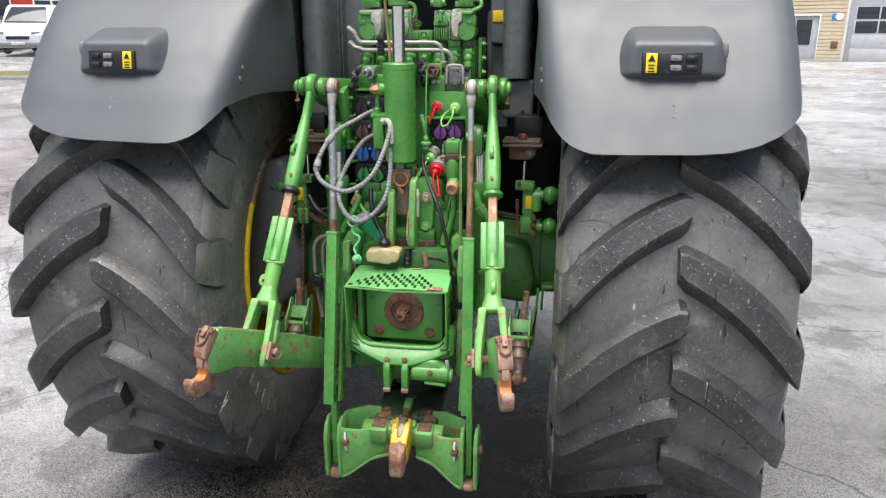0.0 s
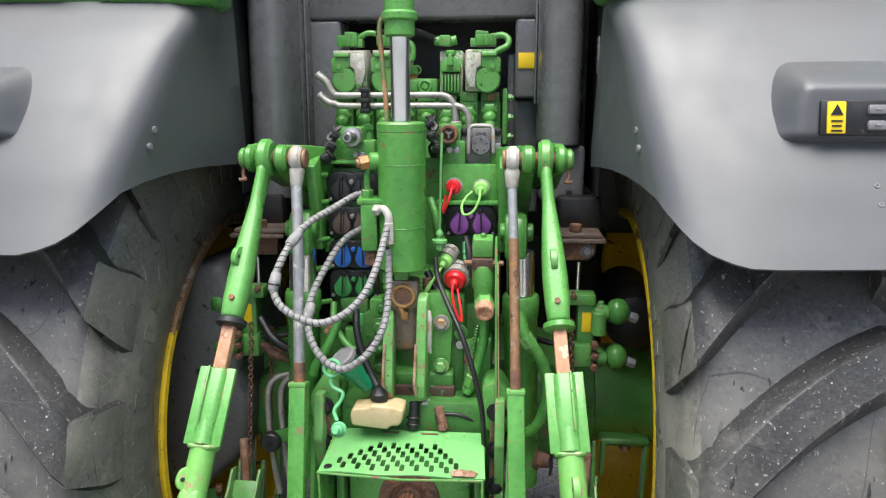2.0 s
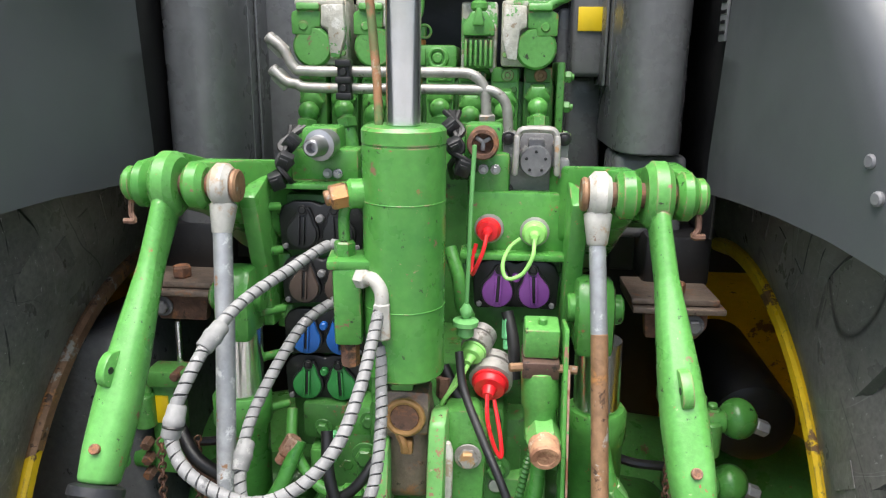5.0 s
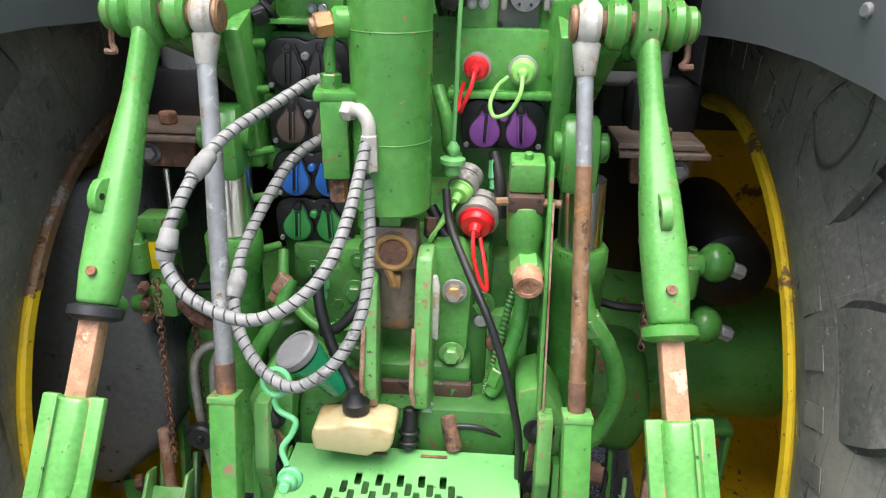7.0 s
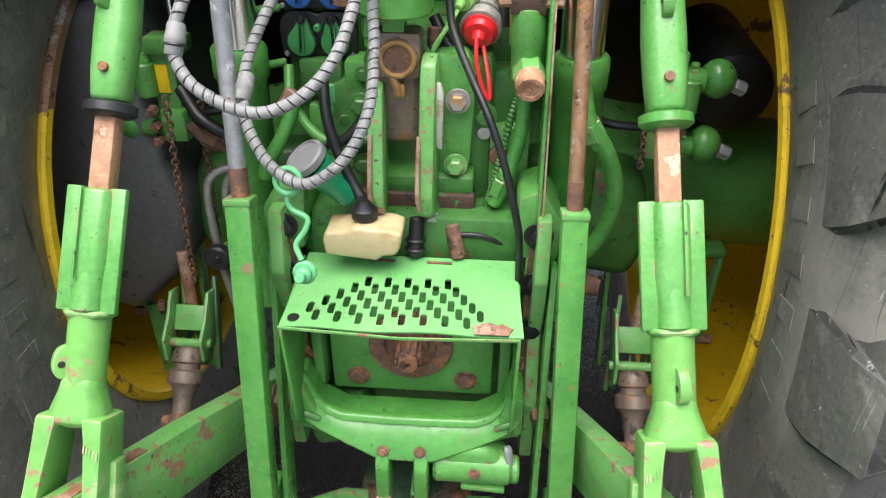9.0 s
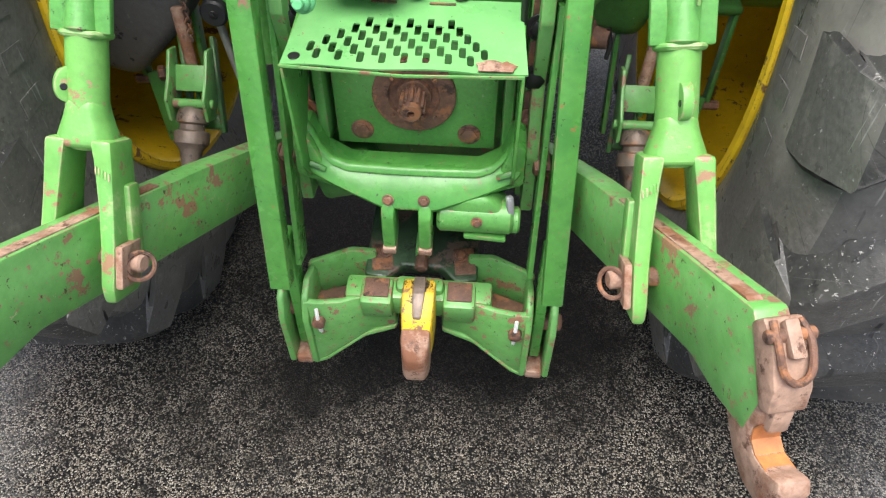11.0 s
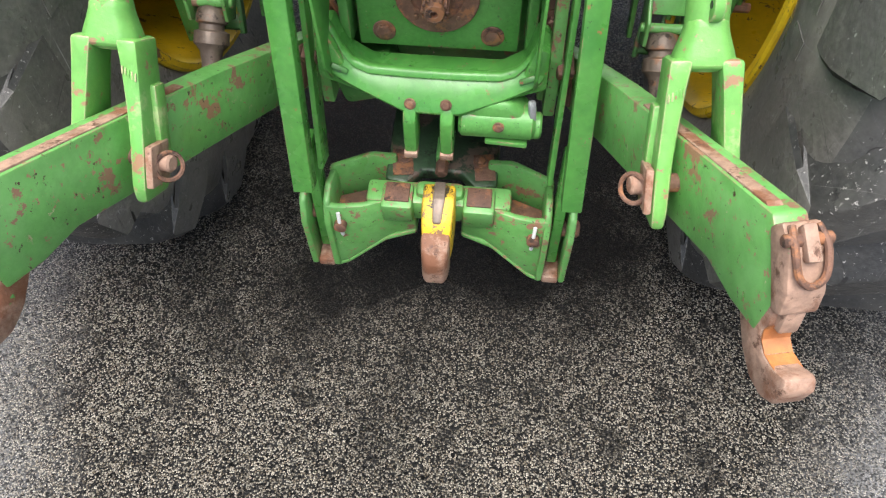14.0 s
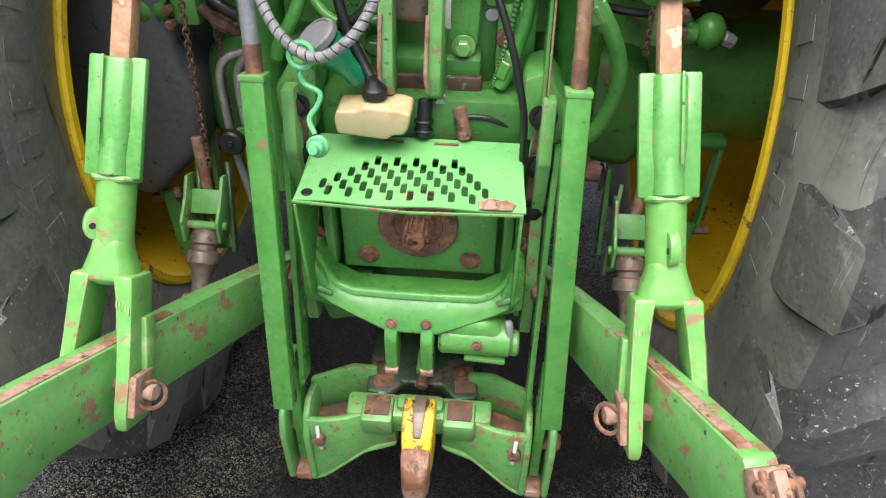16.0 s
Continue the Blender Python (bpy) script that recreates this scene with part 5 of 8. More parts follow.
    q = lambda k: P0 + d * along(k)
    bm = mesh()
    cyl(bm, at(0.2935, 0, 0), at(0.3245, 0, 0), 0.0430, 32, 0.008)
    y = d
    xx = y.cross(Vector((0, -1, 0))).normalized()
    zz = xx.cross(y)

    def sec(k, w, t_):
        c, f = q(k), thick(k)
        return [c + xx * w * f * sx + zz * t_ * f * sz for sx, sz in ((-1, -0.45), (-0.62, -1), (0.62, -1), (1, -0.45), (1, 0.45), (0.62, 1), (-0.62, 1), (-1, 0.45))]

    loft(bm, [sec(0.0, 0.0130, 0.034), sec(0.05, 0.0135, 0.027), sec(0.10, 0.0150, 0.021), sec(0.145, 0.0200, 0.022), sec(0.20, 0.0255, 0.026), sec(0.25, 0.0280, 0.028), sec(0.295, 0.0270, 0.028), sec(0.328, 0.0240, 0.025)])
    rod = thing("lift_rod", bm, GREEN_CAST, "green forged lift rod with adjusting sleeve", "lift rod", "lift rods")

    def eye_plate(k, out, reach, mat):
        """A cast ear with a bore, standing out of the rod."""
        out = out.normalized()
        across = d.cross(out).normalized()
        m4 = Matrix((d, out, across)).transposed().to_4x4()
        m4.translation = q(k)
        rim_ = [(0.018 * math.cos(a) * (1.0 if math.cos(a) > 0 else 1.25), reach - 0.012 + 0.012 * math.sin(a)) for a in (math.pi * j / 10 for j in range(11))]
        b2 = mesh()
        prism(b2, [(0.024, 0.010)] + rim_ + [(-0.034, 0.010)], 0.013, m4, bev=0.004)
        ear = part("cast_ear", b2, mat, rod)
        b2 = mesh()
        c_ = m4 @ Vector((0, reach - 0.010, 0))
        cyl(b2, c_ - across * 0.0072, c_ + across * 0.0072, 0.0045, 14, 0.0008)
        part("ear_bore", b2, BLACK, ear)

    eye_plate(0.218, xx * 0.30 + zz if n < 0 else zz, 0.040, GREEN_CAST)
    eye_plate(0.672, xx * 0.75 + zz * 0.6 if n < 0 else zz + xx * -0.15, 0.038, FADED)
    bm = mesh()
    cyl(bm, q(0.295) + zz * 0.024, q(0.295) + zz * 0.031, 0.006, 14, 0.001)
    part("hole_plug", bm, RUST, rod)
    bm = mesh()
    lathe(bm, q(0.328), q(0.4), [(0, 0.024), (0.003, 0.0310), (0.013, 0.0315), (0.017, 0.027), (0.019, 0.020)], 28)
    part("collar", bm, DARK if n < 0 else GREEN, rod)
    bm = mesh()
    span(bm, q(0.33), q(0.47), 0.0265, 0.026, 0.004, up=(0, -1, 0))
    part("square_bar", bm, BARE, rod, "bare orange-brown square bar")
    # sleeve: a welded box profile with side flanges
    bm = mesh()
    loft(bm, [sec(0.452, 0.026, 0.028), sec(0.54, 0.026, 0.028), sec(0.57, 0.022, 0.026), sec(0.600, 0.024, 0.026)])
    for sx in (-1, 1):
        span(bm, q(0.450) + xx * 0.0265 * sx + zz * 0.010, q(0.600) + xx * 0.0265 * sx + zz * 0.010, 0.020, 0.012, 0.003, up=zz)
    cyl(bm, q(0.515) + zz * 0.010, q(0.599) + zz * 0.010, 0.011, 20, 0.003, r2=0.0200)
    sl = part("sleeve", bm, GREEN_CAST, rod)
    bm = mesh()
    span(bm, q(0.451) - xx * 0.012 * n + zz * 0.029, q(0.560) - xx * 0.012 * n + zz * 0.029, 0.004, 0.003, 0.001, up=zz)
    part("fold_edge", bm, GREEN_CAST, sl)
    bm = mesh()
    loft(bm, [sec(0.597, 0.034, 0.029), sec(0.607, 0.031, 0.028)])
    part("sleeve_rim", bm, FADED, rod)
    bm = mesh()
    cyl(bm, q(0.60), q(0.755), 0.0245, 26, 0.003)
    part("lower_tube", bm, FADED, rod)
    # fork straddling the lower link
    bm = mesh()
    loft(bm, [sec(0.688, 0.0245, 0.0255), sec(0.706, 0.0275, 0.027), sec(0.724, 0.0335, 0.029), sec(0.740, 0.0385, 0.031), sec(0.752, 0.0405, 0.031)])
    fork = part("fork", bm, FADED, rod, "green forged fork with chipped edges")
    for sx in (-1, 1):
        bm = mesh()
        loft(bm, [[q(kk) + xx * (off + sx_ * th) + zz * wd * sz for sx_, sz in ((-1, -1), (1, -1), (1, 1), (-1, 1))] for kk, off, th, wd in
                  ((0.738, 0.0275 * sx, 0.0135, 0.031), (0.770, 0.0305 * sx, 0.0120, 0.031), (0.83, 0.0350 * sx, 0.0105, 0.034), (0.875, 0.038 * sx, 0.0100, 0.038), (0.935, 0.039 * sx, 0.0095, 0.042), (0.958, 0.039 * sx, 0.008, 0.034))])
        part("fork_prong", bm, FADED, fork)
        bm = mesh()
        span(bm, q(0.800) + xx * 0.043 * sx - zz * 0.010, q(0.925) + xx * 0.051 * sx - zz * 0.012, 0.016, 0.030, 0.004, up=zz)
        part("prong_web", bm, FADED, fork)
        if sx == n:
            for j in range(5):
                bm = mesh()
                c_ = q(0.778 + 0.0022 * j) + xx * (0.023 + 0.0040 * j) * sx + zz * 0.0318
                span(bm, c_ - d * 0.005, c_ + d * 0.005, 0.0022, 0.0016, 0.0004, up=zz)
                part("cast_mark", bm, FADED, fork)
    bm = mesh()
    c = q(0.905)
    cyl(bm, c - xx * 0.052, c + xx * 0.052, 0.012, 18, 0.003)
    part("link_pin", bm, RUST, rod, "rusty brown pin with linch ring")
    bm = mesh()
    span(bm, c + xx * n * 0.0535 + zz * 0.014 - d * 0.026, c + xx * n * 0.0535 + zz * 0.014 + d * 0.030, 0.010, 0.054, 0.003, up=zz)
    cyl(bm, c + xx * n * 0.056 + zz * 0.010, c + xx * n * 0.074 + zz * 0.014, 0.0125, 14, 0.003)
    part("pin_plate", bm, PINK, rod, "brown locking plate")
    bm = mesh()
    ring(bm, c + xx * n * 0.069 + zz * 0.016 + d * 0.004, (-n * 0.7, -0.6, 0.4), 0.0185, 0.0032, 20, 6)
    part("linch_ring", bm, RUST, rod)
    # lower link with hook end
    b0 = Vector((X(0.258), 0.13, 0.585))
    b1 = q(0.905) + (q(0.905) - b0) * 0.40 + Vector((n * 0.004, 0, 0.010))
    dx = (b1 - b0).normalized()
    up_ = Vector((0, 0, 1))
    sd = dx.cross(up_).normalized()
    uz = sd.cross(dx)
    M = Matrix((dx, uz, sd)).transposed().to_4x4()
    M = Matrix.Translation(b0) @ M
    bm = mesh()
    prism(bm, [(-0.04, -0.035), (-0.02, -0.05), (0.12, -0.055), (0.48, -0.058), (0.70, -0.060), (0.760, -0.078), (0.815, -0.084), (0.838, -0.040), (0.838, 0.010), (0.815, 0.046), (0.68, 0.050), (0.36, 0.056), (0.10, 0.052), (-0.02, 0.048), (-0.045, 0.025)], 0.036, M, bev=0.004)
    link = thing("lower_link", bm, GREEN_WORN, "chipped green lower link arm with rusty hook end", "link arm", "lower links")
    bm = mesh()
    prism(bm, [(0.455, 0.050), (0.465, 0.0572), (0.54, 0.0550), (0.62, 0.0532), (0.70, 0.0516), (0.795, 0.0496), (0.803, 0.045)], 0.016, M @ Matrix.Translation((0, 0, n * 0.006)), bev=0.0015)
    part("bare_edge", bm, PINK, link, "bare rusty streak along the top edge")
    bm = mesh()
    H = M @ Matrix.Translation((0.815, 0.030, 0)) @ Matrix.Rotation(radians(-36), 4, "Z") @ Matrix.Diagonal((0.70, 0.74, 0.70, 1)) @ Matrix.Translation((-0.643, -0.035, 0))
    pts = [(0.612, -0.080), (0.622, -0.020), (0.640, 0.020), (0.690, 0.016), (0.738, -0.030), (0.748, -0.050), (0.746, -0.068), (0.754, -0.084), (0.774, -0.090), (0.798, -0.080), (0.824, -0.056),
           (0.841, -0.072), (0.842, -0.112), (0.822, -0.138), (0.788, -0.150), (0.744, -0.142), (0.690, -0.112), (0.640, -0.080)]
    prism(bm, pts, 0.048, H, bev=0.007)
    hook = part("hook_claw", bm, PINK, link, "rusty forged hook claw")
    bm = mesh()
    inner = [(0.7480, -0.050), (0.7455, -0.068), (0.7535, -0.0845), (0.774, -0.0905), (0.800, -0.080)]
    prism(bm, inner + [(a + 0.0022, b + 0.0022) for a, b in inner[::-1]], 0.042, H, bev=0)
    part("hook_throat", bm, ORANGE, link, "orange rusted hook throat")
    bm = mesh()
    prism(bm, [(0.640, 0.040), (0.652, 0.068), (0.690, 0.062), (0.735, 0.022), (0.750, -0.012), (0.735, -0.030), (0.690, 0.004)], 0.056, H, bev=0.006)
    latch = part("hook_latch", bm, PINK, link, "rusty hook latch")
    bm = mesh()
    prism(bm, [(0.722, -0.020), (0.748, -0.012), (0.762, -0.052), (0.742, -0.060)], 0.030, H, bev=0.005)
    part("latch_tongue", bm, PINK, link)
    bm = mesh()
    at = lambda a, b, c_: H @ Vector((a, b, c_))
    tube(bm, [at(0.660, 0.070, -0.018), at(0.690, 0.066, -0.022), at(0.722, 0.046, -0.018), at(0.732, 0.036, 0.0), at(0.722, 0.046, 0.018), at(0.690, 0.066, 0.022), at(0.660, 0.070, 0.018)], 0.0037, 8, 6)
    part("latch_ring", bm, RUST, link)
    bm = mesh()
    cyl(bm, at(0.678, 0.064, -0.034), at(0.678, 0.064, 0.034), 0.0065, 12, 0.002)
    part("latch_pin", bm, RUST, link)
    bm = mesh()
    prism(bm, [(0.660, 0.066), (0.705, 0.050), (0.712, 0.064), (0.664, 0.082)], 0.020, H, bev=0.004)
    part("latch_lever", bm, PINK, link)
    for s0, z0 in ((0.16, 0.0), (0.225, 0.005), (0.755, 0.030), (0.780, -0.004), (0.760, -0.035)):
        bm = mesh()
        w = 0.011 if s0 < 0.3 else 0.006
        cyl(bm, M @ Vector((s0, z0, -0.016)), M @ Vector((s0, z0, 0.0165)), w, 14, 0.001)
        part("bore", bm, RUST if s0 < 0.3 else BLACK, link)
    bm = mesh()
    prism(bm, [(0.03, -0.045), (0.10, -0.05), (0.115, 0.0), (0.10, 0.045), (0.03, 0.045)], 0.05, M, bev=0.01)
    part("inner_eye", bm, RUST, link)
    return rod


lift_side(-1)
lift_side(1)

# ---------------------------------------------------------------- pick-up hitch
HX = 0.018


def yz(x, y0, y1, z0, z1):
    return [(x, y0, z0), (x, y1, z0), (x, y1, z1), (x, y0, z1)]


bm = mesh()
box(bm, (HX, -0.172, 0.485), (0.250, 0.045, 0.060), (10, 0, 0), 0.008)
hitch = thing("pickup_hitch", bm, GREEN_WORN, "green pick-up hitch beam with yellow tongue", "hitch", "")
for n in (-1, 1):
    bm = mesh()
    loft(bm, [yz(HX + n * 0.040, -0.190, -0.178, 0.424, 0.490), yz(HX + n * 0.078, -0.194, -0.181, 0.416, 0.510), yz(HX + n * 0.096, -0.200, -0.186, 0.406, 0.508), yz(HX + n * 0.130, -0.211, -0.197, 0.382, 0.504), yz(HX + n * 0.166, -0.222, -0.208, 0.357, 0.510), yz(HX + n * 0.190, -0.228, -0.214, 0.350, 0.520)])
    arm = part("hitch_arm", bm, GREEN_WORN, hitch)
    bm = mesh()
    loft(bm, [yz(HX + n * 0.080, -0.120, -0.106, 0.445, 0.535), yz(HX + n * 0.125, -0.122, -0.108, 0.445, 0.538), yz(HX + n * 0.196, -0.150, -0.136, 0.445, 0.528)])
    part("back_rail", bm, GREEN_WORN, arm)
    bm = mesh()
    loft(bm, [yz(HX + n * 0.090, -0.186, -0.124, 0.462, 0.470), yz(HX + n * 0.190, -0.214, -0.154, 0.452, 0.460)])
    part("web", bm, RUST, arm, "bare brown web plate")
    bm = mesh()
    loft(bm, [yz(HX + n * 0.040, -0.190, -0.150, 0.412, 0.424), yz(HX + n * 0.096, -0.200, -0.150, 0.396, 0.408), yz(HX + n * 0.166, -0.222, -0.160, 0.346, 0.358), yz(HX + n * 0.190, -0.228, -0.160, 0.340, 0.352)])
    part("bottom_flange", bm, GREEN_WORN, arm)
    for off in (0.187, 0.228):
        bm = mesh()
        pts = [(-0.232, 0.352), (-0.216, 0.340), (-0.150, 0.344), (-0.128, 0.38), (-0.130, 0.49), (-0.152, 0.528), (-0.190, 0.538), (-0.222, 0.522), (-0.236, 0.48)]
        prism(bm, pts, 0.012, side(HX + n * off), bev=0.004)
        part("ear_plate", bm, GREEN_WORN, hitch)
    bm = mesh()
    box(bm, (HX + n * 0.2075, -0.190, 0.352), (0.030, 0.078, 0.020), (0, 0, 0), 0.004)
    part("clevis_floor", bm, PINK, hitch, "worn bare clevis floor")
    bm = mesh()
    prism(bm, [(-0.212, 0.385), (-0.168, 0.380), (-0.166, 0.640), (-0.205, 0.645)], 0.018, side(HX + n * 0.206), bev=0.003)
    part("hanger_strap", bm, GREEN, hitch)
    bm = mesh()
    cyl(bm, (HX + n * 0.172, -0.190, 0.462), (HX + n * 0.246, -0.190, 0.462), 0.015, 18, 0.003)
    part("hitch_pin", bm, RUST, hitch)
    bm = mesh()
    lathe(bm, (HX + n * 0.166, -0.226, 0.474), (HX + n * 0.166, -1.0, 0.48), [(0, 0.011), (0.012, 0.011), (0.014, 0.008), (0.014, 0.0)], 16)
    part("clip_boss", bm, RUST, hitch)
    bm = mesh()
    tube(bm, [(HX + n * 0.167, -0.229, 0.506), (HX + n * 0.166, -0.233, 0.490), (HX + n * 0.166, -0.233, 0.465), (HX + n * 0.165, -0.229, 0.446)], 0.0034, 8, 3)
    part("spring_clip", bm, WHITE, hitch, "shiny white spring clip")
    bm = mesh()
    box(bm, (HX + n * 0.070, -0.185, 0.492), (0.054, 0.050, 0.056), (12, 0, 0), 0.006)
    part("clamp_block", bm, GREEN_WORN, hitch)
    bm = mesh()
    box(bm, (HX + n * 0.070, -0.186, 0.5215), (0.042, 0.036, 0.005), (12, 0, 0), 0.002)
    part("clamp_pad", bm, RUST, hitch)
bm = mesh()
prism(bm, [(-0.098, -0.150), (-0.060, -0.158), (-0.034, -0.128), (0.034, -0.128), (0.060, -0.158), (0.098, -0.150), (0.100, 0.10), (-0.100, 0.10)], 0.030, Matrix.Translation((HX, 0, 0.518)) @ pose(0, 0, 0, 7, 0, 0), bev=0.007)
base = part("drawbar_plate", bm, OILY, tractor, "oily green-brown drawbar mounting plate")
for x in (-0.070, 0.070):
    bm = mesh()
    c_ = Vector((HX + x, 0.020, 0.536))
    lathe(bm, c_, c_ + Vector((0, -0.12, 1)), [(0, 0.012), (0, 0.021), (0.006, 0.021), (0.009, 0.012), (0.009, 0.0)], 20)
    cyl(bm, c_, c_ + Vector((0, -0.002, 0.018)), 0.011, 6, 0.002)
    part("bolt", bm, BLACK, base, "black greasy bolt with washer")
bolts([(HX - 0.066, -0.105, 0.521), (HX + 0.066, -0.105, 0.521), (HX, -0.030, 0.530)], (0, -0.12, 1), base, 0.009, RUST, 0.006)
for x in (-0.070, 0.074):
    bm = mesh()
    box(bm, (HX + x, -0.115, 0.5195), (0.036, 0.055, 0.003), (7, 0, 8), 0.001)
    part("worn_patch", bm, RUST, base)
bm = mesh()
box(bm, (HX + 0.001, -0.100, 0.540), (0.024, 0.046, 0.026), (12, 0, 0), 0.004)
part("stop_block", bm, GREEN_WORN, base)
bm = mesh()
cyl(bm, (HX + 0.001, -0.122, 0.536), (HX + 0.001, -0.150, 0.532), 0.011, 6, 0.002)
part("stop_bolt", bm, RUST, base)
bm = mesh()
box(bm, (HX + 0.002, -0.172, 0.508), (0.082, 0.030, 0.044), (14, 0, 0), 0.010)
part("tongue_socket", bm, GREEN_WORN, hitch)
SCUFFED = material("scuffed yellow paint", (0.72, 0.46, 0.020), 0.42, spots=[((0.015, 0.013, 0.010), 22, 0.55, 0.58), ((0.20, 0.11, 0.06), 34, 0.57, 0.60)], grain=(60, 0.15), bump=(120, 0.3), stains=((0.40, 0.24, 0.03), 14, 0.45, 0.65, 0.8), edge=((0.10, 0.07, 0.05), 0.004, 0.10))
bm = mesh()
loft(bm, [rect(HX - 0.024, HX + 0.030, -0.180, 0.455, 0.545), rect(HX - 0.025, HX + 0.031, -0.212, 0.445, 0.538), rect(HX - 0.023, HX + 0.029, -0.244, 0.430, 0.515), rect(HX - 0.020, HX + 0.026, -0.258, 0.425, 0.500)])
tongue = part("tongue", bm, SCUFFED, hitch, "yellow hitch tongue with black scuffs and a rusty tip")
bm = mesh()
loft(bm, [rect(HX - 0.006, HX + 0.013, -0.178, 0.540, 0.5475), rect(HX - 0.007, HX + 0.014, -0.212, 0.534, 0.5405), rect(HX - 0.004, HX + 0.010, -0.244, 0.512, 0.5185)])
part("tongue_groove", bm, EYESTEEL, tongue, "greasy brown wear strip")
bm = mesh()
loft(bm, [rect(HX - 0.021, HX + 0.027, -0.252, 0.424, 0.505), rect(HX - 0.022, HX + 0.027, -0.266, 0.414, 0.500), rect(HX - 0.019, HX + 0.025, -0.284, 0.408, 0.488), rect(HX - 0.012, HX + 0.018, -0.296, 0.412, 0.468)])
part("tongue_tip", bm, PINK, hitch)

# seat of the hitch carriage
for root in (hitch, base):
    for ob in [root, *root.children_recursive]:
        ob.data.transform(Matrix.Translation((0.005, -0.135, 0.372)) @ Matrix.Scale(1.19, 4) @ Matrix.Translation((-HX, 0.229, -0.474)))

# ---------------------------------------------------------------- valve stack and couplers
bm = mesh()
box(bm, (-0.01, 0.60, 1.45), (0.40, 0.20, 0.56), bev=0.01)
box(bm, (-0.01, 0.46, 1.22), (0.30, 0.30, 0.10), bev=0.01)
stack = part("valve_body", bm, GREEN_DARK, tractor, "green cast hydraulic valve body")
for c_, s_ in (((0.125, 0.31, 1.372), (0.145, 0.20, 0.404)), ((-0.155, 0.31, 1.365), (0.120, 0.20, 0.41))):
    bm = mesh()
    box(bm, c_, s_, bev=0.006)
    part("coupler_block", bm, GREEN_DARK, stack)
bm = mesh()
box(bm, (0.127, 0.215, 1.535), (0.140, 0.03, 0.092), bev=0.005)
box(bm, (0.083, 0.222, 1.600), (0.060, 0.03, 0.070), bev=0.008)
box(bm, (0.120, 0.200, 1.492), (0.150, 0.05, 0.010), bev=0.003)
part("coupler_plate", bm, GREEN, stack)
for x, z, s in ((0.198, 1.445, 0.018), (0.045, 1.455, 0.014), (-0.218, 1.46, 0.016), (-0.218, 1.38, 0.016), (-0.218, 1.53, 0.016)):
    bm = mesh()
    prism(bm, [(x - s, z - 0.018), (x + s, z - 0.018), (x + s * 0.6, z + 0.02), (x - s * 0.6, z + 0.02)], 0.02, front(0.215), bev=0.005)
    part("casting_rib", bm, GREEN, stack)
bm = mesh()
box(bm, (-0.155, 0.205, 1.585), (0.125, 0.05, 0.008), bev=0.002)
box(bm, (-0.155, 0.24, 1.61), (0.100, 0.05, 0.05), bev=0.006)
part("coupler_plate", bm, GREEN, stack)
bolts([(-0.135, 0.213, 1.60), (-0.15, 0.213, 1.60), (0.075, 0.199, 1.613), (0.092, 0.199, 1.613)], (0, -1, 0), stack, 0.005, STEEL, 0.004)


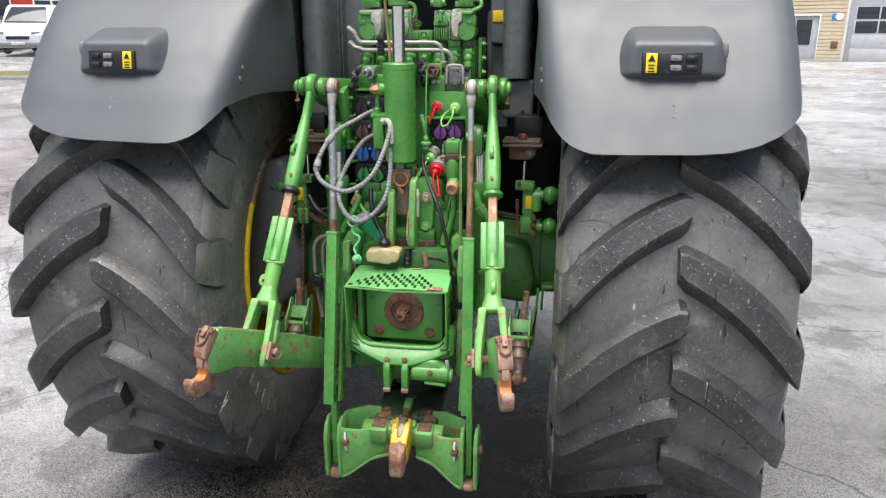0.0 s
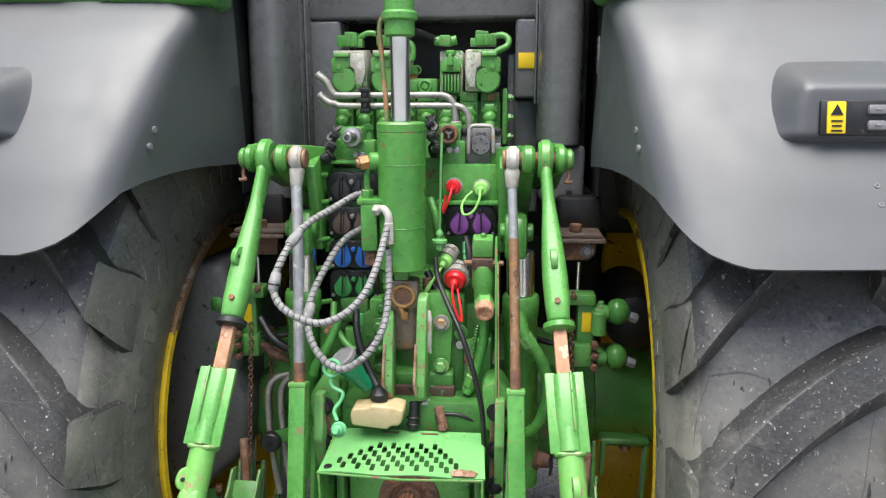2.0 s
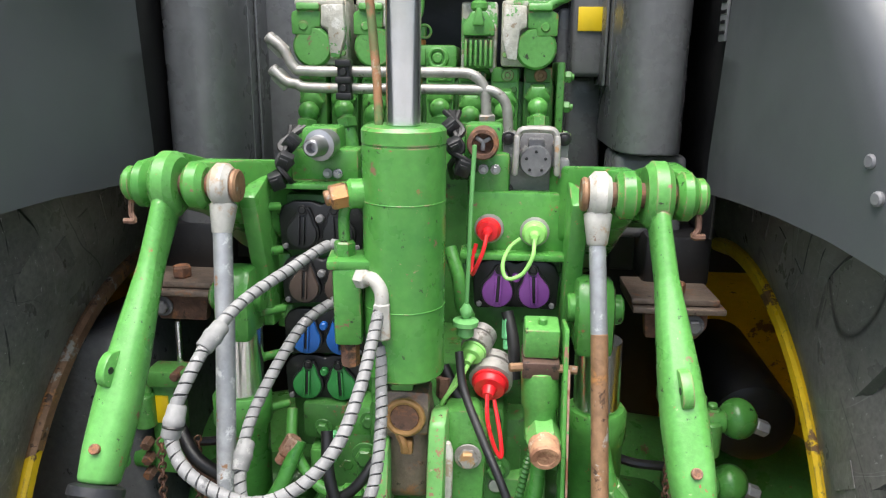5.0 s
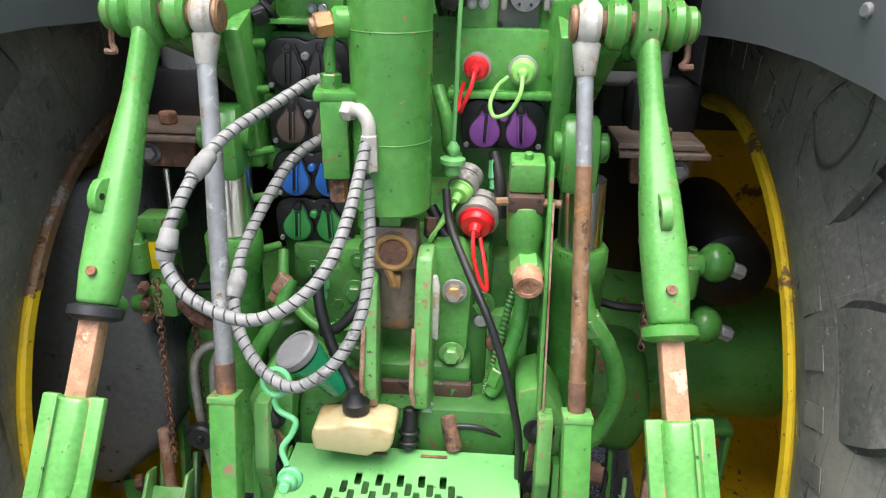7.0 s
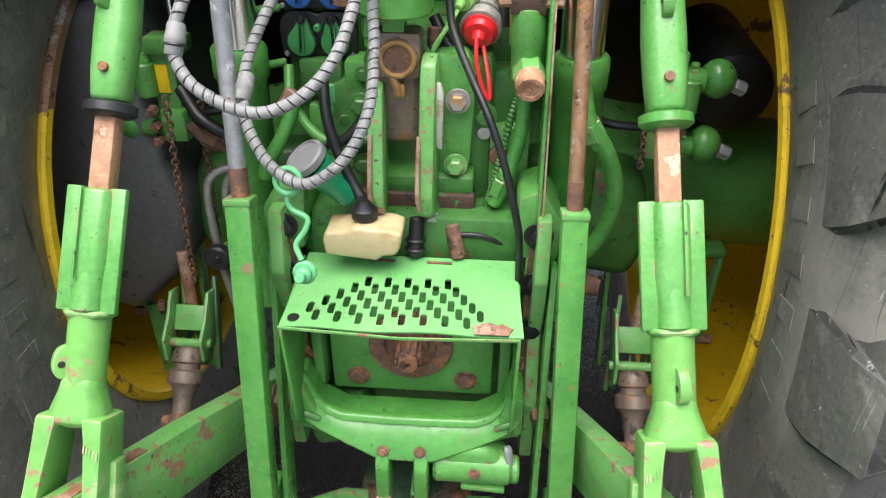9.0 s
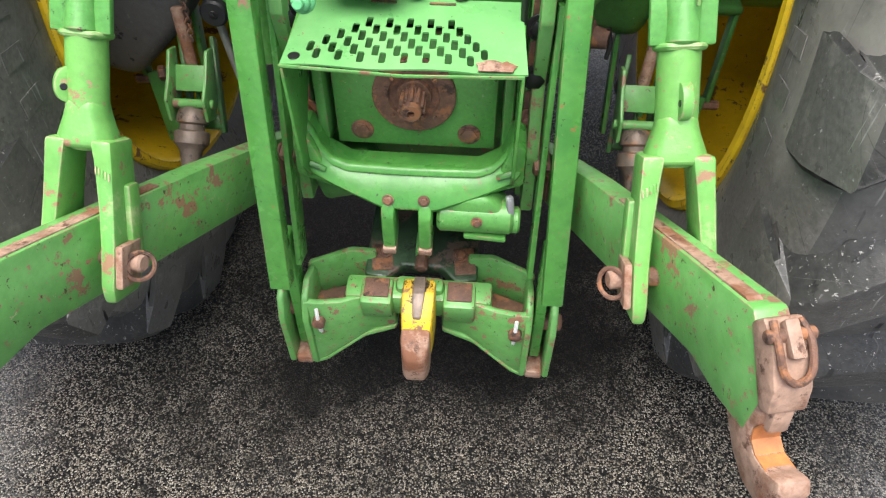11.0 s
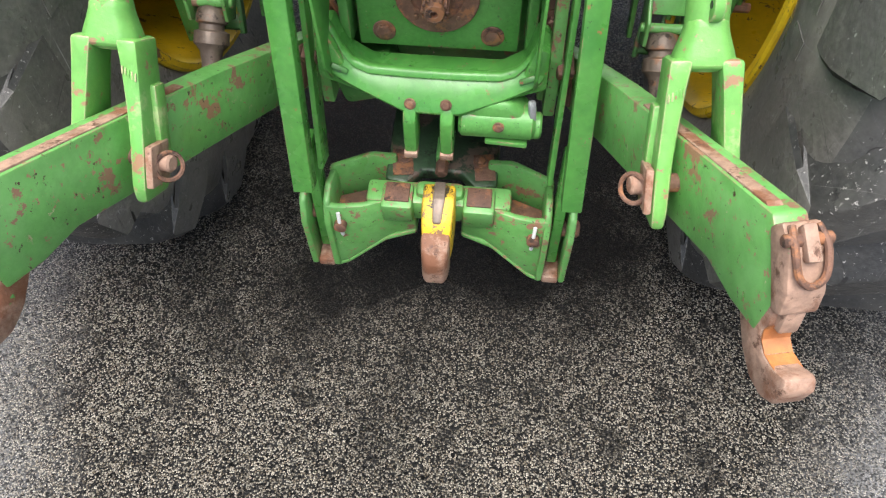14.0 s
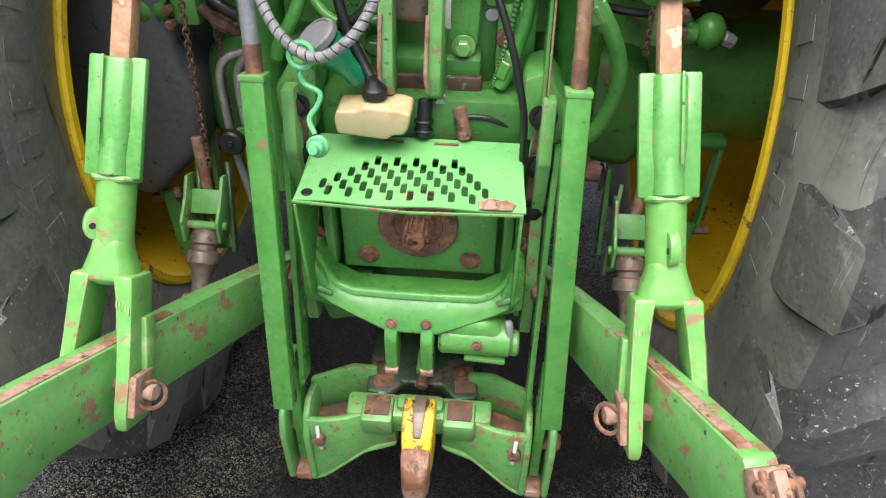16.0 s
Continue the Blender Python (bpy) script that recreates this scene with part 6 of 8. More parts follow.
def coupler_cover(x, z, mat, label, colour):
    """A black backing with two teardrop flaps, each with a grip slot, a hinge spring and a rim."""
    bm = mesh()
    pts = [(x - 0.060, z - 0.030), (x - 0.055, z - 0.037), (x - 0.012, z - 0.034), (x + 0.012, z - 0.034), (x + 0.055, z - 0.037), (x + 0.060, z - 0.030), (x + 0.062, z + 0.016), (x + 0.055, z + 0.030), (x + 0.040, z + 0.037), (x + 0.012, z + 0.037), (x, z + 0.032), (x - 0.012, z + 0.037), (x - 0.040, z + 0.037), (x - 0.055, z + 0.030), (x - 0.062, z + 0.016)]
    prism(bm, pts, 0.014, front(0.198), bev=0.003)
    ob = part("coupler_cover", bm, BLACK, tractor, label)
    for sx in (-1, 1):
        cx, cz = x + sx * 0.0265, z - 0.009
        tip = -sx * 0.0035

        def drop(r, top):
            leaf = [(cx + r * math.cos(v), cz + r * math.sin(v)) for v in np.linspace(radians(142), radians(398), 18)]
            return leaf + [(cx + r * 0.50 + tip, cz + top * 0.72), (cx + r * 0.30 + tip, cz + top), (cx - r * 0.30 + tip, cz + top), (cx - r * 0.50 + tip, cz + top * 0.72)]

        bm = mesh()
        prism(bm, drop(0.0250, 0.039), 0.010, front(0.190), bev=0.002)
        part("flap_rim", bm, BLACK, ob)
        bm = mesh()
        prism(bm, drop(0.0222, 0.035), 0.012, front(0.186), bev=0.0025)
        flap = part("flap", bm, mat, ob, colour)
        bm = mesh()
        span(bm, (cx + tip * 0.6 - 0.0035, 0.1785, cz + 0.026), (cx - 0.0035, 0.1775, cz - 0.015), 0.0026, 0.007, 0.001, up=(0, -1, 0))
        span(bm, (cx + tip * 0.6 + 0.0035, 0.1785, cz + 0.026), (cx + 0.0035, 0.1775, cz - 0.015), 0.0026, 0.007, 0.001, up=(0, -1, 0))
        part("flap_rib", bm, mat, flap)
        bm = mesh()
        span(bm, (cx + tip * 0.6, 0.1792, cz + 0.026), (cx, 0.1787, cz - 0.013), 0.0040, 0.002, 0.0005, up=(0, -1, 0))
        part("grip_slot", bm, BLACK, flap)
        bm = mesh()
        cyl(bm, (cx + tip, 0.188, cz + 0.036), (cx + tip, 0.176, cz + 0.036), 0.0052, 12, 0.001)
        ring(bm, (cx + tip, 0.177, cz + 0.036), (0, -1, 0), 0.0066, 0.0012, 14, 6)
        part("hinge_screw", bm, BLACK, ob)
        bm = mesh()
        cyl(bm, (x + sx * 0.0525, 0.192, z - 0.029), (x + sx * 0.0525, 0.1855, z - 0.029), 0.0042, 10, 0.001)
        part("screw", bm, SOCKET, ob)
    bm = mesh()
    cyl(bm, (x, 0.192, z + 0.013), (x, 0.180, z + 0.013), 0.0062, 14, 0.002)
    part("pull_knob", bm, SOCKET if mat in (DARK, BROWN) else mat, ob)
    return ob


FLAPGREEN = material("dark green plastic cap", (0.035, 0.26, 0.06), 0.4, grain=(60, 0.12), stains=((0.02, 0.16, 0.035), 22, 0.5, 0.7, 0.6))
coupler_cover(-0.157, 1.525, DARK, "black double coupler cover on the valve block", "black flap")
coupler_cover(-0.157, 1.443, BROWN, "black coupler cover with two brown flaps", "brown flap")
coupler_cover(-0.157, 1.362, BLUE, "black coupler cover with two blue flaps", "bright blue flap")
coupler_cover(-0.158, 1.288, FLAPGREEN, "black coupler cover with two green flaps", "green flap")
coupler_cover(0.126, 1.447, PURPLE, "black coupler cover with two purple flaps", "purple flap")


def dust_cap(c, way, mat, strap, label, r=0.0175):
    c, way = Vector(c), Vector(way).normalized()
    bm = mesh()
    lathe(bm, c - way * 0.035, c, [(0, r * 0.9), (0, r * 1.22), (0.012, r * 1.22), (0.013, r * 1.08), (0.018, r * 1.08), (0.019, r * 1.22), (0.034, r * 1.20), (0.036, r * 0.9)], 28)
    base = part("coupling", bm, PIPE, tractor, label)
    bm = mesh()
    lathe(bm, c, c + way, [(0, r * 0.95), (0.001, r * 1.02), (0.004, r * 1.02), (0.005, r * 0.92), (0.012, r * 0.90), (0.015, r * 0.80), (0.0155, r * 0.42), (0.020, r * 0.36), (0.028, r * 0.30), (0.029, 0)], 28)
    part("dust_cap", bm, mat, base)
    bm = mesh()
    tube(bm, strap, 0.0030, 8, 6)
    part("cap_strap", bm, mat, base)
    return base


dust_cap((0.085, 0.195, 1.528), (-0.1, -1, -0.05), RED, [(0.083, 0.165, 1.526), (0.078, 0.150, 1.505), (0.068, 0.150, 1.480), (0.064, 0.165, 1.470), (0.063, 0.175, 1.485), (0.068, 0.18, 1.51)], "quick coupling with red dust cap")
dust_cap((0.150, 0.195, 1.525), (-0.05, -1, -0.05), LIME, [(0.149, 0.163, 1.523), (0.146, 0.150, 1.500), (0.132, 0.150, 1.475), (0.112, 0.155, 1.468), (0.106, 0.165, 1.485), (0.115, 0.180, 1.505), (0.130, 0.185, 1.518)], "quick coupling with light green dust cap")
dust_cap((0.070, 0.150, 1.362), (-0.35, -1, -0.45), LIME, [(0.062, 0.125, 1.348), (0.050, 0.110, 1.33), (0.032, 0.110, 1.305), (0.026, 0.115, 1.29), (0.034, 0.13, 1.30), (0.052, 0.145, 1.335)], "angled coupling with light green dust cap", 0.018)
dust_cap((0.094, 0.140, 1.318), (-0.12, -1, -0.40), RED, [(0.090, 0.105, 1.315), (0.092, 0.085, 1.285), (0.102, 0.08, 1.25), (0.112, 0.08, 1.235), (0.110, 0.09, 1.26), (0.100, 0.12, 1.30)], "large red capped coupling", 0.026)
bm = mesh()
tube(bm, [(0.065, 0.12, 1.655), (0.062, 0.12, 1.58), (0.060, 0.125, 1.50), (0.058, 0.13, 1.435)], 0.003, 8, 6)
lathe(bm, (0.058, 0.13, 1.437), (0.057, 0.13, 1.39), [(0, 0.004), (0.008, 0.009), (0.014, 0.009), (0.02, 0.005), (0.024, 0.018), (0.030, 0.018), (0.034, 0.012), (0.045, 0.012), (0.05, 0.006)], 16)
thing("hanging_cap", bm, GREEN_PALE, "green cap hanging on a long strap", "cap", "")

# coupling nozzles above the blocks
for x, z, mat, rr in ((-0.162, 1.644, STEEL, 0.021), (0.074, 1.652, RUST, 0.022)):
    bm = mesh()
    if x < 0:
        lathe(bm, (x + 0.012, 0.215, z), (x - 0.01, 0.0, z - 0.004), [(0, 0.02), (0.02, 0.022), (0.034, 0.022), (0.036, 0.015), (0.062, 0.013), (0.066, 0.010), (0.066, 0.007), (0.05, 0.006), (0.05, 0)], 20)
    else:
        lathe(bm, (x, 0.245, z), (x, 0.045, z - 0.004), [(0, 0.02), (0.03, 0.021), (0.07, 0.022), (0.074, 0.020), (0.074, 0.015), (0.055, 0.014), (0.055, 0)], 24)
    noz = part("coupling_nozzle", bm, mat, tractor, "weathered steel hydraulic nozzle")
    if x > 0:
        bm = mesh()
        for k in range(3):
            a = k * 2.1 + 0.5
            span(bm, (x, 0.188, z), (x + 0.012 * math.cos(a), 0.188, z + 0.012 * math.sin(a)), 0.003, 0.006, 0.001)
        part("spider", bm, STEEL, noz)
    bm = mesh()
    box(bm, (x, 0.245, z - 0.008), (0.055, 0.06, 0.06), bev=0.008)
    part("nozzle_block", bm, GREEN, noz)

# trailer socket with guard frame
bm = mesh()
box(bm, (0.143, 0.205, 1.615), (0.082, 0.012, 0.080), (2, 0, 0), 0.003)
socket = thing("trailer_socket", bm, SOCKET, "grey cast seven-pin trailer socket with guard bow", "socket", "")
bm = mesh()
lathe(bm, (0.143, 0.20, 1.621), (0.143, 0.0, 1.619), [(0, 0.0205), (0.014, 0.0205), (0.0175, 0.0190), (0.0180, 0.0)], 32)
box(bm, (0.143, 0.194, 1.642), (0.020, 0.018, 0.014), bev=0.003)
part("socket_lid", bm, SOCKET, socket)
bm = mesh()
for x0, x1 in ((0.1185, 0.117), (0.1675, 0.169)):
    span(bm, (x0, 0.176, 1.654), (x1, 0.178, 1.604), 0.0078, 0.012, 0.003, up=(0, -1, 0))
tube(bm, [(0.1185, 0.177, 1.650), (0.122, 0.177, 1.658), (0.130, 0.177, 1.661), (0.156, 0.177, 1.661), (0.164, 0.177, 1.658), (0.1675, 0.177, 1.650)], 0.0044, 8, 6)
for x in (0.1185, 0.1675):
    cyl(bm, (x, 0.200, 1.642), (x, 0.176, 1.642), 0.0042, 10, 0.001)
part("guard_bow", bm, PIPE, socket, "pale scuffed guard bow")
bm = mesh()
box(bm, (0.1775, 0.190, 1.612), (0.0145, 0.022, 0.026), bev=0.004)
box(bm, (0.1765, 0.191, 1.590), (0.0080, 0.012, 0.030), bev=0.002)
part("latch_tab", bm, SOCKET, socket)
for k in range(5):
    a = 2 * math.pi * k / 5 + math.pi / 2
    bm = mesh()
    cyl(bm, (0.143 + 0.0125 * math.cos(a), 0.1830, 1.6205 + 0.0125 * math.sin(a)), (0.143 + 0.0125 * math.cos(a), 0.1812, 1.6205 + 0.0125 * math.sin(a)), 0.0020, 8, 0.0004)
    part("screw", bm, BLACK, socket)
bolts([(0.108, 0.198, 1.648), (0.178, 0.198, 1.648), (0.108, 0.198, 1.582), (0.178, 0.198, 1.582)], (0, -1, 0), socket, 0.006, BLACK, 0.004)
for ob in [socket, *socket.children_recursive]:
    ob.data.transform(Matrix.Translation((0.148, 0.212, 1.618)) @ Matrix.Scale(1.12, 4) @ Matrix.Translation((-0.143, -0.190, -1.615)))

# upright valve cartridge with rusty plug, thin plate beside it
bm = mesh()
box(bm, (0.159, 0.092, 1.408), (0.046, 0.044, 0.042), (8, 0, 0), 0.004)
cyl(bm, (0.160, 0.088, 1.425), (0.160, 0.086, 1.437), 0.006, 10, 0.001)
lathe(bm, (0.160, 0.088, 1.366), (0.163, 0.076, 1.262), [(0, 0.020), (0.004, 0.0255), (0.050, 0.0255), (0.054, 0.0225), (0.098, 0.0215), (0.104, 0.016)], 28)
cart = part("relief_valve", bm, GREEN_CAST, tractor, "green relief valve with brass-coloured plug")
bm = mesh()
box(bm, (0.159, 0.090, 1.374), (0.048, 0.052, 0.024), (8, 0, 0), 0.002)
part("worn_collar", bm, BROWNPRIMER, cart, "bare brown collar")
bm = mesh()
cyl(bm, (0.1645, 0.074, 1.287), (0.1660, 0.040, 1.279), 0.0225, 6, 0.003)
part("plug_hexagon", bm, GREEN_WORN, cart)
bm = mesh()
lathe(bm, (0.1655, 0.044, 1.280), (0.1670, 0.010, 1.272), [(0, 0.016), (0.001, 0.0200), (0.010, 0.0205), (0.012, 0.0190), (0.016, 0.0200), (0.026, 0.0200), (0.029, 0.0175), (0.029, 0.0120), (0.0275, 0.0110), (0.0275, 0.0)], 28)
part("plug", bm, BARE, cart, "brass-brown plug")
for x0, x1 in ((0.132, 0.118), (0.182, 0.206)):
    bm = mesh()
    cyl(bm, (x0 + 0.004 * (1 if x0 < 0.15 else -1), 0.070, 1.374), (x1, 0.066, 1.374), 0.0060, 8, 0.001)
    part("set_screw", bm, RODRUST, cart)
bm = mesh()
span(bm, (0.189, 0.085, 1.430), (0.196, 0.03, 0.92), 0.006, 0.055, 0.002, up=(0, -1, 0))
tp = part("thin_plate", bm, GREEN, tractor, "thin upright green plate with bare edge")
bm = mesh()
span(bm, (0.1935, 0.052, 1.38), (0.203, -0.002, 0.92), 0.003, 0.003, 0.001, up=(0, -1, 0))
part("bare_edge", bm, PINK, tp)

# small blocks, pipes and fittings between valve body and bracket
r_ = random.Random(4)
clutter = [((-0.155, 0.195, 1.225), (0.07, 0.05, 0.06)), ((-0.09, 0.185, 1.235), (0.05, 0.06, 0.05)), ((0.12, 0.20, 1.20), (0.11, 0.08, 0.10)), ((-0.13, 0.19, 1.16), (0.10, 0.06, 0.05)), ((0.135, 0.18, 1.09), (0.09, 0.10, 0.16)),
           ((-0.11, 0.16, 1.06), (0.13, 0.08, 0.07)), ((0.145, 0.10, 1.00), (0.09, 0.06, 0.05)), ((0.03, 0.09, 1.03), (0.02, 0.05, 0.06)), ((-0.075, 0.15, 1.15), (0.05, 0.05, 0.10))]
for c, s in clutter:
    bm = mesh()
    box(bm, c, s, (0, 0, r_.uniform(-4, 4)), 0.007)
    blk = part("manifold_block", bm, GREEN_DARK if r_.random() < 0.6 else GREEN_CAST, tractor)
    hexb = mesh()
    hexbolt(hexb, (c[0] + r_.uniform(-0.2, 0.2) * s[0], c[1] - s[1] / 2, c[2] + r_.uniform(-0.2, 0.2) * s[2]), (0, -1, 0), 0.010, 0.008)
    part("bolt", hexb, GREEN_DARK if r_.random() < 0.5 else STEEL, blk)
bm = mesh()
ring(bm, (0.112, 0.115, 1.012), (0, -1, 0), 0.020, 0.005, 24, 8)
cyl(bm, (0.112, 0.13, 1.012), (0.112, 0.106, 1.012), 0.0185, 6, 0.003)
part("hex_plug", bm, GREEN, tractor, "green hexagonal drain plug")
for x, z, rr in ((0.106, 1.165, 0.013), (0.131, 1.125, 0.016)):
    bm = mesh()
    cyl(bm, (x, 0.14, z), (x, 0.118, z), rr, 20, 0.003)
    part("core_plug", bm, RUST if z < 1.14 else STEEL, tractor)
pipes = [
    ([(-0.205, 0.17, 1.245), (-0.198, 0.14, 1.205), (-0.17, 0.12, 1.165), (-0.135, 0.11, 1.145), (-0.10, 0.115, 1.15)], 0.0085, GREEN),
    ([(-0.185, 0.13, 1.215), (-0.205, 0.10, 1.16), (-0.232, 0.09, 1.115), (-0.24, 0.09, 1.09)], 0.011, GREEN),
    ([(-0.06, 0.10, 1.22), (-0.08, 0.08, 1.19), (-0.105, 0.075, 1.165), (-0.13, 0.08, 1.155)], 0.008, BLACK),
    ([(-0.135, 0.10, 1.25), (-0.128, 0.075, 1.20), (-0.112, 0.06, 1.15), (-0.09, 0.045, 1.11), (-0.072, 0.03, 1.085)], 0.0085, BLACK),
    ([(0.050, 0.11, 1.375), (0.058, 0.09, 1.33), (0.085, 0.05, 1.28), (0.117, 0.01, 1.225), (0.140, -0.01, 1.165), (0.155, -0.02, 1.11), (0.165, -0.02, 1.06), (0.168, -0.01, 1.0), (0.170, 0.0, 0.95), (0.170, 0.005, 0.90)], 0.0058, BLACK),
    ([(0.17, 0.12, 1.26), (0.150, 0.10, 1.22), (0.135, 0.10, 1.14), (0.120, 0.10, 1.07), (0.108, 0.09, 1.035), (0.08, 0.08, 1.02), (0.04, 0.07, 1.02)], 0.006, GREEN_DARK),
    ([(0.165, 0.10, 1.24), (0.16, 0.09, 1.17), (0.135, 0.085, 1.08), (0.125, 0.085, 1.06)], 0.011, GREEN),
    ([(0.243, 0.08, 1.26), (0.255, 0.06, 1.215), (0.285, 0.06, 1.17), (0.308, 0.07, 1.11), (0.310, 0.08, 1.05), (0.290, 0.09, 0.985), (0.262, 0.10, 0.955)], 0.0135, GREEN),
    ([(0.055, 0.055, 1.005), (0.075, 0.05, 1.02), (0.11, 0.05, 1.02), (0.145, 0.055, 1.005), (0.16, 0.06, 1.00)], 0.005, BLACK),
    ([(0.03, 0.19, 1.50), (0.045, 0.17, 1.46), (0.05, 0.17, 1.42), (0.06, 0.18, 1.40)], 0.010, GREEN),
    ([(0.025, 0.16, 1.33), (0.05, 0.14, 1.29), (0.08, 0.13, 1.265), (0.11, 0.13, 1.27)], 0.009, BLACK),
    ([(0.115, 0.18, 1.41), (0.125, 0.16, 1.37), (0.128, 0.15, 1.32)], 0.009, BLACK),
]
for pts, rr, mat in pipes:
    bm = mesh()
    if rr == 0.006:
        tube(bm, curve(pts, 22), rr, 10, 0, radii=lambda k, n: 0.0068 if k % 2 else 0.0050)
    else:
        tube(bm, pts, rr, 10, 8)
    part("hose" if mat is BLACK else "pipe", bm, mat, tractor)
for c, w, rr, mat in (((-0.19, 0.13, 1.22), (-0.6, -0.3, -1), 0.013, PINK), ((-0.115, 0.11, 1.147), (1, 0, 0.1), 0.012, GREEN), ((0.255, 0.062, 1.212), (0.5, 0, -0.8), 0.018, GREEN_WORN), ((0.13, 0.087, 1.075), (0.3, 0, 1), 0.015, GREEN),
                      ((-0.062, 0.10, 1.345), (0, 0, -1), 0.011, GREEN), ((0.028, 0.15, 1.318), (0, -0.2, -1), 0.012, RUST), ((-0.135, 0.13, 1.232), (0, -0.2, -1), 0.010, CAPGREEN), ((0.117, 0.175, 1.402), (0, -0.3, -1), 0.009, CAPGREEN)):
    bm = mesh()
    c, w = Vector(c), Vector(w).normalized()
    cyl(bm, c, c + w * 0.030, rr, 6, 0.002)
    cyl(bm, c + w * 0.030, c + w * 0.045, rr * 0.75, 12, 0.002)
    part("pipe_fitting", bm, mat, tractor)
for z in (1.245, 1.33, 1.40, 1.49, 1.555):
    bm = mesh()
    cyl(bm, (-0.215, 0.19, z), (-0.245, 0.165, z), 0.0065, 10, 0.002)
    ball(bm, (-0.246, 0.164, z), 0.008, n=10)
    part("bleed_nipple", bm, GREEN, stack)
for ox, oz, sx in ((-0.207, 1.615, 1), (0.040, 1.640, -1)):
    bm = mesh()
    for k in range(4):
        w = 0.007 * (k - 1.5)
        tube(bm, [(ox + w, 0.235, oz - 0.045), (ox + w * 1.6 - sx * 0.006, 0.190 - 0.004 * k, oz - 0.020), (ox - w + sx * 0.004, 0.180, oz + 0.004), (ox + w * 0.6, 0.192, oz + 0.026), (ox + sx * 0.012 - w, 0.225, oz + 0.050)], 0.0042, 7, 5)
    loom = part("cable_loom", bm, BLACK, tractor, "bundle of black cables with connectors")
    for dx, dy, dz, turn in ((0.004, 0.182, 0.006, 25), (-0.008, 0.178, -0.022, -20), (0.010, 0.196, 0.030, 40)):
        bm = mesh()
        box(bm, (ox + dx * sx, dy, oz + dz), (0.020, 0.018, 0.024), (20, turn * sx, 15), 0.003)
        box(bm, (ox + dx * sx, dy - 0.010, oz + dz), (0.012, 0.004, 0.008), (20, turn * sx, 15), 0.001)
        part("cable_connector", bm, DARK, loom)

# upper stack: sections, ports, solenoid heads
for k in range(8):
    x = -0.2385 + 0.0569 * k
    bm = mesh()
    box(bm, (x, 0.58, 1.676), (0.0500, 0.20, 0.152), bev=0.005)
    box(bm, (x, 0.482, 1.738), (0.044, 0.010, 0.024), bev=0.003)
    sec_ = part("valve_section", bm, GREEN_DARK if k % 2 else GREEN_CAST, tractor)
    bm = mesh()
    dz = (0.0, 0.004, -0.004, 0.0, 0.008, -0.004, 0.004, 0.012)[k]
    lean = (-0.006, 0.022, 0.008, 0.0, 0.012, -0.012, 0.004, 0.002)[k]
    lathe(bm, (x, 0.484, 1.694 + dz), (x, 0.462, 1.686 + dz), [(0, 0.015), (0, 0.0225), (0.016, 0.0225), (0.020, 0.0185), (0.024, 0.012)], 6)
    ball(bm, (x + lean * 0.2, 0.452, 1.672 + dz), 0.0185, n=14)
    tube(bm, [(x + lean * 0.2, 0.452, 1.674 + dz), (x + lean * 0.6, 0.442, 1.644 + dz), (x + lean, 0.436, 1.612), (x + lean, 0.436, 1.580)], 0.0125, 12, 6)
    lathe(bm, (x + lean * 0.4, 0.446, 1.660 + dz), (x + lean * 0.7, 0.440, 1.628 + dz), [(0, 0.0135), (0.003, 0.0185), (0.018, 0.0185), (0.021, 0.0135)], 6)
    part("port_elbow", bm, GREEN_CAST, sec_)
    bm = mesh()
    cyl(bm, (x + 0.004, 0.480, 1.738), (x + 0.004, 0.474, 1.738), 0.0115, 14, 0.002)
    cyl(bm, (x + 0.004, 0.475, 1.738), (x + 0.004, 0.472, 1.738), 0.0055, 6, 0.001)
    part("port_plug", bm, RODRUST if k in (7, 3) else GREEN_WORN, sec_)
    bm = mesh()
    hexbolt(bm, (x - 0.015, 0.480, 1.646), (0, -1, 0), 0.0055, 0.006, False)
    hexbolt(bm, (x + 0.016, 0.480, 1.714), (0, -1, 0), 0.0055, 0.006, False)
    part("cap_screw", bm, GREEN_DARK, sec_)
bm = mesh()
box(bm, (-0.030, 0.545, 1.765), (0.096, 0.11, 0.046), bev=0.007)
box(bm, (-0.052, 0.490, 1.768), (0.030, 0.012, 0.030), bev=0.003)
ring(bm, (-0.016, 0.489, 1.766), (0, 1, 0), 0.0155, 0.0045, 20, 8)
cyl(bm, (-0.016, 0.490, 1.766), (-0.016, 0.484, 1.766), 0.009, 16, 0.002)
cover_ = part("valve_cover", bm, GREEN_CAST, tractor)
bm = mesh()
cyl(bm, (-0.052, 0.52, 1.786), (-0.052, 0.52, 1.798), 0.012, 14, 0.002)
part("cap_base", bm, ORANGE, cover_)
bm = mesh()
box(bm, (-0.052, 0.52, 1.810), (0.026, 0.026, 0.024), bev=0.005)
ring(bm, (-0.041, 0.508, 1.811), (0, 1, 0), 0.011, 0.0025, 16, 6)
part("sensor_cap", bm, GREEN_CAST, cover_)
bm = mesh()
box(bm, (0.200, 0.56, 1.686), (0.014, 0.14, 0.150), bev=0.004)
plate_ = part("end_plate", bm, GREEN_CAST, tractor)
for k in range(3):
    bm = mesh()
    cyl(bm, (0.207, 0.505, 1.632 + 0.052 * k), (0.219, 0.505, 1.632 + 0.052 * k), 0.011, 6, 0.002)
    cyl(bm, (0.216, 0.505, 1.632 + 0.052 * k), (0.224, 0.505, 1.632 + 0.052 * k), 0.006, 10, 0.001)
    part("tie_rod_nut", bm, GREEN_WORN, plate_)


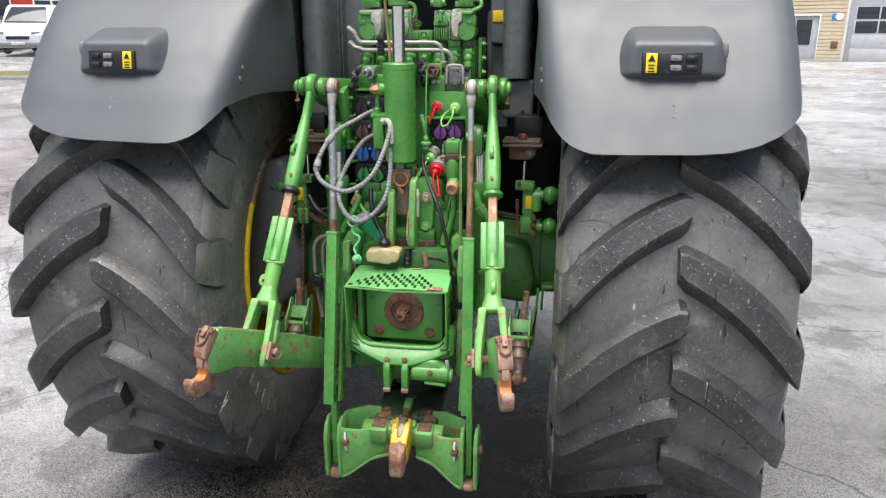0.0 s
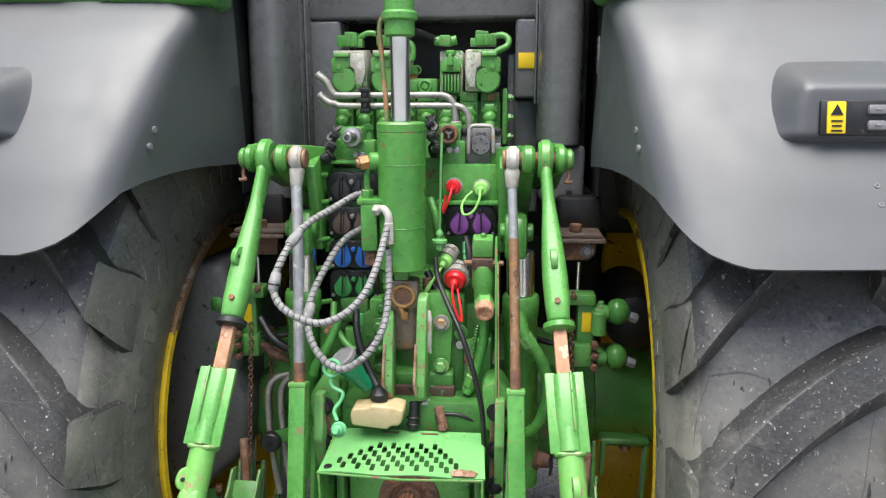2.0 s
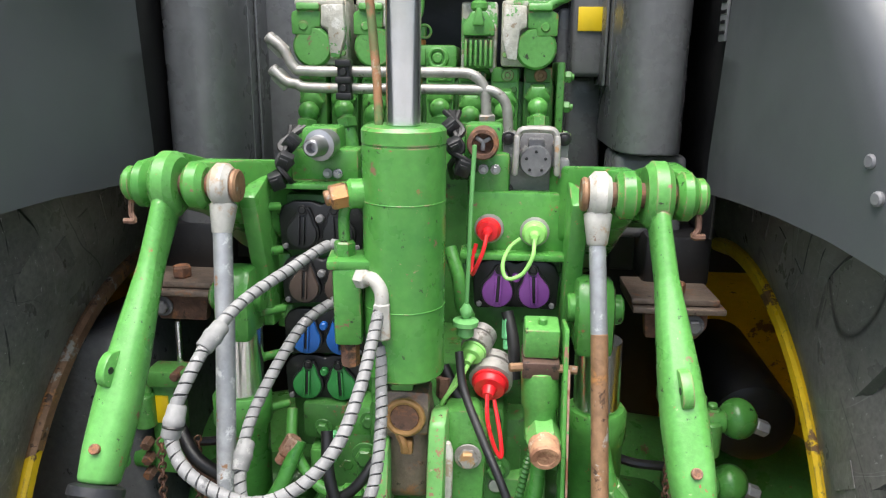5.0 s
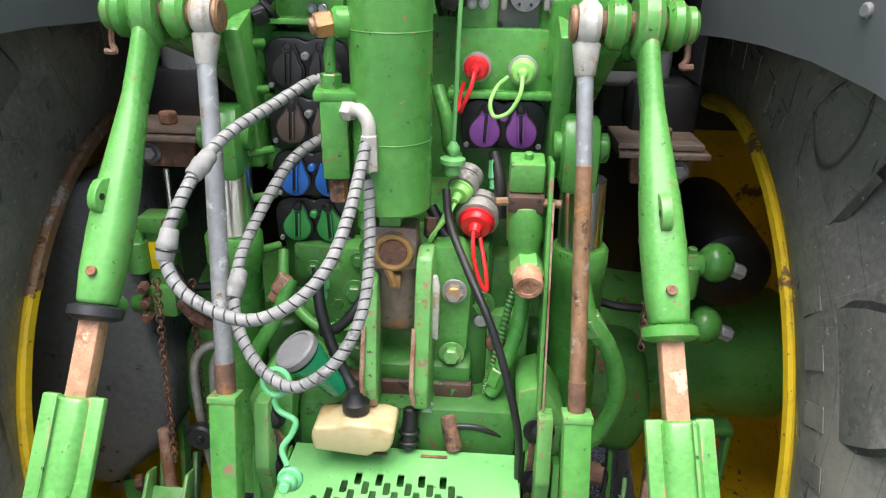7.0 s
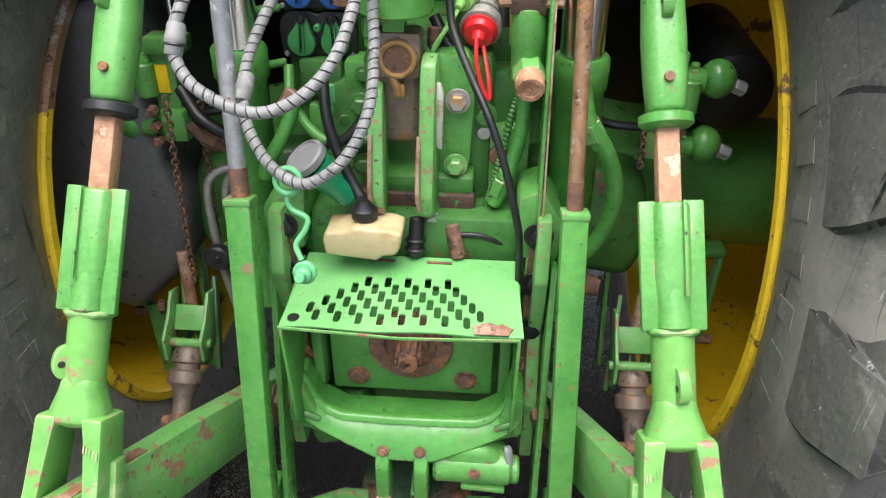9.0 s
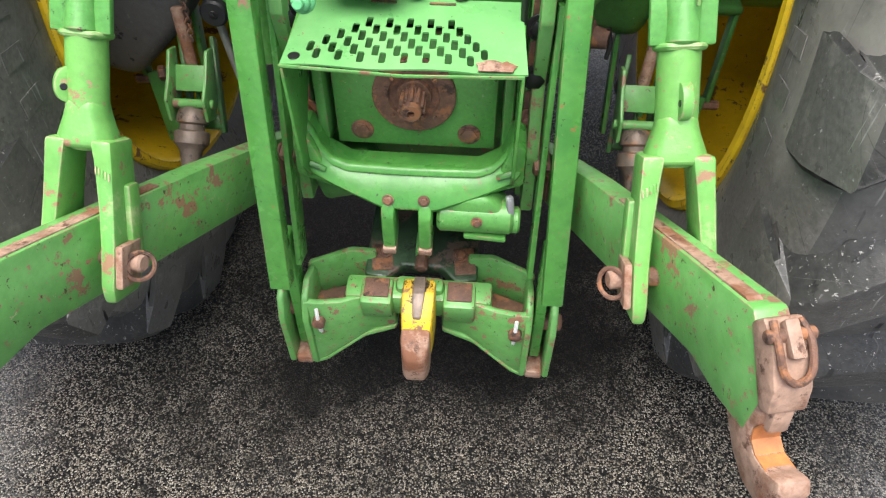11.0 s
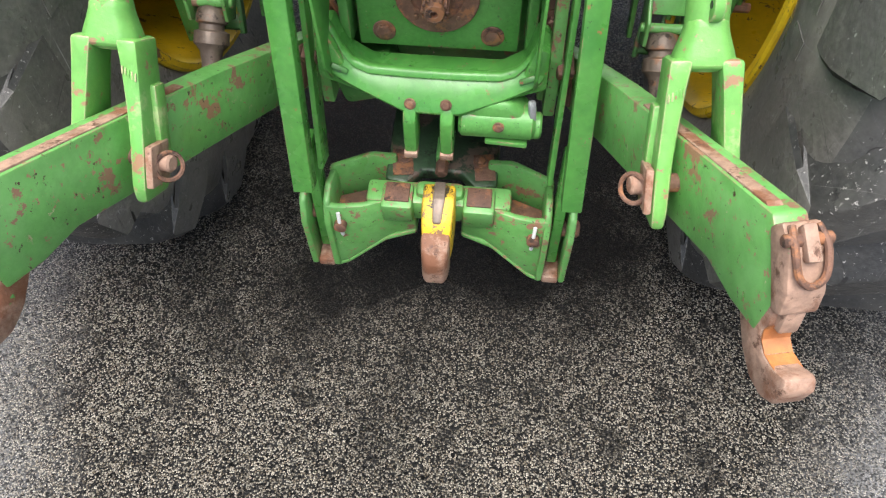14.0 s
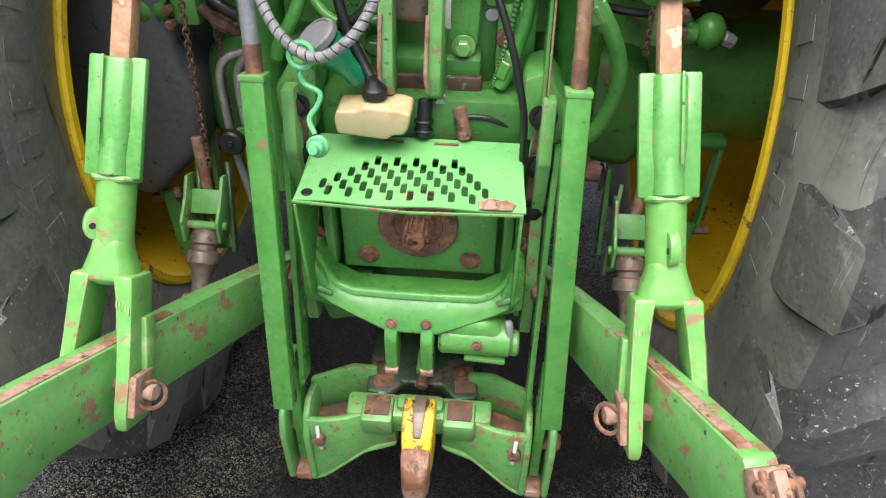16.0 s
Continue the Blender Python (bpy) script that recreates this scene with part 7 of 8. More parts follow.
PALE = material("pale scraped aluminium", (0.50, 0.485, 0.43), 0.50, spots=[((0.10, 0.32, 0.08), 11, 0.565, 0.575), ((0.30, 0.24, 0.17), 55, 0.60, 0.63), ((0.62, 0.61, 0.57), 30, 0.56, 0.60)], grain=(90, 0.2), bump=(150, 0.4), stains=((0.36, 0.32, 0.25), 16, 0.45, 0.7, 0.7), edge=((0.30, 0.22, 0.14), 0.003, 0.05))


def coil_head(x0, mirror):
    """A valve head 95 mm wide from x0: pale body, green barrel and plastic shell, flaking wedge, connector on top."""
    m = -1 if mirror else 1
    x = x0 + 0.0475

    def px(dx):
        return x + m * dx

    bm = mesh()
    box(bm, (px(0.010), 0.535, 1.806), (0.074, 0.15, 0.108), bev=0.006)
    box(bm, (px(0.0), 0.50, 1.858), (0.086, 0.09, 0.010), (5, 0, 0), bev=0.003)
    ob = part("solenoid_valve", bm, PALE, tractor, "green solenoid valve head scraped down to pale metal")
    bm = mesh()
    cyl(bm, (px(-0.012), 0.52, 1.784), (px(-0.012), 0.448, 1.782), 0.0345, 32, 0.004)
    part("coil_barrel", bm, GREEN_CAST, ob)
    bm = mesh()
    prism(bm, [(px(-0.047), 1.802), (px(-0.012), 1.800), (px(-0.010), 1.812), (px(0.004), 1.814), (px(0.004), 1.846), (px(-0.020), 1.850), (px(-0.047), 1.838)], 0.040, front(0.466), bev=0.004)
    cyl(bm, (px(-0.026), 0.450, 1.816), (px(-0.026), 0.443, 1.816), 0.008, 14, 0.002)
    box(bm, (px(-0.016), 0.448, 1.846), (0.040, 0.020, 0.012), (-14, 0, 0), bev=0.003)
    part("plastic_shell", bm, GREEN_CAST, ob, "green plastic coil shell")
    bm = mesh()
    prism(bm, [(px(0.006), 1.850), (px(0.044), 1.852), (px(0.046), 1.800), (px(0.036), 1.764), (px(0.020), 1.762), (px(0.016), 1.812), (px(0.004), 1.816)], 0.034, front(0.460), bev=0.003)
    part("flaking_wedge", bm, PALE, ob, "flaking green paint over pale metal")
    bm = mesh()
    box(bm, (px(-0.006), 0.49, 1.885), (0.056, 0.050, 0.030), (0, 0, 0), bev=0.004)
    con = part("connector", bm, GREEN, ob)
    bm = mesh()
    box(bm, (px(0.004), 0.484, 1.902), (0.034, 0.036, 0.012), (0, 6, 0), bev=0.003)
    part("connector_lid", bm, GREEN_CAST, con)
    bm = mesh()
    box(bm, (px(0.026), 0.488, 1.880), (0.018, 0.034, 0.020), bev=0.003)
    part("wire_plug", bm, GREEN_CAST, con)
    for j in range(3):
        bm = mesh()
        box(bm, (px(-0.022 + 0.012 * j), 0.464, 1.886), (0.005, 0.006, 0.024), bev=0.001)
        part("grip_rib", bm, GREEN, con)
    for dx, dz in ((-0.040, 1.775), (0.040, 1.772), (0.036, 1.842)):
        bm = mesh()
        hexbolt(bm, (px(dx), 0.460, dz), (0, -1, 0), 0.0056, 0.007, False)
        part("cap_screw", bm, GREEN_WORN, ob)


coil_head(-0.264, False)
coil_head(-0.157, False)
coil_head(0.0935, True)
# narrow head with a pointed cap and cooling ribs
bm = mesh()
box(bm, (0.056, 0.545, 1.800), (0.062, 0.13, 0.118), bev=0.005)
narrow_ = part("solenoid_valve", bm, PALE, tractor, "narrow green solenoid valve head with cooling ribs")
bm = mesh()
prism(bm, [(0.029, 1.802), (0.083, 1.802), (0.083, 1.818), (0.068, 1.842), (0.044, 1.842), (0.029, 1.818)], 0.050, front(0.470), bev=0.004)
prism(bm, [(0.046, 1.818), (0.066, 1.818), (0.060, 1.846), (0.052, 1.846)], 0.026, front(0.446), bev=0.003)
cyl(bm, (0.056, 0.455, 1.842), (0.056, 0.455, 1.858), 0.0145, 18, 0.004)
part("pointed_cap", bm, GREEN_CAST, narrow_)
bm = mesh()
box(bm, (0.056, 0.474, 1.774), (0.050, 0.030, 0.050), bev=0.003)
for j in range(6):
    box(bm, (0.035 + 0.0084 * j, 0.452, 1.774), (0.0042, 0.022, 0.042), bev=0.001)
part("cooling_rib", bm, GREEN_CAST, narrow_)
bm = mesh()
cyl(bm, (0.056, 0.50, 1.752), (0.056, 0.49, 1.735), 0.024, 18, 0.003)
part("threaded_neck", bm, GREEN_DARK, narrow_)
for r_, pts in ((0.0075, [(-0.205, 0.49, 1.884), (-0.185, 0.48, 1.898), (-0.165, 0.48, 1.906), (-0.140, 0.48, 1.902)]),
                (0.0125, [(0.012, 0.48, 1.884), (0.045, 0.48, 1.882), (0.070, 0.48, 1.886)]),
                (0.0085, [(0.165, 0.475, 1.893), (0.190, 0.468, 1.896), (0.206, 0.462, 1.886), (0.204, 0.455, 1.868), (0.185, 0.450, 1.858), (0.165, 0.448, 1.846)]),
                (0.0075, [(-0.090, 0.48, 1.884), (-0.060, 0.48, 1.882), (-0.047, 0.478, 1.868), (-0.047, 0.478, 1.842), (-0.056, 0.478, 1.832)])):
    bm = mesh()
    tube(bm, pts, r_, 10, 7)
    part("wiring_loom", bm, GREEN_CAST, tractor, "painted green wiring loom")
bm = mesh()
box(bm, (0.040, 0.474, 1.883), (0.030, 0.032, 0.028), bev=0.004)
part("loom_plug", bm, GREEN_CAST, tractor)
bm = mesh()
line = curve([(-0.075, 0.48, 1.908), (-0.04, 0.478, 1.905), (-0.010, 0.478, 1.895), (0.014, 0.48, 1.884)], 12)
tube(bm, line, 0.012, 10, 0, radii=lambda k, n: 0.0135 if k % 2 else 0.0105)
line = curve([(-0.145, 0.48, 1.902), (-0.115, 0.48, 1.908), (-0.085, 0.48, 1.912)], 10)
tube(bm, line, 0.009, 10, 0, radii=lambda k, n: 0.0105 if k % 2 else 0.0085)
part("corrugated_conduit", bm, BLACK, tractor, "black corrugated conduit")
for z, x0, rise, xe in ((1.742, -0.288, 0.053, 0.071), (1.715, -0.284, 0.028, 0.108)):
    bm = mesh()
    tube(bm, [(x0, 0.40, z + rise), (x0 + 0.022, 0.40, z + rise - 0.018), (x0 + 0.040, 0.40, z + 0.006), (x0 + 0.066, 0.40, z), (-0.06, 0.40, z), (xe - 0.055, 0.40, z), (xe - 0.026, 0.40, z - 0.002), (xe - 0.008, 0.40, z - 0.014), (xe, 0.40, z - 0.036), (xe + 0.004, 0.40, z - 0.095)], 0.0088, 12, 7)
    pipe = part("steel_pipe", bm, PIPE, tractor, "dull zinc-plated hydraulic pipe")
    bm = mesh()
    cyl(bm, (x0 + 0.001, 0.41, z + rise - 0.004), (x0 + 0.022, 0.415, z + rise - 0.026), 0.0145, 6, 0.002)
    cyl(bm, (x0 - 0.003, 0.402, z + rise + 0.003), (x0 + 0.004, 0.402, z + rise - 0.004), 0.0105, 16, 0.002)
    part("pipe_nut", bm, PIPE, pipe)
    bm = mesh()
    cyl(bm, (xe + 0.003, 0.40, z - 0.066), (xe + 0.005, 0.405, z - 0.105), 0.0145, 6, 0.002)
    part("pipe_nut", bm, PIPE, pipe)
bm = mesh()
box(bm, (-0.160, 0.392, 1.7285), (0.022, 0.030, 0.066), bev=0.004)
for dz in (-0.026, 0.0, 0.026):
    box(bm, (-0.160, 0.378, 1.7285 + dz), (0.026, 0.012, 0.011), bev=0.002)
for dz in (-0.013, 0.013):
    cyl(bm, (-0.160, 0.378, 1.7285 + dz), (-0.160, 0.372, 1.7285 + dz), 0.006, 12, 0.001)
part("pipe_clamp", bm, BLACK, tractor, "black plastic pipe clamp")

# ---------------------------------------------------------------- washer bottle, funnel
bm = mesh()
prism(bm, [(-0.126, 1.016), (-0.046, 1.008), (-0.038, 1.017), (-0.020, 1.018), (-0.012, 1.030), (-0.008, 1.056), (-0.026, 1.062), (-0.078, 1.066), (-0.090, 1.058), (-0.124, 1.056), (-0.129, 1.040)], 0.060, front(0.012), bev=0.010, seg=3)
tank = thing("oil_bottle", bm, CREAM, "cream plastic oil catch bottle with black cap", "bottle", "")
bm = mesh()
lathe(bm, (-0.068, 0.015, 1.068), (-0.068, 0.018, 1.2), [(0, 0.020), (0.014, 0.020), (0.018, 0.016), (0.03, 0.010)], 20)
part("bottle_cap", bm, BLACK, tank)
bm = mesh()
lathe(bm, (-0.098, 0.04, 1.085), (-0.150, 0.01, 1.165), [(0, 0.016), (0.03, 0.018), (0.05, 0.022), (0.075, 0.028), (0.085, 0.029)], 28)
funnel = part("filler_neck", bm, TEAL, tractor, "teal green filler neck with grey cap")
bm = mesh()
A3, B3 = Vector((-0.1480, 0.011, 1.162)), Vector((-0.160, 0.004, 1.182))
lathe(bm, A3 - (B3 - A3) * 0.3, B3, [(0, 0.030), (0.003, 0.0325), (0.012, 0.0325), (0.015, 0.030), (0.0155, 0.0265), (0.0135, 0.0255), (0.0135, 0.0)], 36)
part("filler_cap", bm, GREY, funnel, "flat grey cap")
bm = mesh()
cyl(bm, (0.005, 0.03, 0.99), (0.008, 0.05, 1.05), 0.012, 12, 0.003)
ring(bm, (0.006, 0.035, 1.0), (0, 0.3, 1), 0.014, 0.003, 14, 6)
ring(bm, (0.006, 0.039, 1.015), (0, 0.3, 1), 0.014, 0.003, 14, 6)
part("rubber_boot", bm, BLACK, tractor, "black rubber boot")
bm = mesh()
cyl(bm, (0.062, 0.058, 1.036), (0.075, 0.036, 0.985), 0.0125, 16, 0.003)
part("rusty_pin", bm, RUST, tractor, "rusty cylindrical pin")

# ---------------------------------------------------------------- axle housings and side clusters
for n in (-1, 1):
    bm = mesh()
    x0 = CX + n * 0.18
    L = 0.55
    lathe(bm, (x0, AXLE_Y, AXLE_Z + 0.02), (x0 + n, AXLE_Y, AXLE_Z + 0.02), [(0, 0.22), (0.06, 0.215), (0.10, 0.19), (0.24, 0.165), (0.30, 0.160), (0.305, 0.14), (0.565, 0.14), (0.575, 0.135), (0.575, 0.0)], 40)
    axle = part("axle_housing", bm, GREEN_CAST, tractor, "green cast rear axle housing")
    bm = mesh()
    prism(bm, [(CX + n * 0.20, 0.79), (CX + n * 0.44, 0.76), (CX + n * 0.47, 0.85), (CX + n * 0.44, 1.00), (CX + n * 0.20, 1.04)], 0.12, front(0.38), bev=0.03, seg=3)
    part("axle_pad", bm, GREEN_DARK, axle)
    # fender support bracket: stacked plates and bolt
    bm = mesh()
    box(bm, (CX + n * 0.400, 0.34, 1.400), (0.135, 0.12, 0.010), bev=0.002)
    box(bm, (CX + n * 0.405, 0.335, 1.388), (0.142, 0.13, 0.010), bev=0.002)
    brk = part("fender_bracket", bm, EYESTEEL, tractor, "weathered brown steel bracket plates")
    bm = mesh()
    prism(bm, [(CX + n * 0.355, 1.384), (CX + n * 0.455, 1.384), (CX + n * 0.455, 1.355), (CX + n * 0.44, 1.335), (CX + n * 0.36, 1.335)], 0.02, front(0.300), bev=0.004)
    part("bracket_tab", bm, RUST, brk)
    bolts([(CX + n * 0.432, 0.288, 1.360)], (0, -1, 0), brk, 0.012, SOCKET, 0.010)
    bm = mesh()
    cyl(bm, (CX + n * 0.405, 0.31, 1.405), (CX + n * 0.405, 0.31, 1.425), 0.016, 6, 0.003)
    part("bracket_bolt", bm, RUST, brk)
    bm = mesh()
    box(bm, (CX + n * 0.42, 0.42, 1.44), (0.11, 0.10, 0.09), bev=0.01)
    part("rubber_mount", bm, BLACK, brk)
    bm = mesh()
    cyl(bm, (CX + n * 0.415, 0.30, 1.33), (CX + n * 0.412, 0.29, 1.235), 0.006, 12, 0.001)
    part("damper_rod", bm, CHROME, brk)
    # valve cluster with two ball accumulators
    bm = mesh()
    box(bm, (CX + n * 0.435, 0.285, 1.185), (0.045, 0.05, 0.12), bev=0.006)
    box(bm, (CX + n * 0.420, 0.27, 1.245), (0.07, 0.05, 0.03), bev=0.006)
    cl = part("valve_manifold", bm, GREEN_CAST, tractor, "green valve manifold with ball accumulators")
    bm = mesh()
    cyl(bm, (CX + n * 0.465, 0.255, 1.215), (CX + n * 0.465, 0.255, 1.155), 0.019, 16, 0.003)
    part("solenoid", bm, GREEN_CAST, cl)
    bm = mesh()
    box(bm, (CX + n * 0.43, 0.27, 1.10), (0.05, 0.05, 0.06), bev=0.008)
    part("lower_block", bm, GREEN_CAST, cl)
    bm = mesh()
    cyl(bm, (CX + n * 0.40, 0.27, 1.255), (CX + n * 0.40, 0.235, 1.255), 0.008, 8, 0.002)
    part("fitting", bm, RUST, cl)
    for z, r0 in ((1.210, 0.032), (1.092, 0.031)):
        bm = mesh()
        ball(bm, (CX + n * 0.513, 0.275, z), r0, (0.95, 1, 1.04), n=22)
        cyl(bm, (CX + n * 0.45, 0.262, z), (CX + n * 0.49, 0.262, z), 0.018, 14, 0.003)
        part("accumulator", bm, GREEN, cl, "round green accumulator ball")
        bm = mesh()
        cyl(bm, (CX + n * 0.540, 0.275, z - 0.010), (CX + n * 0.562, 0.275, z - 0.018), 0.013, 6, 0.003)
        part("accumulator_nut", bm, GALV, cl)
        bm = mesh()
        cyl(bm, (CX + n * 0.470, 0.268, z - 0.020), (CX + n * 0.470, 0.268, z + 0.020), 0.0135, 6, 0.002)
        cyl(bm, (CX + n * 0.470, 0.268, z - 0.028), (CX + n * 0.470, 0.268, z + 0.028), 0.008, 12, 0.002)
        part("accumulator_valve", bm, GREEN_CAST, cl)
    bm = mesh()
    box(bm, (CX + n * 0.435, 0.2585, 1.185), (0.022, 0.004, 0.05), bev=0.001)
    part("sticker", bm, STICKER, cl, "small yellow sticker")
    bm = mesh()
    tube(bm, [(CX + n * 0.30, 0.30, 1.13), (CX + n * 0.35, 0.27, 1.125), (CX + n * 0.41, 0.27, 1.12)], 0.008, 8, 5)
    part("hose", bm, BLACK, cl)
    for k in range(3):
        bm = mesh()
        cyl(bm, (CX + n * 0.455, 0.245, 1.135 - 0.028 * k), (CX + n * 0.455, 0.225, 1.132 - 0.028 * k), 0.010, 6, 0.002)
        part("fitting", bm, RUST, cl)
    # stay bracket under the axle: flanged top, two flat legs, slanting link plate
    bm = mesh()
    box(bm, (CX + n * 0.556, 0.335, 0.838), (0.132, 0.050, 0.022), bev=0.010, seg=3)
    span(bm, (CX + n * 0.500, 0.330, 0.842), (CX + n * 0.497, 0.330, 0.745), 0.010, 0.042, 0.003, up=(0, -1, 0))
    span(bm, (CX + n * 0.612, 0.328, 0.842), (CX + n * 0.600, 0.300, 0.640), 0.010, 0.030, 0.003, up=(0, -1, 0))
    stay = part("stay_bracket", bm, GREEN_DARK, tractor, "green stay bracket hanging under the axle")
    bm = mesh()
    cyl(bm, (CX + n * 0.556, 0.325, 0.830), (CX + n * 0.556, 0.325, 0.814), 0.014, 6, 0.002)
    part("stay_bolt", bm, RUST, stay)
    bm = mesh()
    span(bm, (CX + n * 0.575, 0.285, 0.665), (CX + n * 0.545, 0.235, 0.520), 0.036, 0.012, 0.003, up=(0, -1, 0))
    part("stay_link", bm, GREEN_DARK, stay)
    bm = mesh()
    cyl(bm, (CX + n * 0.545, 0.275, 0.668), (CX + n * 0.560, 0.270, 0.668), 0.016, 6, 0.003)
    part("stay_bolt", bm, RUST, stay)
    bm = mesh()
    cyl(bm, (CX + n * 0.59, 0.29, 0.64), (CX + n * 0.625, 0.29, 0.64), 0.010, 6, 0.002)
    part("stay_bolt", bm, RUST, stay)
    # sway cylinder and sleeve below
    bm = mesh()
    a, b = Vector((CX + n * 0.445, 0.235, 0.80)), Vector((CX + n * 0.420, 0.12, 0.66))
    for dx in (-0.032, 0.032):
        span(bm, a + Vector((dx, 0.02, -0.03)), b + Vector((dx, 0.02, -0.04)), 0.010, 0.034, 0.003)
    box(bm, b + Vector((0, 0.03, -0.02)), (0.07, 0.03, 0.02), (45, 0, 0), 0.004)
    sway = part("sway_limiter", bm, GREEN_DARK, tractor, "green sway limiter with rusty spring cylinder")
    bm = mesh()
    cyl(bm, a + Vector((0, -0.03, 0.06)), a.lerp(b, 0.55), 0.0115, 16, 0.002)
    part("spring_cylinder", bm, PINK, sway)
    bm = mesh()
    tube(bm, [a.lerp(b, 0.52), a.lerp(b, 0.75), a.lerp(b, 1.0)], 0.004, 8, 4)
    part("spring_hook", bm, GREEN, sway)
    c0_ = Vector((CX + n * 0.425, 0.115, 0.700))
    c9_ = Vector((CX + n * 0.430, 0.020, 0.590))
    for sx in (-1, 1):
        bm = mesh()
        prism(bm, [(0.155, 0.800), (0.185, 0.790), (0.150, 0.700), (0.118, 0.672), (0.082, 0.690), (0.086, 0.735), (0.120, 0.760)], 0.007, side(CX + n * 0.425 + sx * 0.036), bev=0.002)
        part("bracket_cheek", bm, GREEN_WORN, sway)
    bm = mesh()
    box(bm, (CX + n * 0.425, 0.150, 0.742), (0.070, 0.012, 0.050), (-38, 0, 0), 0.003)
    cyl(bm, (CX + n * 0.425 - 0.046, 0.110, 0.712), (CX + n * 0.425 + 0.046, 0.110, 0.712), 0.009, 12, 0.002)
    part("bracket_bolt", bm, GREEN_WORN, sway)
    bm = mesh()
    lathe(bm, c0_, c9_, [(0, 0.018), (0.006, 0.026), (0.018, 0.030), (0.030, 0.030), (0.034, 0.024), (0.044, 0.024), (0.048, 0.033), (0.070, 0.034), (0.076, 0.028), (0.084, 0.022), (0.105, 0.018), (0.14, 0.017)], 20)
    part("swivel_joint", bm, EYESTEEL, sway, "greasy rusted swivel joint")
    bm = mesh()
    ball(bm, c9_, 0.026, (0.8, 1, 1), n=14)
    cyl(bm, c9_ - Vector((0.034, 0, 0)), c9_ + Vector((0.034, 0, 0)), 0.012, 12, 0.003)
    part("joint_ball", bm, RUST, sway)
    bm = mesh()
    ring(bm, c0_ + Vector((0.012, -0.030, -0.016)), (0.6, -0.7, 0.3), 0.013, 0.002, 14, 6)
    part("spring_clip", bm, STEEL, sway)
    bm = mesh()
    span(bm, (CX + n * 0.40, 0.36, 0.78), (CX + n * 0.40, 0.30, 0.55), 0.010, 0.03, 0.002, up=(0, -1, 0))
    span(bm, (CX + n * 0.48, 0.36, 0.82), (CX + n * 0.47, 0.30, 0.60), 0.010, 0.03, 0.002, up=(0, -1, 0))
    part("guide_rail", bm, GREEN, sway)


# chains
def chain(a, b, count, label):
    a, b = Vector(a), Vector(b)
    d = (b - a).normalized()
    L = (b - a).length / count
    head = None
    for k in range(count):
        c = a + (b - a) * (k + 0.5) / count
        s = d.orthogonal().normalized()
        if k % 2:
            s = d.cross(s)
        pts = []
        for j in range(12):
            t = 2 * math.pi * j / 12
            pts.append(c + d * math.cos(t) * L * 0.66 + s * math.sin(t) * 0.0058)
        bm = mesh()
        tube(bm, pts + pts[:2], 0.0019, 6, 0)
        ob = part("chain_link", bm, RUST, head) if head else thing("chain", bm, RUST, label, "chain", "chains beside the axle")
        head = head or ob


chain((CX - 0.385, 0.15, 1.195), (CX - 0.425, 0.19, 0.80), 34, "thin rusty chain hanging beside the axle")
chain((CX - 0.36, 0.22, 1.16), (CX - 0.385, 0.24, 0.85), 27, "thin rusty chain hanging beside the axle")
chain((CX + 0.395, 0.225, 1.20), (CX + 0.402, 0.235, 1.06), 12, "thin rusty chain hanging beside the axle")
bm = mesh()
box(bm, (CX + 0.592, 0.45, 1.15), (0.03, 0.03, 0.03), bev=0.01)
lathe(bm, (CX + 0.575, 0.36, 1.15), (CX + 0.585, 0.75, 1.17), [(0, 0.0), (0.0, 0.05), (0.012, 0.072), (0.03, 0.078), (0.30, 0.078), (0.32, 0.06)], 32)
part("air_reservoir", bm, BLACK, tractor, "black round air reservoir")
bm = mesh()
prism(bm, [(CX - 0.80, 1.20), (CX - 0.60, 1.300), (CX - 0.50, 1.32), (CX - 0.47, 1.22), (CX - 0.46, 1.00), (CX - 0.44, 0.93), (CX - 0.455, 0.80), (CX - 0.50, 0.755), (CX - 0.60, 0.66), (CX - 0.80, 0.72)], 0.42, front(0.46), bev=0.03, seg=3)
part("side_tank", bm, TANK, tractor, "black moulded side tank with mud splashes")
bm = mesh()
cyl(bm, (CX - 0.366, 0.20, 0.862), (CX - 0.366, 0.178, 0.862), 0.026, 28, 0.004)
kn = part("round_knob", bm, DARK, tractor, "dark round pivot knob on a green arm")
bm = mesh()
hexbolt(bm, (CX - 0.366, 0.178, 0.862), (0, -1, 0), 0.006, 0.004)
part("knob_screw", bm, BLACK, kn)
bm = mesh()
span(bm, (CX - 0.355, 0.205, 0.867), (CX - 0.25, 0.21, 0.90), 0.012, 0.035, 0.004)
part("knob_arm", bm, GREEN, kn)
for dx in (0.0, 0.035):
    bm = mesh()
    tube(bm, [(CX - 0.325 + dx, 0.24, 1.03), (CX - 0.360 + dx, 0.23, 1.02), (CX - 0.378 + dx, 0.225, 0.99), (CX - 0.380 + dx, 0.22, 0.93), (CX - 0.375 + dx, 0.22, 0.82), (CX - 0.36 + dx, 0.22, 0.70)], 0.0085, 10, 7)
    part("grey_pipe", bm, PIPE, tractor, "grey bent steel pipe")
bm = mesh()
tube(bm, [(CX - 0.385, 0.22, 1.115), (CX - 0.35, 0.20, 1.10), (CX - 0.31, 0.20, 1.085), (CX - 0.27, 0.22, 1.08)], 0.010, 10, 6)
cyl(bm, (CX - 0.36, 0.205, 1.103), (CX - 0.33, 0.198, 1.092), 0.014, 6, 0.002)
part("rusty_fitting", bm, RUST, tractor, "rusty hose fitting")
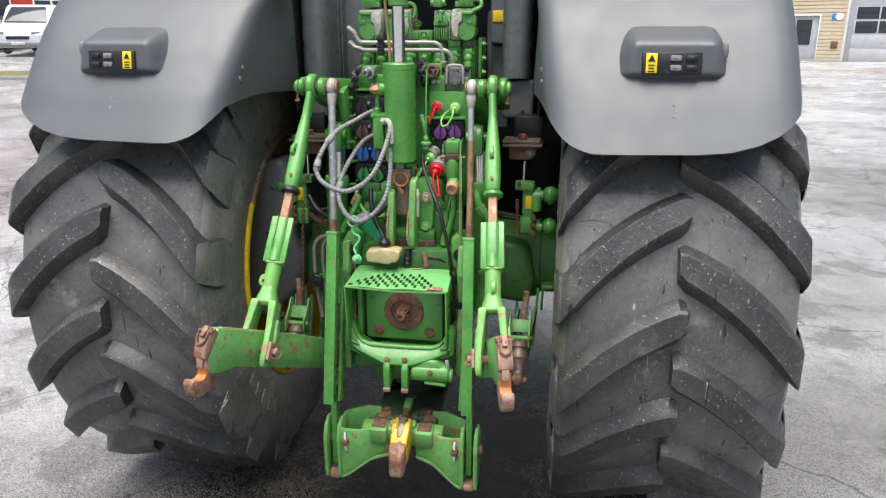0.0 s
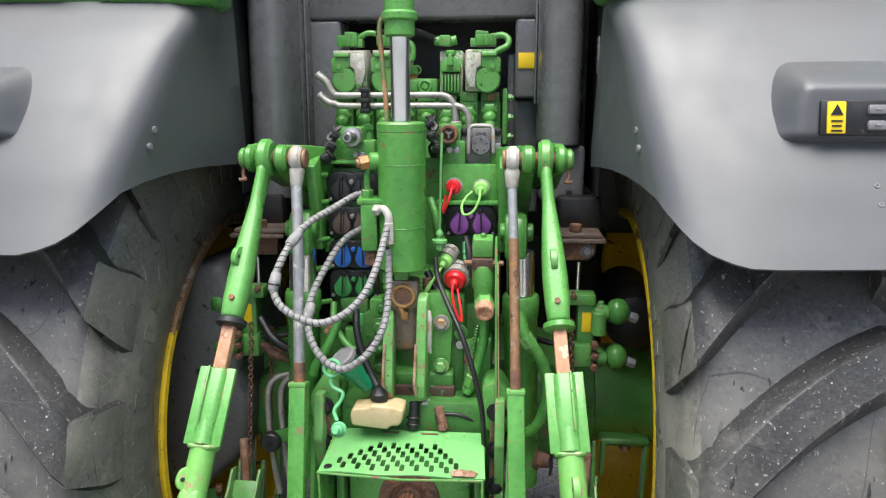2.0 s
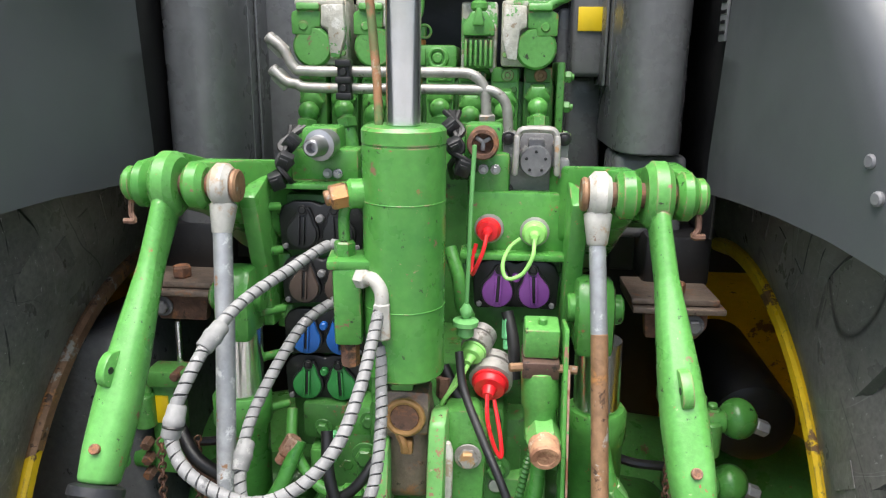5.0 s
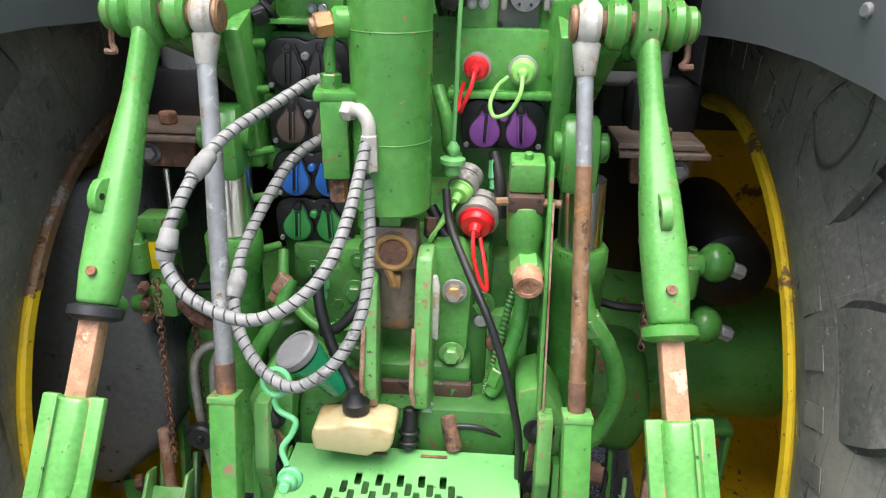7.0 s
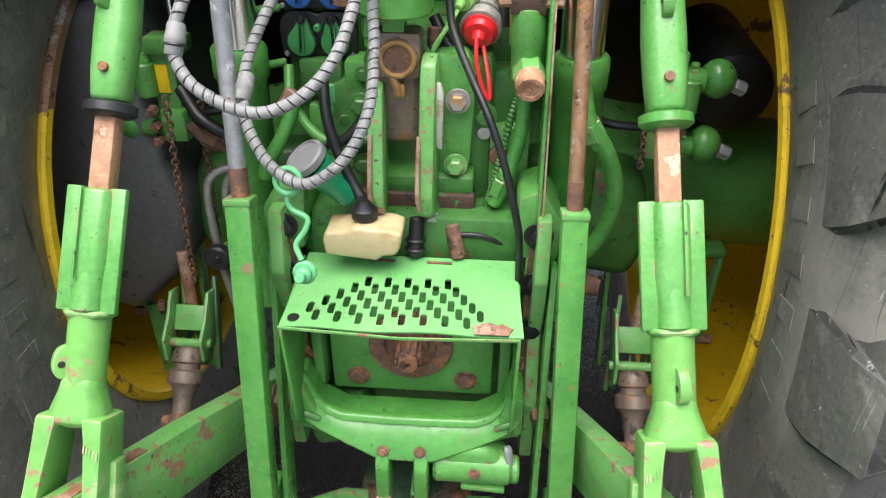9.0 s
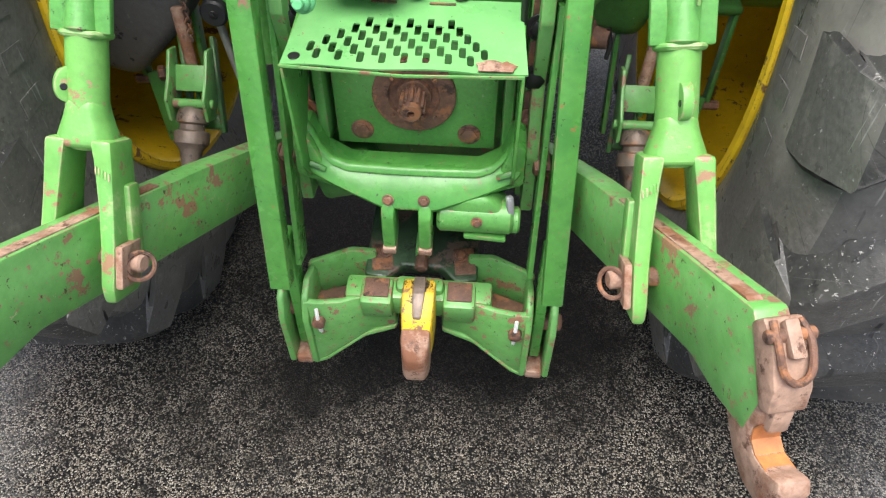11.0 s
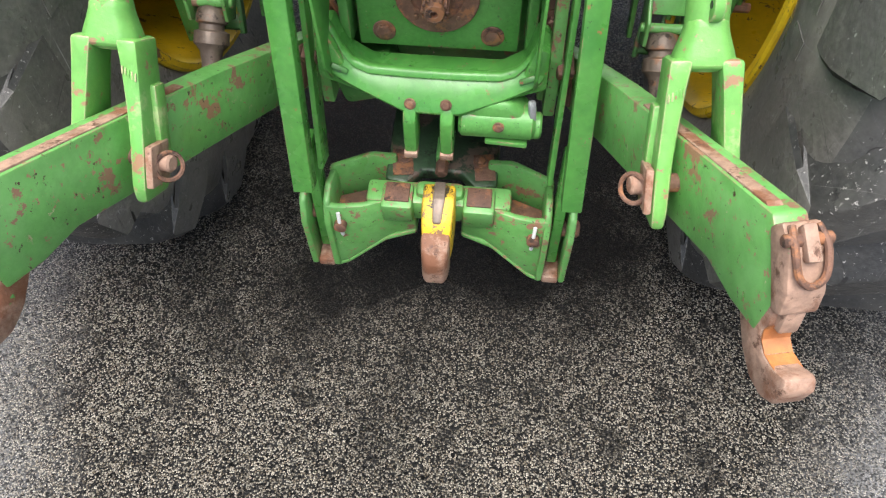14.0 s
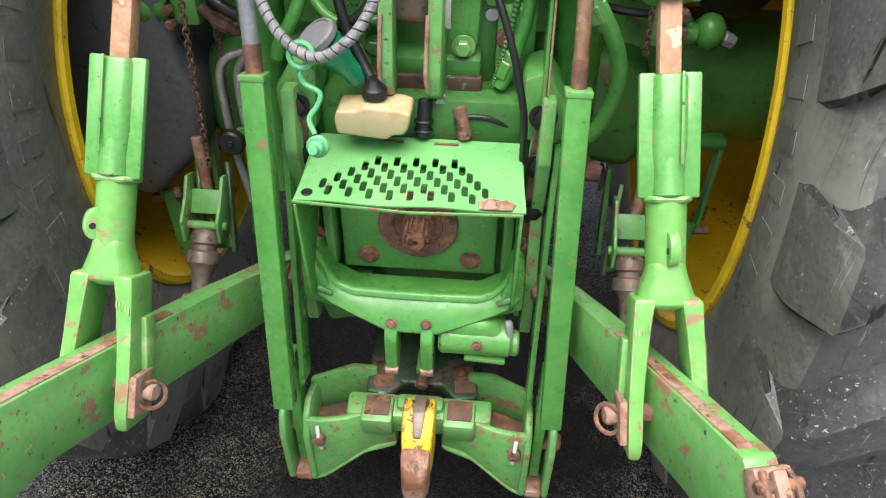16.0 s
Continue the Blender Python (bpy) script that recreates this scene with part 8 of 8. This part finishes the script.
bm = mesh()
tube(bm, [(CX - 0.38, 0.20, 1.19), (CX - 0.34, 0.17, 1.15), (CX - 0.29, 0.17, 1.12), (CX - 0.25, 0.18, 1.115)], 0.011, 10, 6)
part("hose", bm, BLACK, tractor)
bm = mesh()
lathe(bm, (CX + 0.30, 0.16, 0.865), (CX + 0.33, 0.15, 0.865), [(0, 0.02), (0.004, 0.028), (0.02, 0.028), (0.024, 0.02), (0.05, 0.016)], 18)
part("link_pivot_pin", bm, RUST, tractor, "rusty pivot pin with clip")
bm = mesh()
tube(bm, [(CX + 0.345, 0.15, 0.885), (CX + 0.352, 0.145, 0.86), (CX + 0.348, 0.14, 0.83)], 0.004, 6, 4)
part("pivot_clip", bm, BLACK, tractor)

# ---------------------------------------------------------------- cab rear wall
bm = mesh()
box(bm, (CX, 0.86, 1.72), (1.00, 0.03, 0.86), bev=0.01)
cab = part("cab_rear_wall", bm, BLACK, tractor, "dark grey plastic cab rear wall with a deep recess")
for x0, x1, z0, z1, y0 in ((-0.375, 0.300, 1.955, 2.14, 0.60), (-0.375, -0.272, 1.44, 1.955, 0.605), (0.226, 0.300, 1.735, 1.955, 0.605), (0.205, 0.230, 1.50, 1.865, 0.68), (0.226, 0.300, 1.40, 1.735, 0.665)):
    bm = mesh()
    box(bm, ((x0 + x1) / 2, y0 + 0.06, (z0 + z1) / 2), (x1 - x0, 0.12, z1 - z0), bev=0.010, seg=3)
    part("trim_panel", bm, CABGREY, cab)
for n in (-1, 1):
    # added black sheets that stand for the shaded gap between fender and duct
    bm = mesh()
    box(bm, (CX + n * 0.575, 0.68, 1.74), (0.44, 0.03, 0.80), bev=0.008)
    part("gap_panel", bm, BLACK, cab)
    bm = mesh()
    box(bm, (CX + n * 0.4575, 0.50, 1.80), (0.006, 0.34, 0.62), bev=0.002)
    part("gap_seal", bm, BLACK, cab)
for n, x, low in ((-1, -0.423, 1.47), (1, 0.345, 1.615)):
    bm = mesh()
    sec = [(x + 0.056 * math.copysign(abs(math.cos(a)) ** 0.62, math.cos(a)), 0.50 - 0.125 * math.sin(a) ** 0.62) for a in (math.pi * k / 20 for k in range(21))]
    pts = sec + [(x - 0.056, 0.66), (x + 0.056, 0.66)]
    high = 2.0 if n < 0 else 2.12
    prism(bm, pts, high - low, Matrix.Translation((0, 0, (high + low) / 2)), bev=0.030 if n < 0 else 0.012, seg=4)
    duct = part("cab_duct", bm, CABGREY, tractor, "satin dark grey upright plastic duct", 60)
    for dx, y in ((0.055, 0.535), (0.063, 0.560)):
        bm = mesh()
        box(bm, (x - n * dx, y + 0.05, 1.86 if n > 0 else 1.78), (0.006, 0.12, 0.28 if n > 0 else 0.62), bev=0.003)
        part("duct_rib", bm, CABGREY, duct)
bm = mesh()
box(bm, (0.352, 0.49, 1.540), (0.118, 0.15, 0.145), bev=0.014, seg=3)
lower_ = part("duct_foot", bm, CABGREY, tractor, "dark plastic foot under the duct")
bm = mesh()
cyl(bm, (0.372, 0.416, 1.490), (0.372, 0.411, 1.490), 0.0085, 14, 0.002)
part("foot_screw", bm, BLACK, lower_)
bm = mesh()
box(bm, (0.260, 0.602, 1.8395), (0.050, 0.004, 0.043), bev=0.001)
part("yellow_label", bm, STICKER, tractor, "plain yellow label on the cab wall")
bm = mesh()
box(bm, (CX + 0.4475, 0.345, 1.835), (0.004, 0.034, 0.085), bev=0.001)
white_ = part("white_label", bm, GREY, tractor, "small printed label on the fender's edge")
for k in range(5):
    bm = mesh()
    box(bm, (CX + 0.4452, 0.345, 1.805 + 0.015 * k), (0.002, 0.026 - 0.006 * (k % 2), 0.005), bev=0)
    part("print_bar", bm, BLACK, white_)
bm = mesh()
box(bm, (CX, 1.6, 1.9), (0.86, 0.9, 1.6), bev=0.02)
# unseen cab upper, corner blocks and roof, added to shade fenders and ducts
box(bm, (CX, 1.20, 2.56), (1.50, 1.00, 0.84), bev=0.05)
for n in (-1, 1):
    box(bm, (CX + n * 0.63, 0.50, 2.56), (0.40, 0.76, 0.86), bev=0.05)
box(bm, (CX, 1.15, 3.02), (1.60, 1.50, 0.10), bev=0.04)
box(bm, (CX, 1.8, 0.95), (0.44, 2.2, 0.5), bev=0.05)
part("cab_body", bm, DARK, tractor, "dark tractor body ahead of the axle, with unseen shading blocks above")
# dark boxes added to stand for the darkness behind the axle
for n in (-1, 1):
    bm = mesh()
    box(bm, (CX + n * 0.40, 1.18, 1.20), (0.36, 0.40, 0.84), bev=0.05, seg=3)
    part("fuel_tank", bm, DARK, tractor, "added dark backing box under the cab")

# ---------------------------------------------------------------- buildings, van, fence
BEIGE = material("beige metal cladding", (0.58, 0.49, 0.34), 0.5, grain=(3, 0.06), stains=((0.5, 0.4, 0.25), 0.8, 0.5, 0.8, 0.4))
GREYWALL = material("light grey door panel", (0.46, 0.47, 0.49), 0.5, grain=(3, 0.05), stains=((0.36, 0.37, 0.38), 0.7, 0.5, 0.8, 0.4))
REDWALL = material("red facade paint", (0.50, 0.045, 0.03), 0.6, grain=(3, 0.08), stains=((0.35, 0.03, 0.02), 0.6, 0.5, 0.8, 0.4))
FRAMEW = material("white window frame", (0.75, 0.75, 0.74), 0.4, grain=(5, 0.04))
GLASS = material("dark window glass", (0.03, 0.035, 0.04), 0.08, grain=(2, 0.1), bump=None, rough_var=0.03)
VANW = material("white van paint", (0.72, 0.74, 0.76), 0.25, coat=0.4, grain=(4, 0.03), bump=None)
CARD = material("dark car paint", (0.03, 0.032, 0.036), 0.25, coat=0.4, grain=(4, 0.1), bump=None)
GRASS = material("winter grass", (0.16, 0.14, 0.06), 0.9, grain=(12, 0.4), bump=(30, 1.0), stains=((0.10, 0.11, 0.035), 2, 0.45, 0.7, 0.7))
KERB = material("kerb concrete", (0.34, 0.33, 0.31), 0.8, grain=(20, 0.2), stains=((0.2, 0.19, 0.18), 3, 0.5, 0.8, 0.5))
BLUESIGN = material("blue sign", (0.05, 0.22, 0.55), 0.5, grain=(5, 0.05))
ZINC = material("galvanised fence", (0.33, 0.34, 0.35), 0.5, metal=0.4, grain=(20, 0.1))


def placed(bm, m):
    bmesh.ops.transform(bm, matrix=m, verts=bm.verts)
    return bm


def workshop():
    # local x along the wall, y into the building, z up; the corner between cladding and door front at x = 0
    m = Matrix.Translation((13.93, 36.6, 0.52)) @ pose(0, 0, 0, 0, 0, -17.5)
    bm = mesh()
    box(bm, (-7.3, 4.0, 3.9), (10.0, 8.0, 8.0), bev=0.05)
    box(bm, (-1.72, 4.1, 5.1), (1.24, 7.8, 5.6), bev=0.02)
    box(bm, (-0.56, 4.0, 3.9), (1.12, 8.0, 8.0), bev=0.02)
    house = finish("workshop", placed(bm, m), BEIGE)
    tagged(house, "beige clad workshop building with a grey side door", "building")
    for k in range(44):
        bm = mesh()
        z = 0.12 + 0.18 * k
        if z < 2.25:
            prism(bm, [(-2.3, z - 0.08), (-2.3, z + 0.07), (-12.0, z + 0.07), (-12.0, z - 0.08)], 0.03, front(-0.012), bev=0.01, seg=1)
            box(bm, (-0.56, -0.012, z), (1.12, 0.03, 0.15), bev=0.01, seg=1)
        else:
            box(bm, (-6.0, -0.012, z), (12.0, 0.03, 0.15), bev=0.01, seg=1)
        ob = part("cladding_board", placed(bm, m), BEIGE, house)
    bm = mesh()
    box(bm, (-1.72, 0.10, 1.10), (1.16, 0.06, 2.20), bev=0.02)
    door = part("door", placed(bm, m), GREYWALL, house, "grey entrance door with window")
    bm = mesh()
    box(bm, (-1.80, 0.06, 1.45), (0.70, 0.03, 1.20), bev=0.01)
    part("pane", placed(bm, m), GLASS, door)
    for x, w, z, h in ((-1.12, 0.06, 1.12, 2.28), (-2.32, 0.06, 1.12, 2.28), (-1.72, 1.26, 2.27, 0.07)):
        bm = mesh()
        box(bm, (x, 0.0, z), (w, 0.12, h), bev=0.01)
        part("door_frame", placed(bm, m), FRAMEW, house)
    bm = mesh()
    cyl(bm, (-1.23, 0.06, 1.05), (-1.23, 0.0, 1.05), 0.03, 10, 0.005)
    part("door_handle", placed(bm, m), STEEL, door)
    bm = mesh()
    cyl(bm, (-0.30, -0.03, 2.18), (-0.30, -0.06, 2.18), 0.17, 24, 0.005)
    sign = part("sign", placed(bm, m), FRAMEW, house, "round white and blue sign")
    bm = mesh()
    box(bm, (-0.52, -0.045, 2.18), (0.20, 0.02, 0.30), bev=0.02)
    part("sign_panel", placed(bm, m), BLUESIGN, sign)
    bm = mesh()
    box(bm, (-0.36, -0.045, 0.85), (0.30, 0.06, 0.34), bev=0.02)
    part("vent_box", placed(bm, m), RUST, house)
    bm = mesh()
    box(bm, (-6, -0.08, 0.03), (12.0, 0.16, 0.25), bev=0.02)
    part("plinth", placed(bm, m), KERB, house)
    # hall with wide sectional doors
    bm = mesh()
    box(bm, (9.0, 4.2, 3.9), (18.0, 8.0, 8.0), bev=0.05)
    hall = finish("workshop_hall", placed(bm, m), GREYWALL)
    tagged(hall, "light grey hall with wide windowed sectional doors", "building")
    bm = mesh()
    box(bm, (0.05, 0.12, 3.9), (0.12, 0.25, 8.0), bev=0.02)
    part("corner_trim", placed(bm, m), FRAMEW, hall)
    for d in range(4):
        x0 = 0.35 + d * 4.4
        for k in range(6):
            bm = mesh()
            box(bm, (x0 + 2.05, 0.16, 0.36 + 0.66 * k), (4.1, 0.08, 0.652), bev=0.006)
            row = part("door_panel", placed(bm, m), GREYWALL, hall)
            if k in (2, 3):
                for c in range(4):
                    bm = mesh()
                    box(bm, (x0 + 0.56 + c * 1.0, 0.115, 0.36 + 0.66 * k), (0.93, 0.02, 0.56), bev=0.01)
                    part("pane", placed(bm, m), GLASS, row)
    return house


workshop()


def van(m, mat, label, length=4.7, height=1.95, low=False):
    bm = mesh()
    w = 0.92
    if low:
        prof = [(-2.2, 0.25), (2.2, 0.25), (2.25, 0.70), (1.5, 0.88), (0.8, 1.42), (-1.3, 1.42), (-2.1, 0.95), (-2.25, 0.7)]
    else:
        prof = [(-2.3, 0.25), (2.35, 0.25), (2.40, 0.75), (2.15, 0.98), (1.45, 1.18), (0.75, 1.85), (0.5, 1.93), (-2.2, 1.93), (-2.35, 1.75), (-2.38, 0.6)]
    prism(bm, prof, 2 * w, side(0), bev=0.09, seg=3)
    body = finish("van" if not low else "car", placed(bm, m), mat)
    tagged(body, label, "van" if not low else "car")
    zw = 1.42 if not low else 1.12
    bm = mesh()
    if low:
        loft(bm, [[(-0.66, 0.95, 1.37), (0.66, 0.95, 1.37), (0.66, 0.97, 1.39), (-0.66, 0.97, 1.39)], [(-0.78, 1.42, 0.95), (0.78, 1.42, 0.95), (0.78, 1.45, 0.97), (-0.78, 1.45, 0.97)]])
    else:
        loft(bm, [[(-0.66, 0.83, 1.80), (0.66, 0.83, 1.80), (0.66, 0.86, 1.83), (-0.66, 0.86, 1.83)], [(-0.80, 1.43, 1.22), (0.80, 1.43, 1.22), (0.80, 1.47, 1.25), (-0.80, 1.47, 1.25)]])
    part("windscreen", placed(bm, m), GLASS, body)
    for n in (-1, 1):
        for y in (1.45, -1.45):
            bm = mesh()
            cyl(bm, (n * 0.72, y, 0.33), (n * 0.94, y, 0.33), 0.33, 24, 0.04)
            wheel = part("wheel", placed(bm, m), BLACK, body)
            bm = mesh()
            cyl(bm, (n * 0.93, y, 0.33), (n * 0.95, y, 0.33), 0.20, 20, 0.01)
            part("hub_cap", placed(bm, m), STEEL, wheel)
        bm = mesh()
        box(bm, (n * 0.66, 2.33 if not low else 2.18, 0.80 if not low else 0.68), (0.34, 0.10, 0.16), (-25, 0, n * -12), 0.04)
        part("headlamp", placed(bm, m), STEEL, body)
        bm = mesh()
        box(bm, (n * 0.925, 0.15, zw + 0.10), (0.012, 1.0, 0.40 if not low else 0.24), bev=0.005)
        part("side_window", placed(bm, m), GLASS, body)
        bm = mesh()
        box(bm, (n * 1.02, 0.95, zw - 0.1), (0.14, 0.08, 0.18), bev=0.03)
        part("door_mirror", placed(bm, m), BLACK, body)
    bm = mesh()
    box(bm, (0, 2.40 if not low else 2.24, 0.62), (0.86, 0.04, 0.12), bev=0.02)
    part("grille", placed(bm, m), BLACK, body)
    bm = mesh()
    box(bm, (0, 2.39 if not low else 2.24, 0.36), (1.70, 0.08, 0.16), bev=0.04)
    part("bumper", placed(bm, m), GREY, body)
    bm = mesh()
    box(bm, (0, 2.435 if not low else 2.285, 0.42), (0.50, 0.01, 0.10), bev=0.003)
    part("number_plate", placed(bm, m), FRAMEW, body)
    return body


van(Matrix.Translation((-21.4, 25.6, ground_height(-21.4, 25.6) + 0.02)) @ pose(0, 0, 0, 0, 0, 198), VANW, "white delivery van parked behind the fence")
van(Matrix.Translation((-24.6, 27.0, ground_height(-24.6, 27.0) + 0.02)) @ pose(0, 0, 0, 0, 0, 200), CARD, "dark car parked beside the white van", low=True)


def red_house():
    m = Matrix.Translation((-30.5, 36.0, 1.2)) @ pose(0, 0, 0, 0, 0, 42)
    bm = mesh()
    box(bm, (0, 4, 4.0), (26, 8, 8.5), bev=0.05)
    house = finish("red_building", placed(bm, m), REDWALL)
    tagged(house, "red painted commercial building with white windows", "building")
    for k in range(8):
        x = -10.5 + 3.0 * k
        bm = mesh()
        box(bm, (x, -0.02, 2.05), (1.9, 0.10, 1.25), bev=0.02)
        win = part("window", placed(bm, m), FRAMEW, house, "white framed window")
        for c in (-0.46, 0.46):
            bm = mesh()
            box(bm, (x + c, -0.075, 2.05), (0.82, 0.02, 1.08), bev=0.005)
            part("pane", placed(bm, m), GLASS, win)
    bm = mesh()
    box(bm, (0, -0.03, 0.15), (26, 0.1, 0.9), bev=0.02)
    part("plinth", placed(bm, m), KERB, house)
    return house


red_house()


def verge():
    # strip of grass with a kerb, running across the far left of the yard
    def line(s):
        return (-18.6 + 12.0 * s, 14.0 + 9.6 * s)

    bm = mesh()
    a = []
    for k in range(25):
        s = -1.6 + k * 0.11
        row = []
        for j, off in enumerate((0.0, 0.5, 1.0, 1.5, 2.2)):
            x, y = line(s)
            x, y = x - off * 0.62, y + off * 0.78
            row.append(bm.verts.new((x, y, ground_height(x, y) + 0.06 + 0.04 * noise.noise((x * 2, y * 2, 0)) + (0.05 if 0 < j < 4 else -0.02))))
        a.append(row)
    for p, q in zip(a, a[1:]):
        for j in range(4):
            bm.faces.new((p[j], p[j + 1], q[j + 1], q[j]))
    g = finish("grass_verge", bm, GRASS)
    tagged(g, "strip of dull brown-green winter grass", "grass", kind="stuff")
    bm = mesh()
    pts = [line(-1.6 + 0.11 * k) for k in range(25)]
    for (x0, y0), (x1, y1) in zip(pts, pts[1:]):
        span(bm, (x0, y0, ground_height(x0, y0) + 0.03), (x1, y1, ground_height(x1, y1) + 0.03), 0.14, 0.16, 0.02)
    k = finish("kerb", bm, KERB)
    tagged(k, "pale concrete kerb along the grass", "kerb", kind="structure")
    # fence: posts and wire panels
    posts = [line(-1.5 + 0.19 * k) for k in range(14)]
    posts = [(x - 0.75, y + 0.95) for x, y in posts]
    fence = tagged(new("wire_fence"), "galvanised wire mesh fence with slim posts", "fence")
    fence.location = (0, 0, 0)
    for (x0, y0), (x1, y1) in zip(posts, posts[1:]):
        z0, z1 = ground_height(x0, y0), ground_height(x1, y1)
        bm = mesh()
        cyl(bm, (x0, y0, z0 - 0.05), (x0, y0, z0 + 1.75), 0.035, 10, 0.005)
        part("fence_post", bm, ZINC, fence)
        bm = mesh()
        for j in range(8):
            h = 0.08 + 0.22 * j
            cyl(bm, (x0, y0, z0 + h), (x1, y1, z1 + h), 0.004, 5, 0.0005)
        for j in range(1, 26):
            f = j / 26
            x, y, z = x0 + (x1 - x0) * f, y0 + (y1 - y0) * f, z0 + (z1 - z0) * f
            cyl(bm, (x, y, z + 0.06), (x, y, z + 1.65), 0.003, 4, 0.0005)
        part("wire_panel", bm, ZINC, fence)


verge()
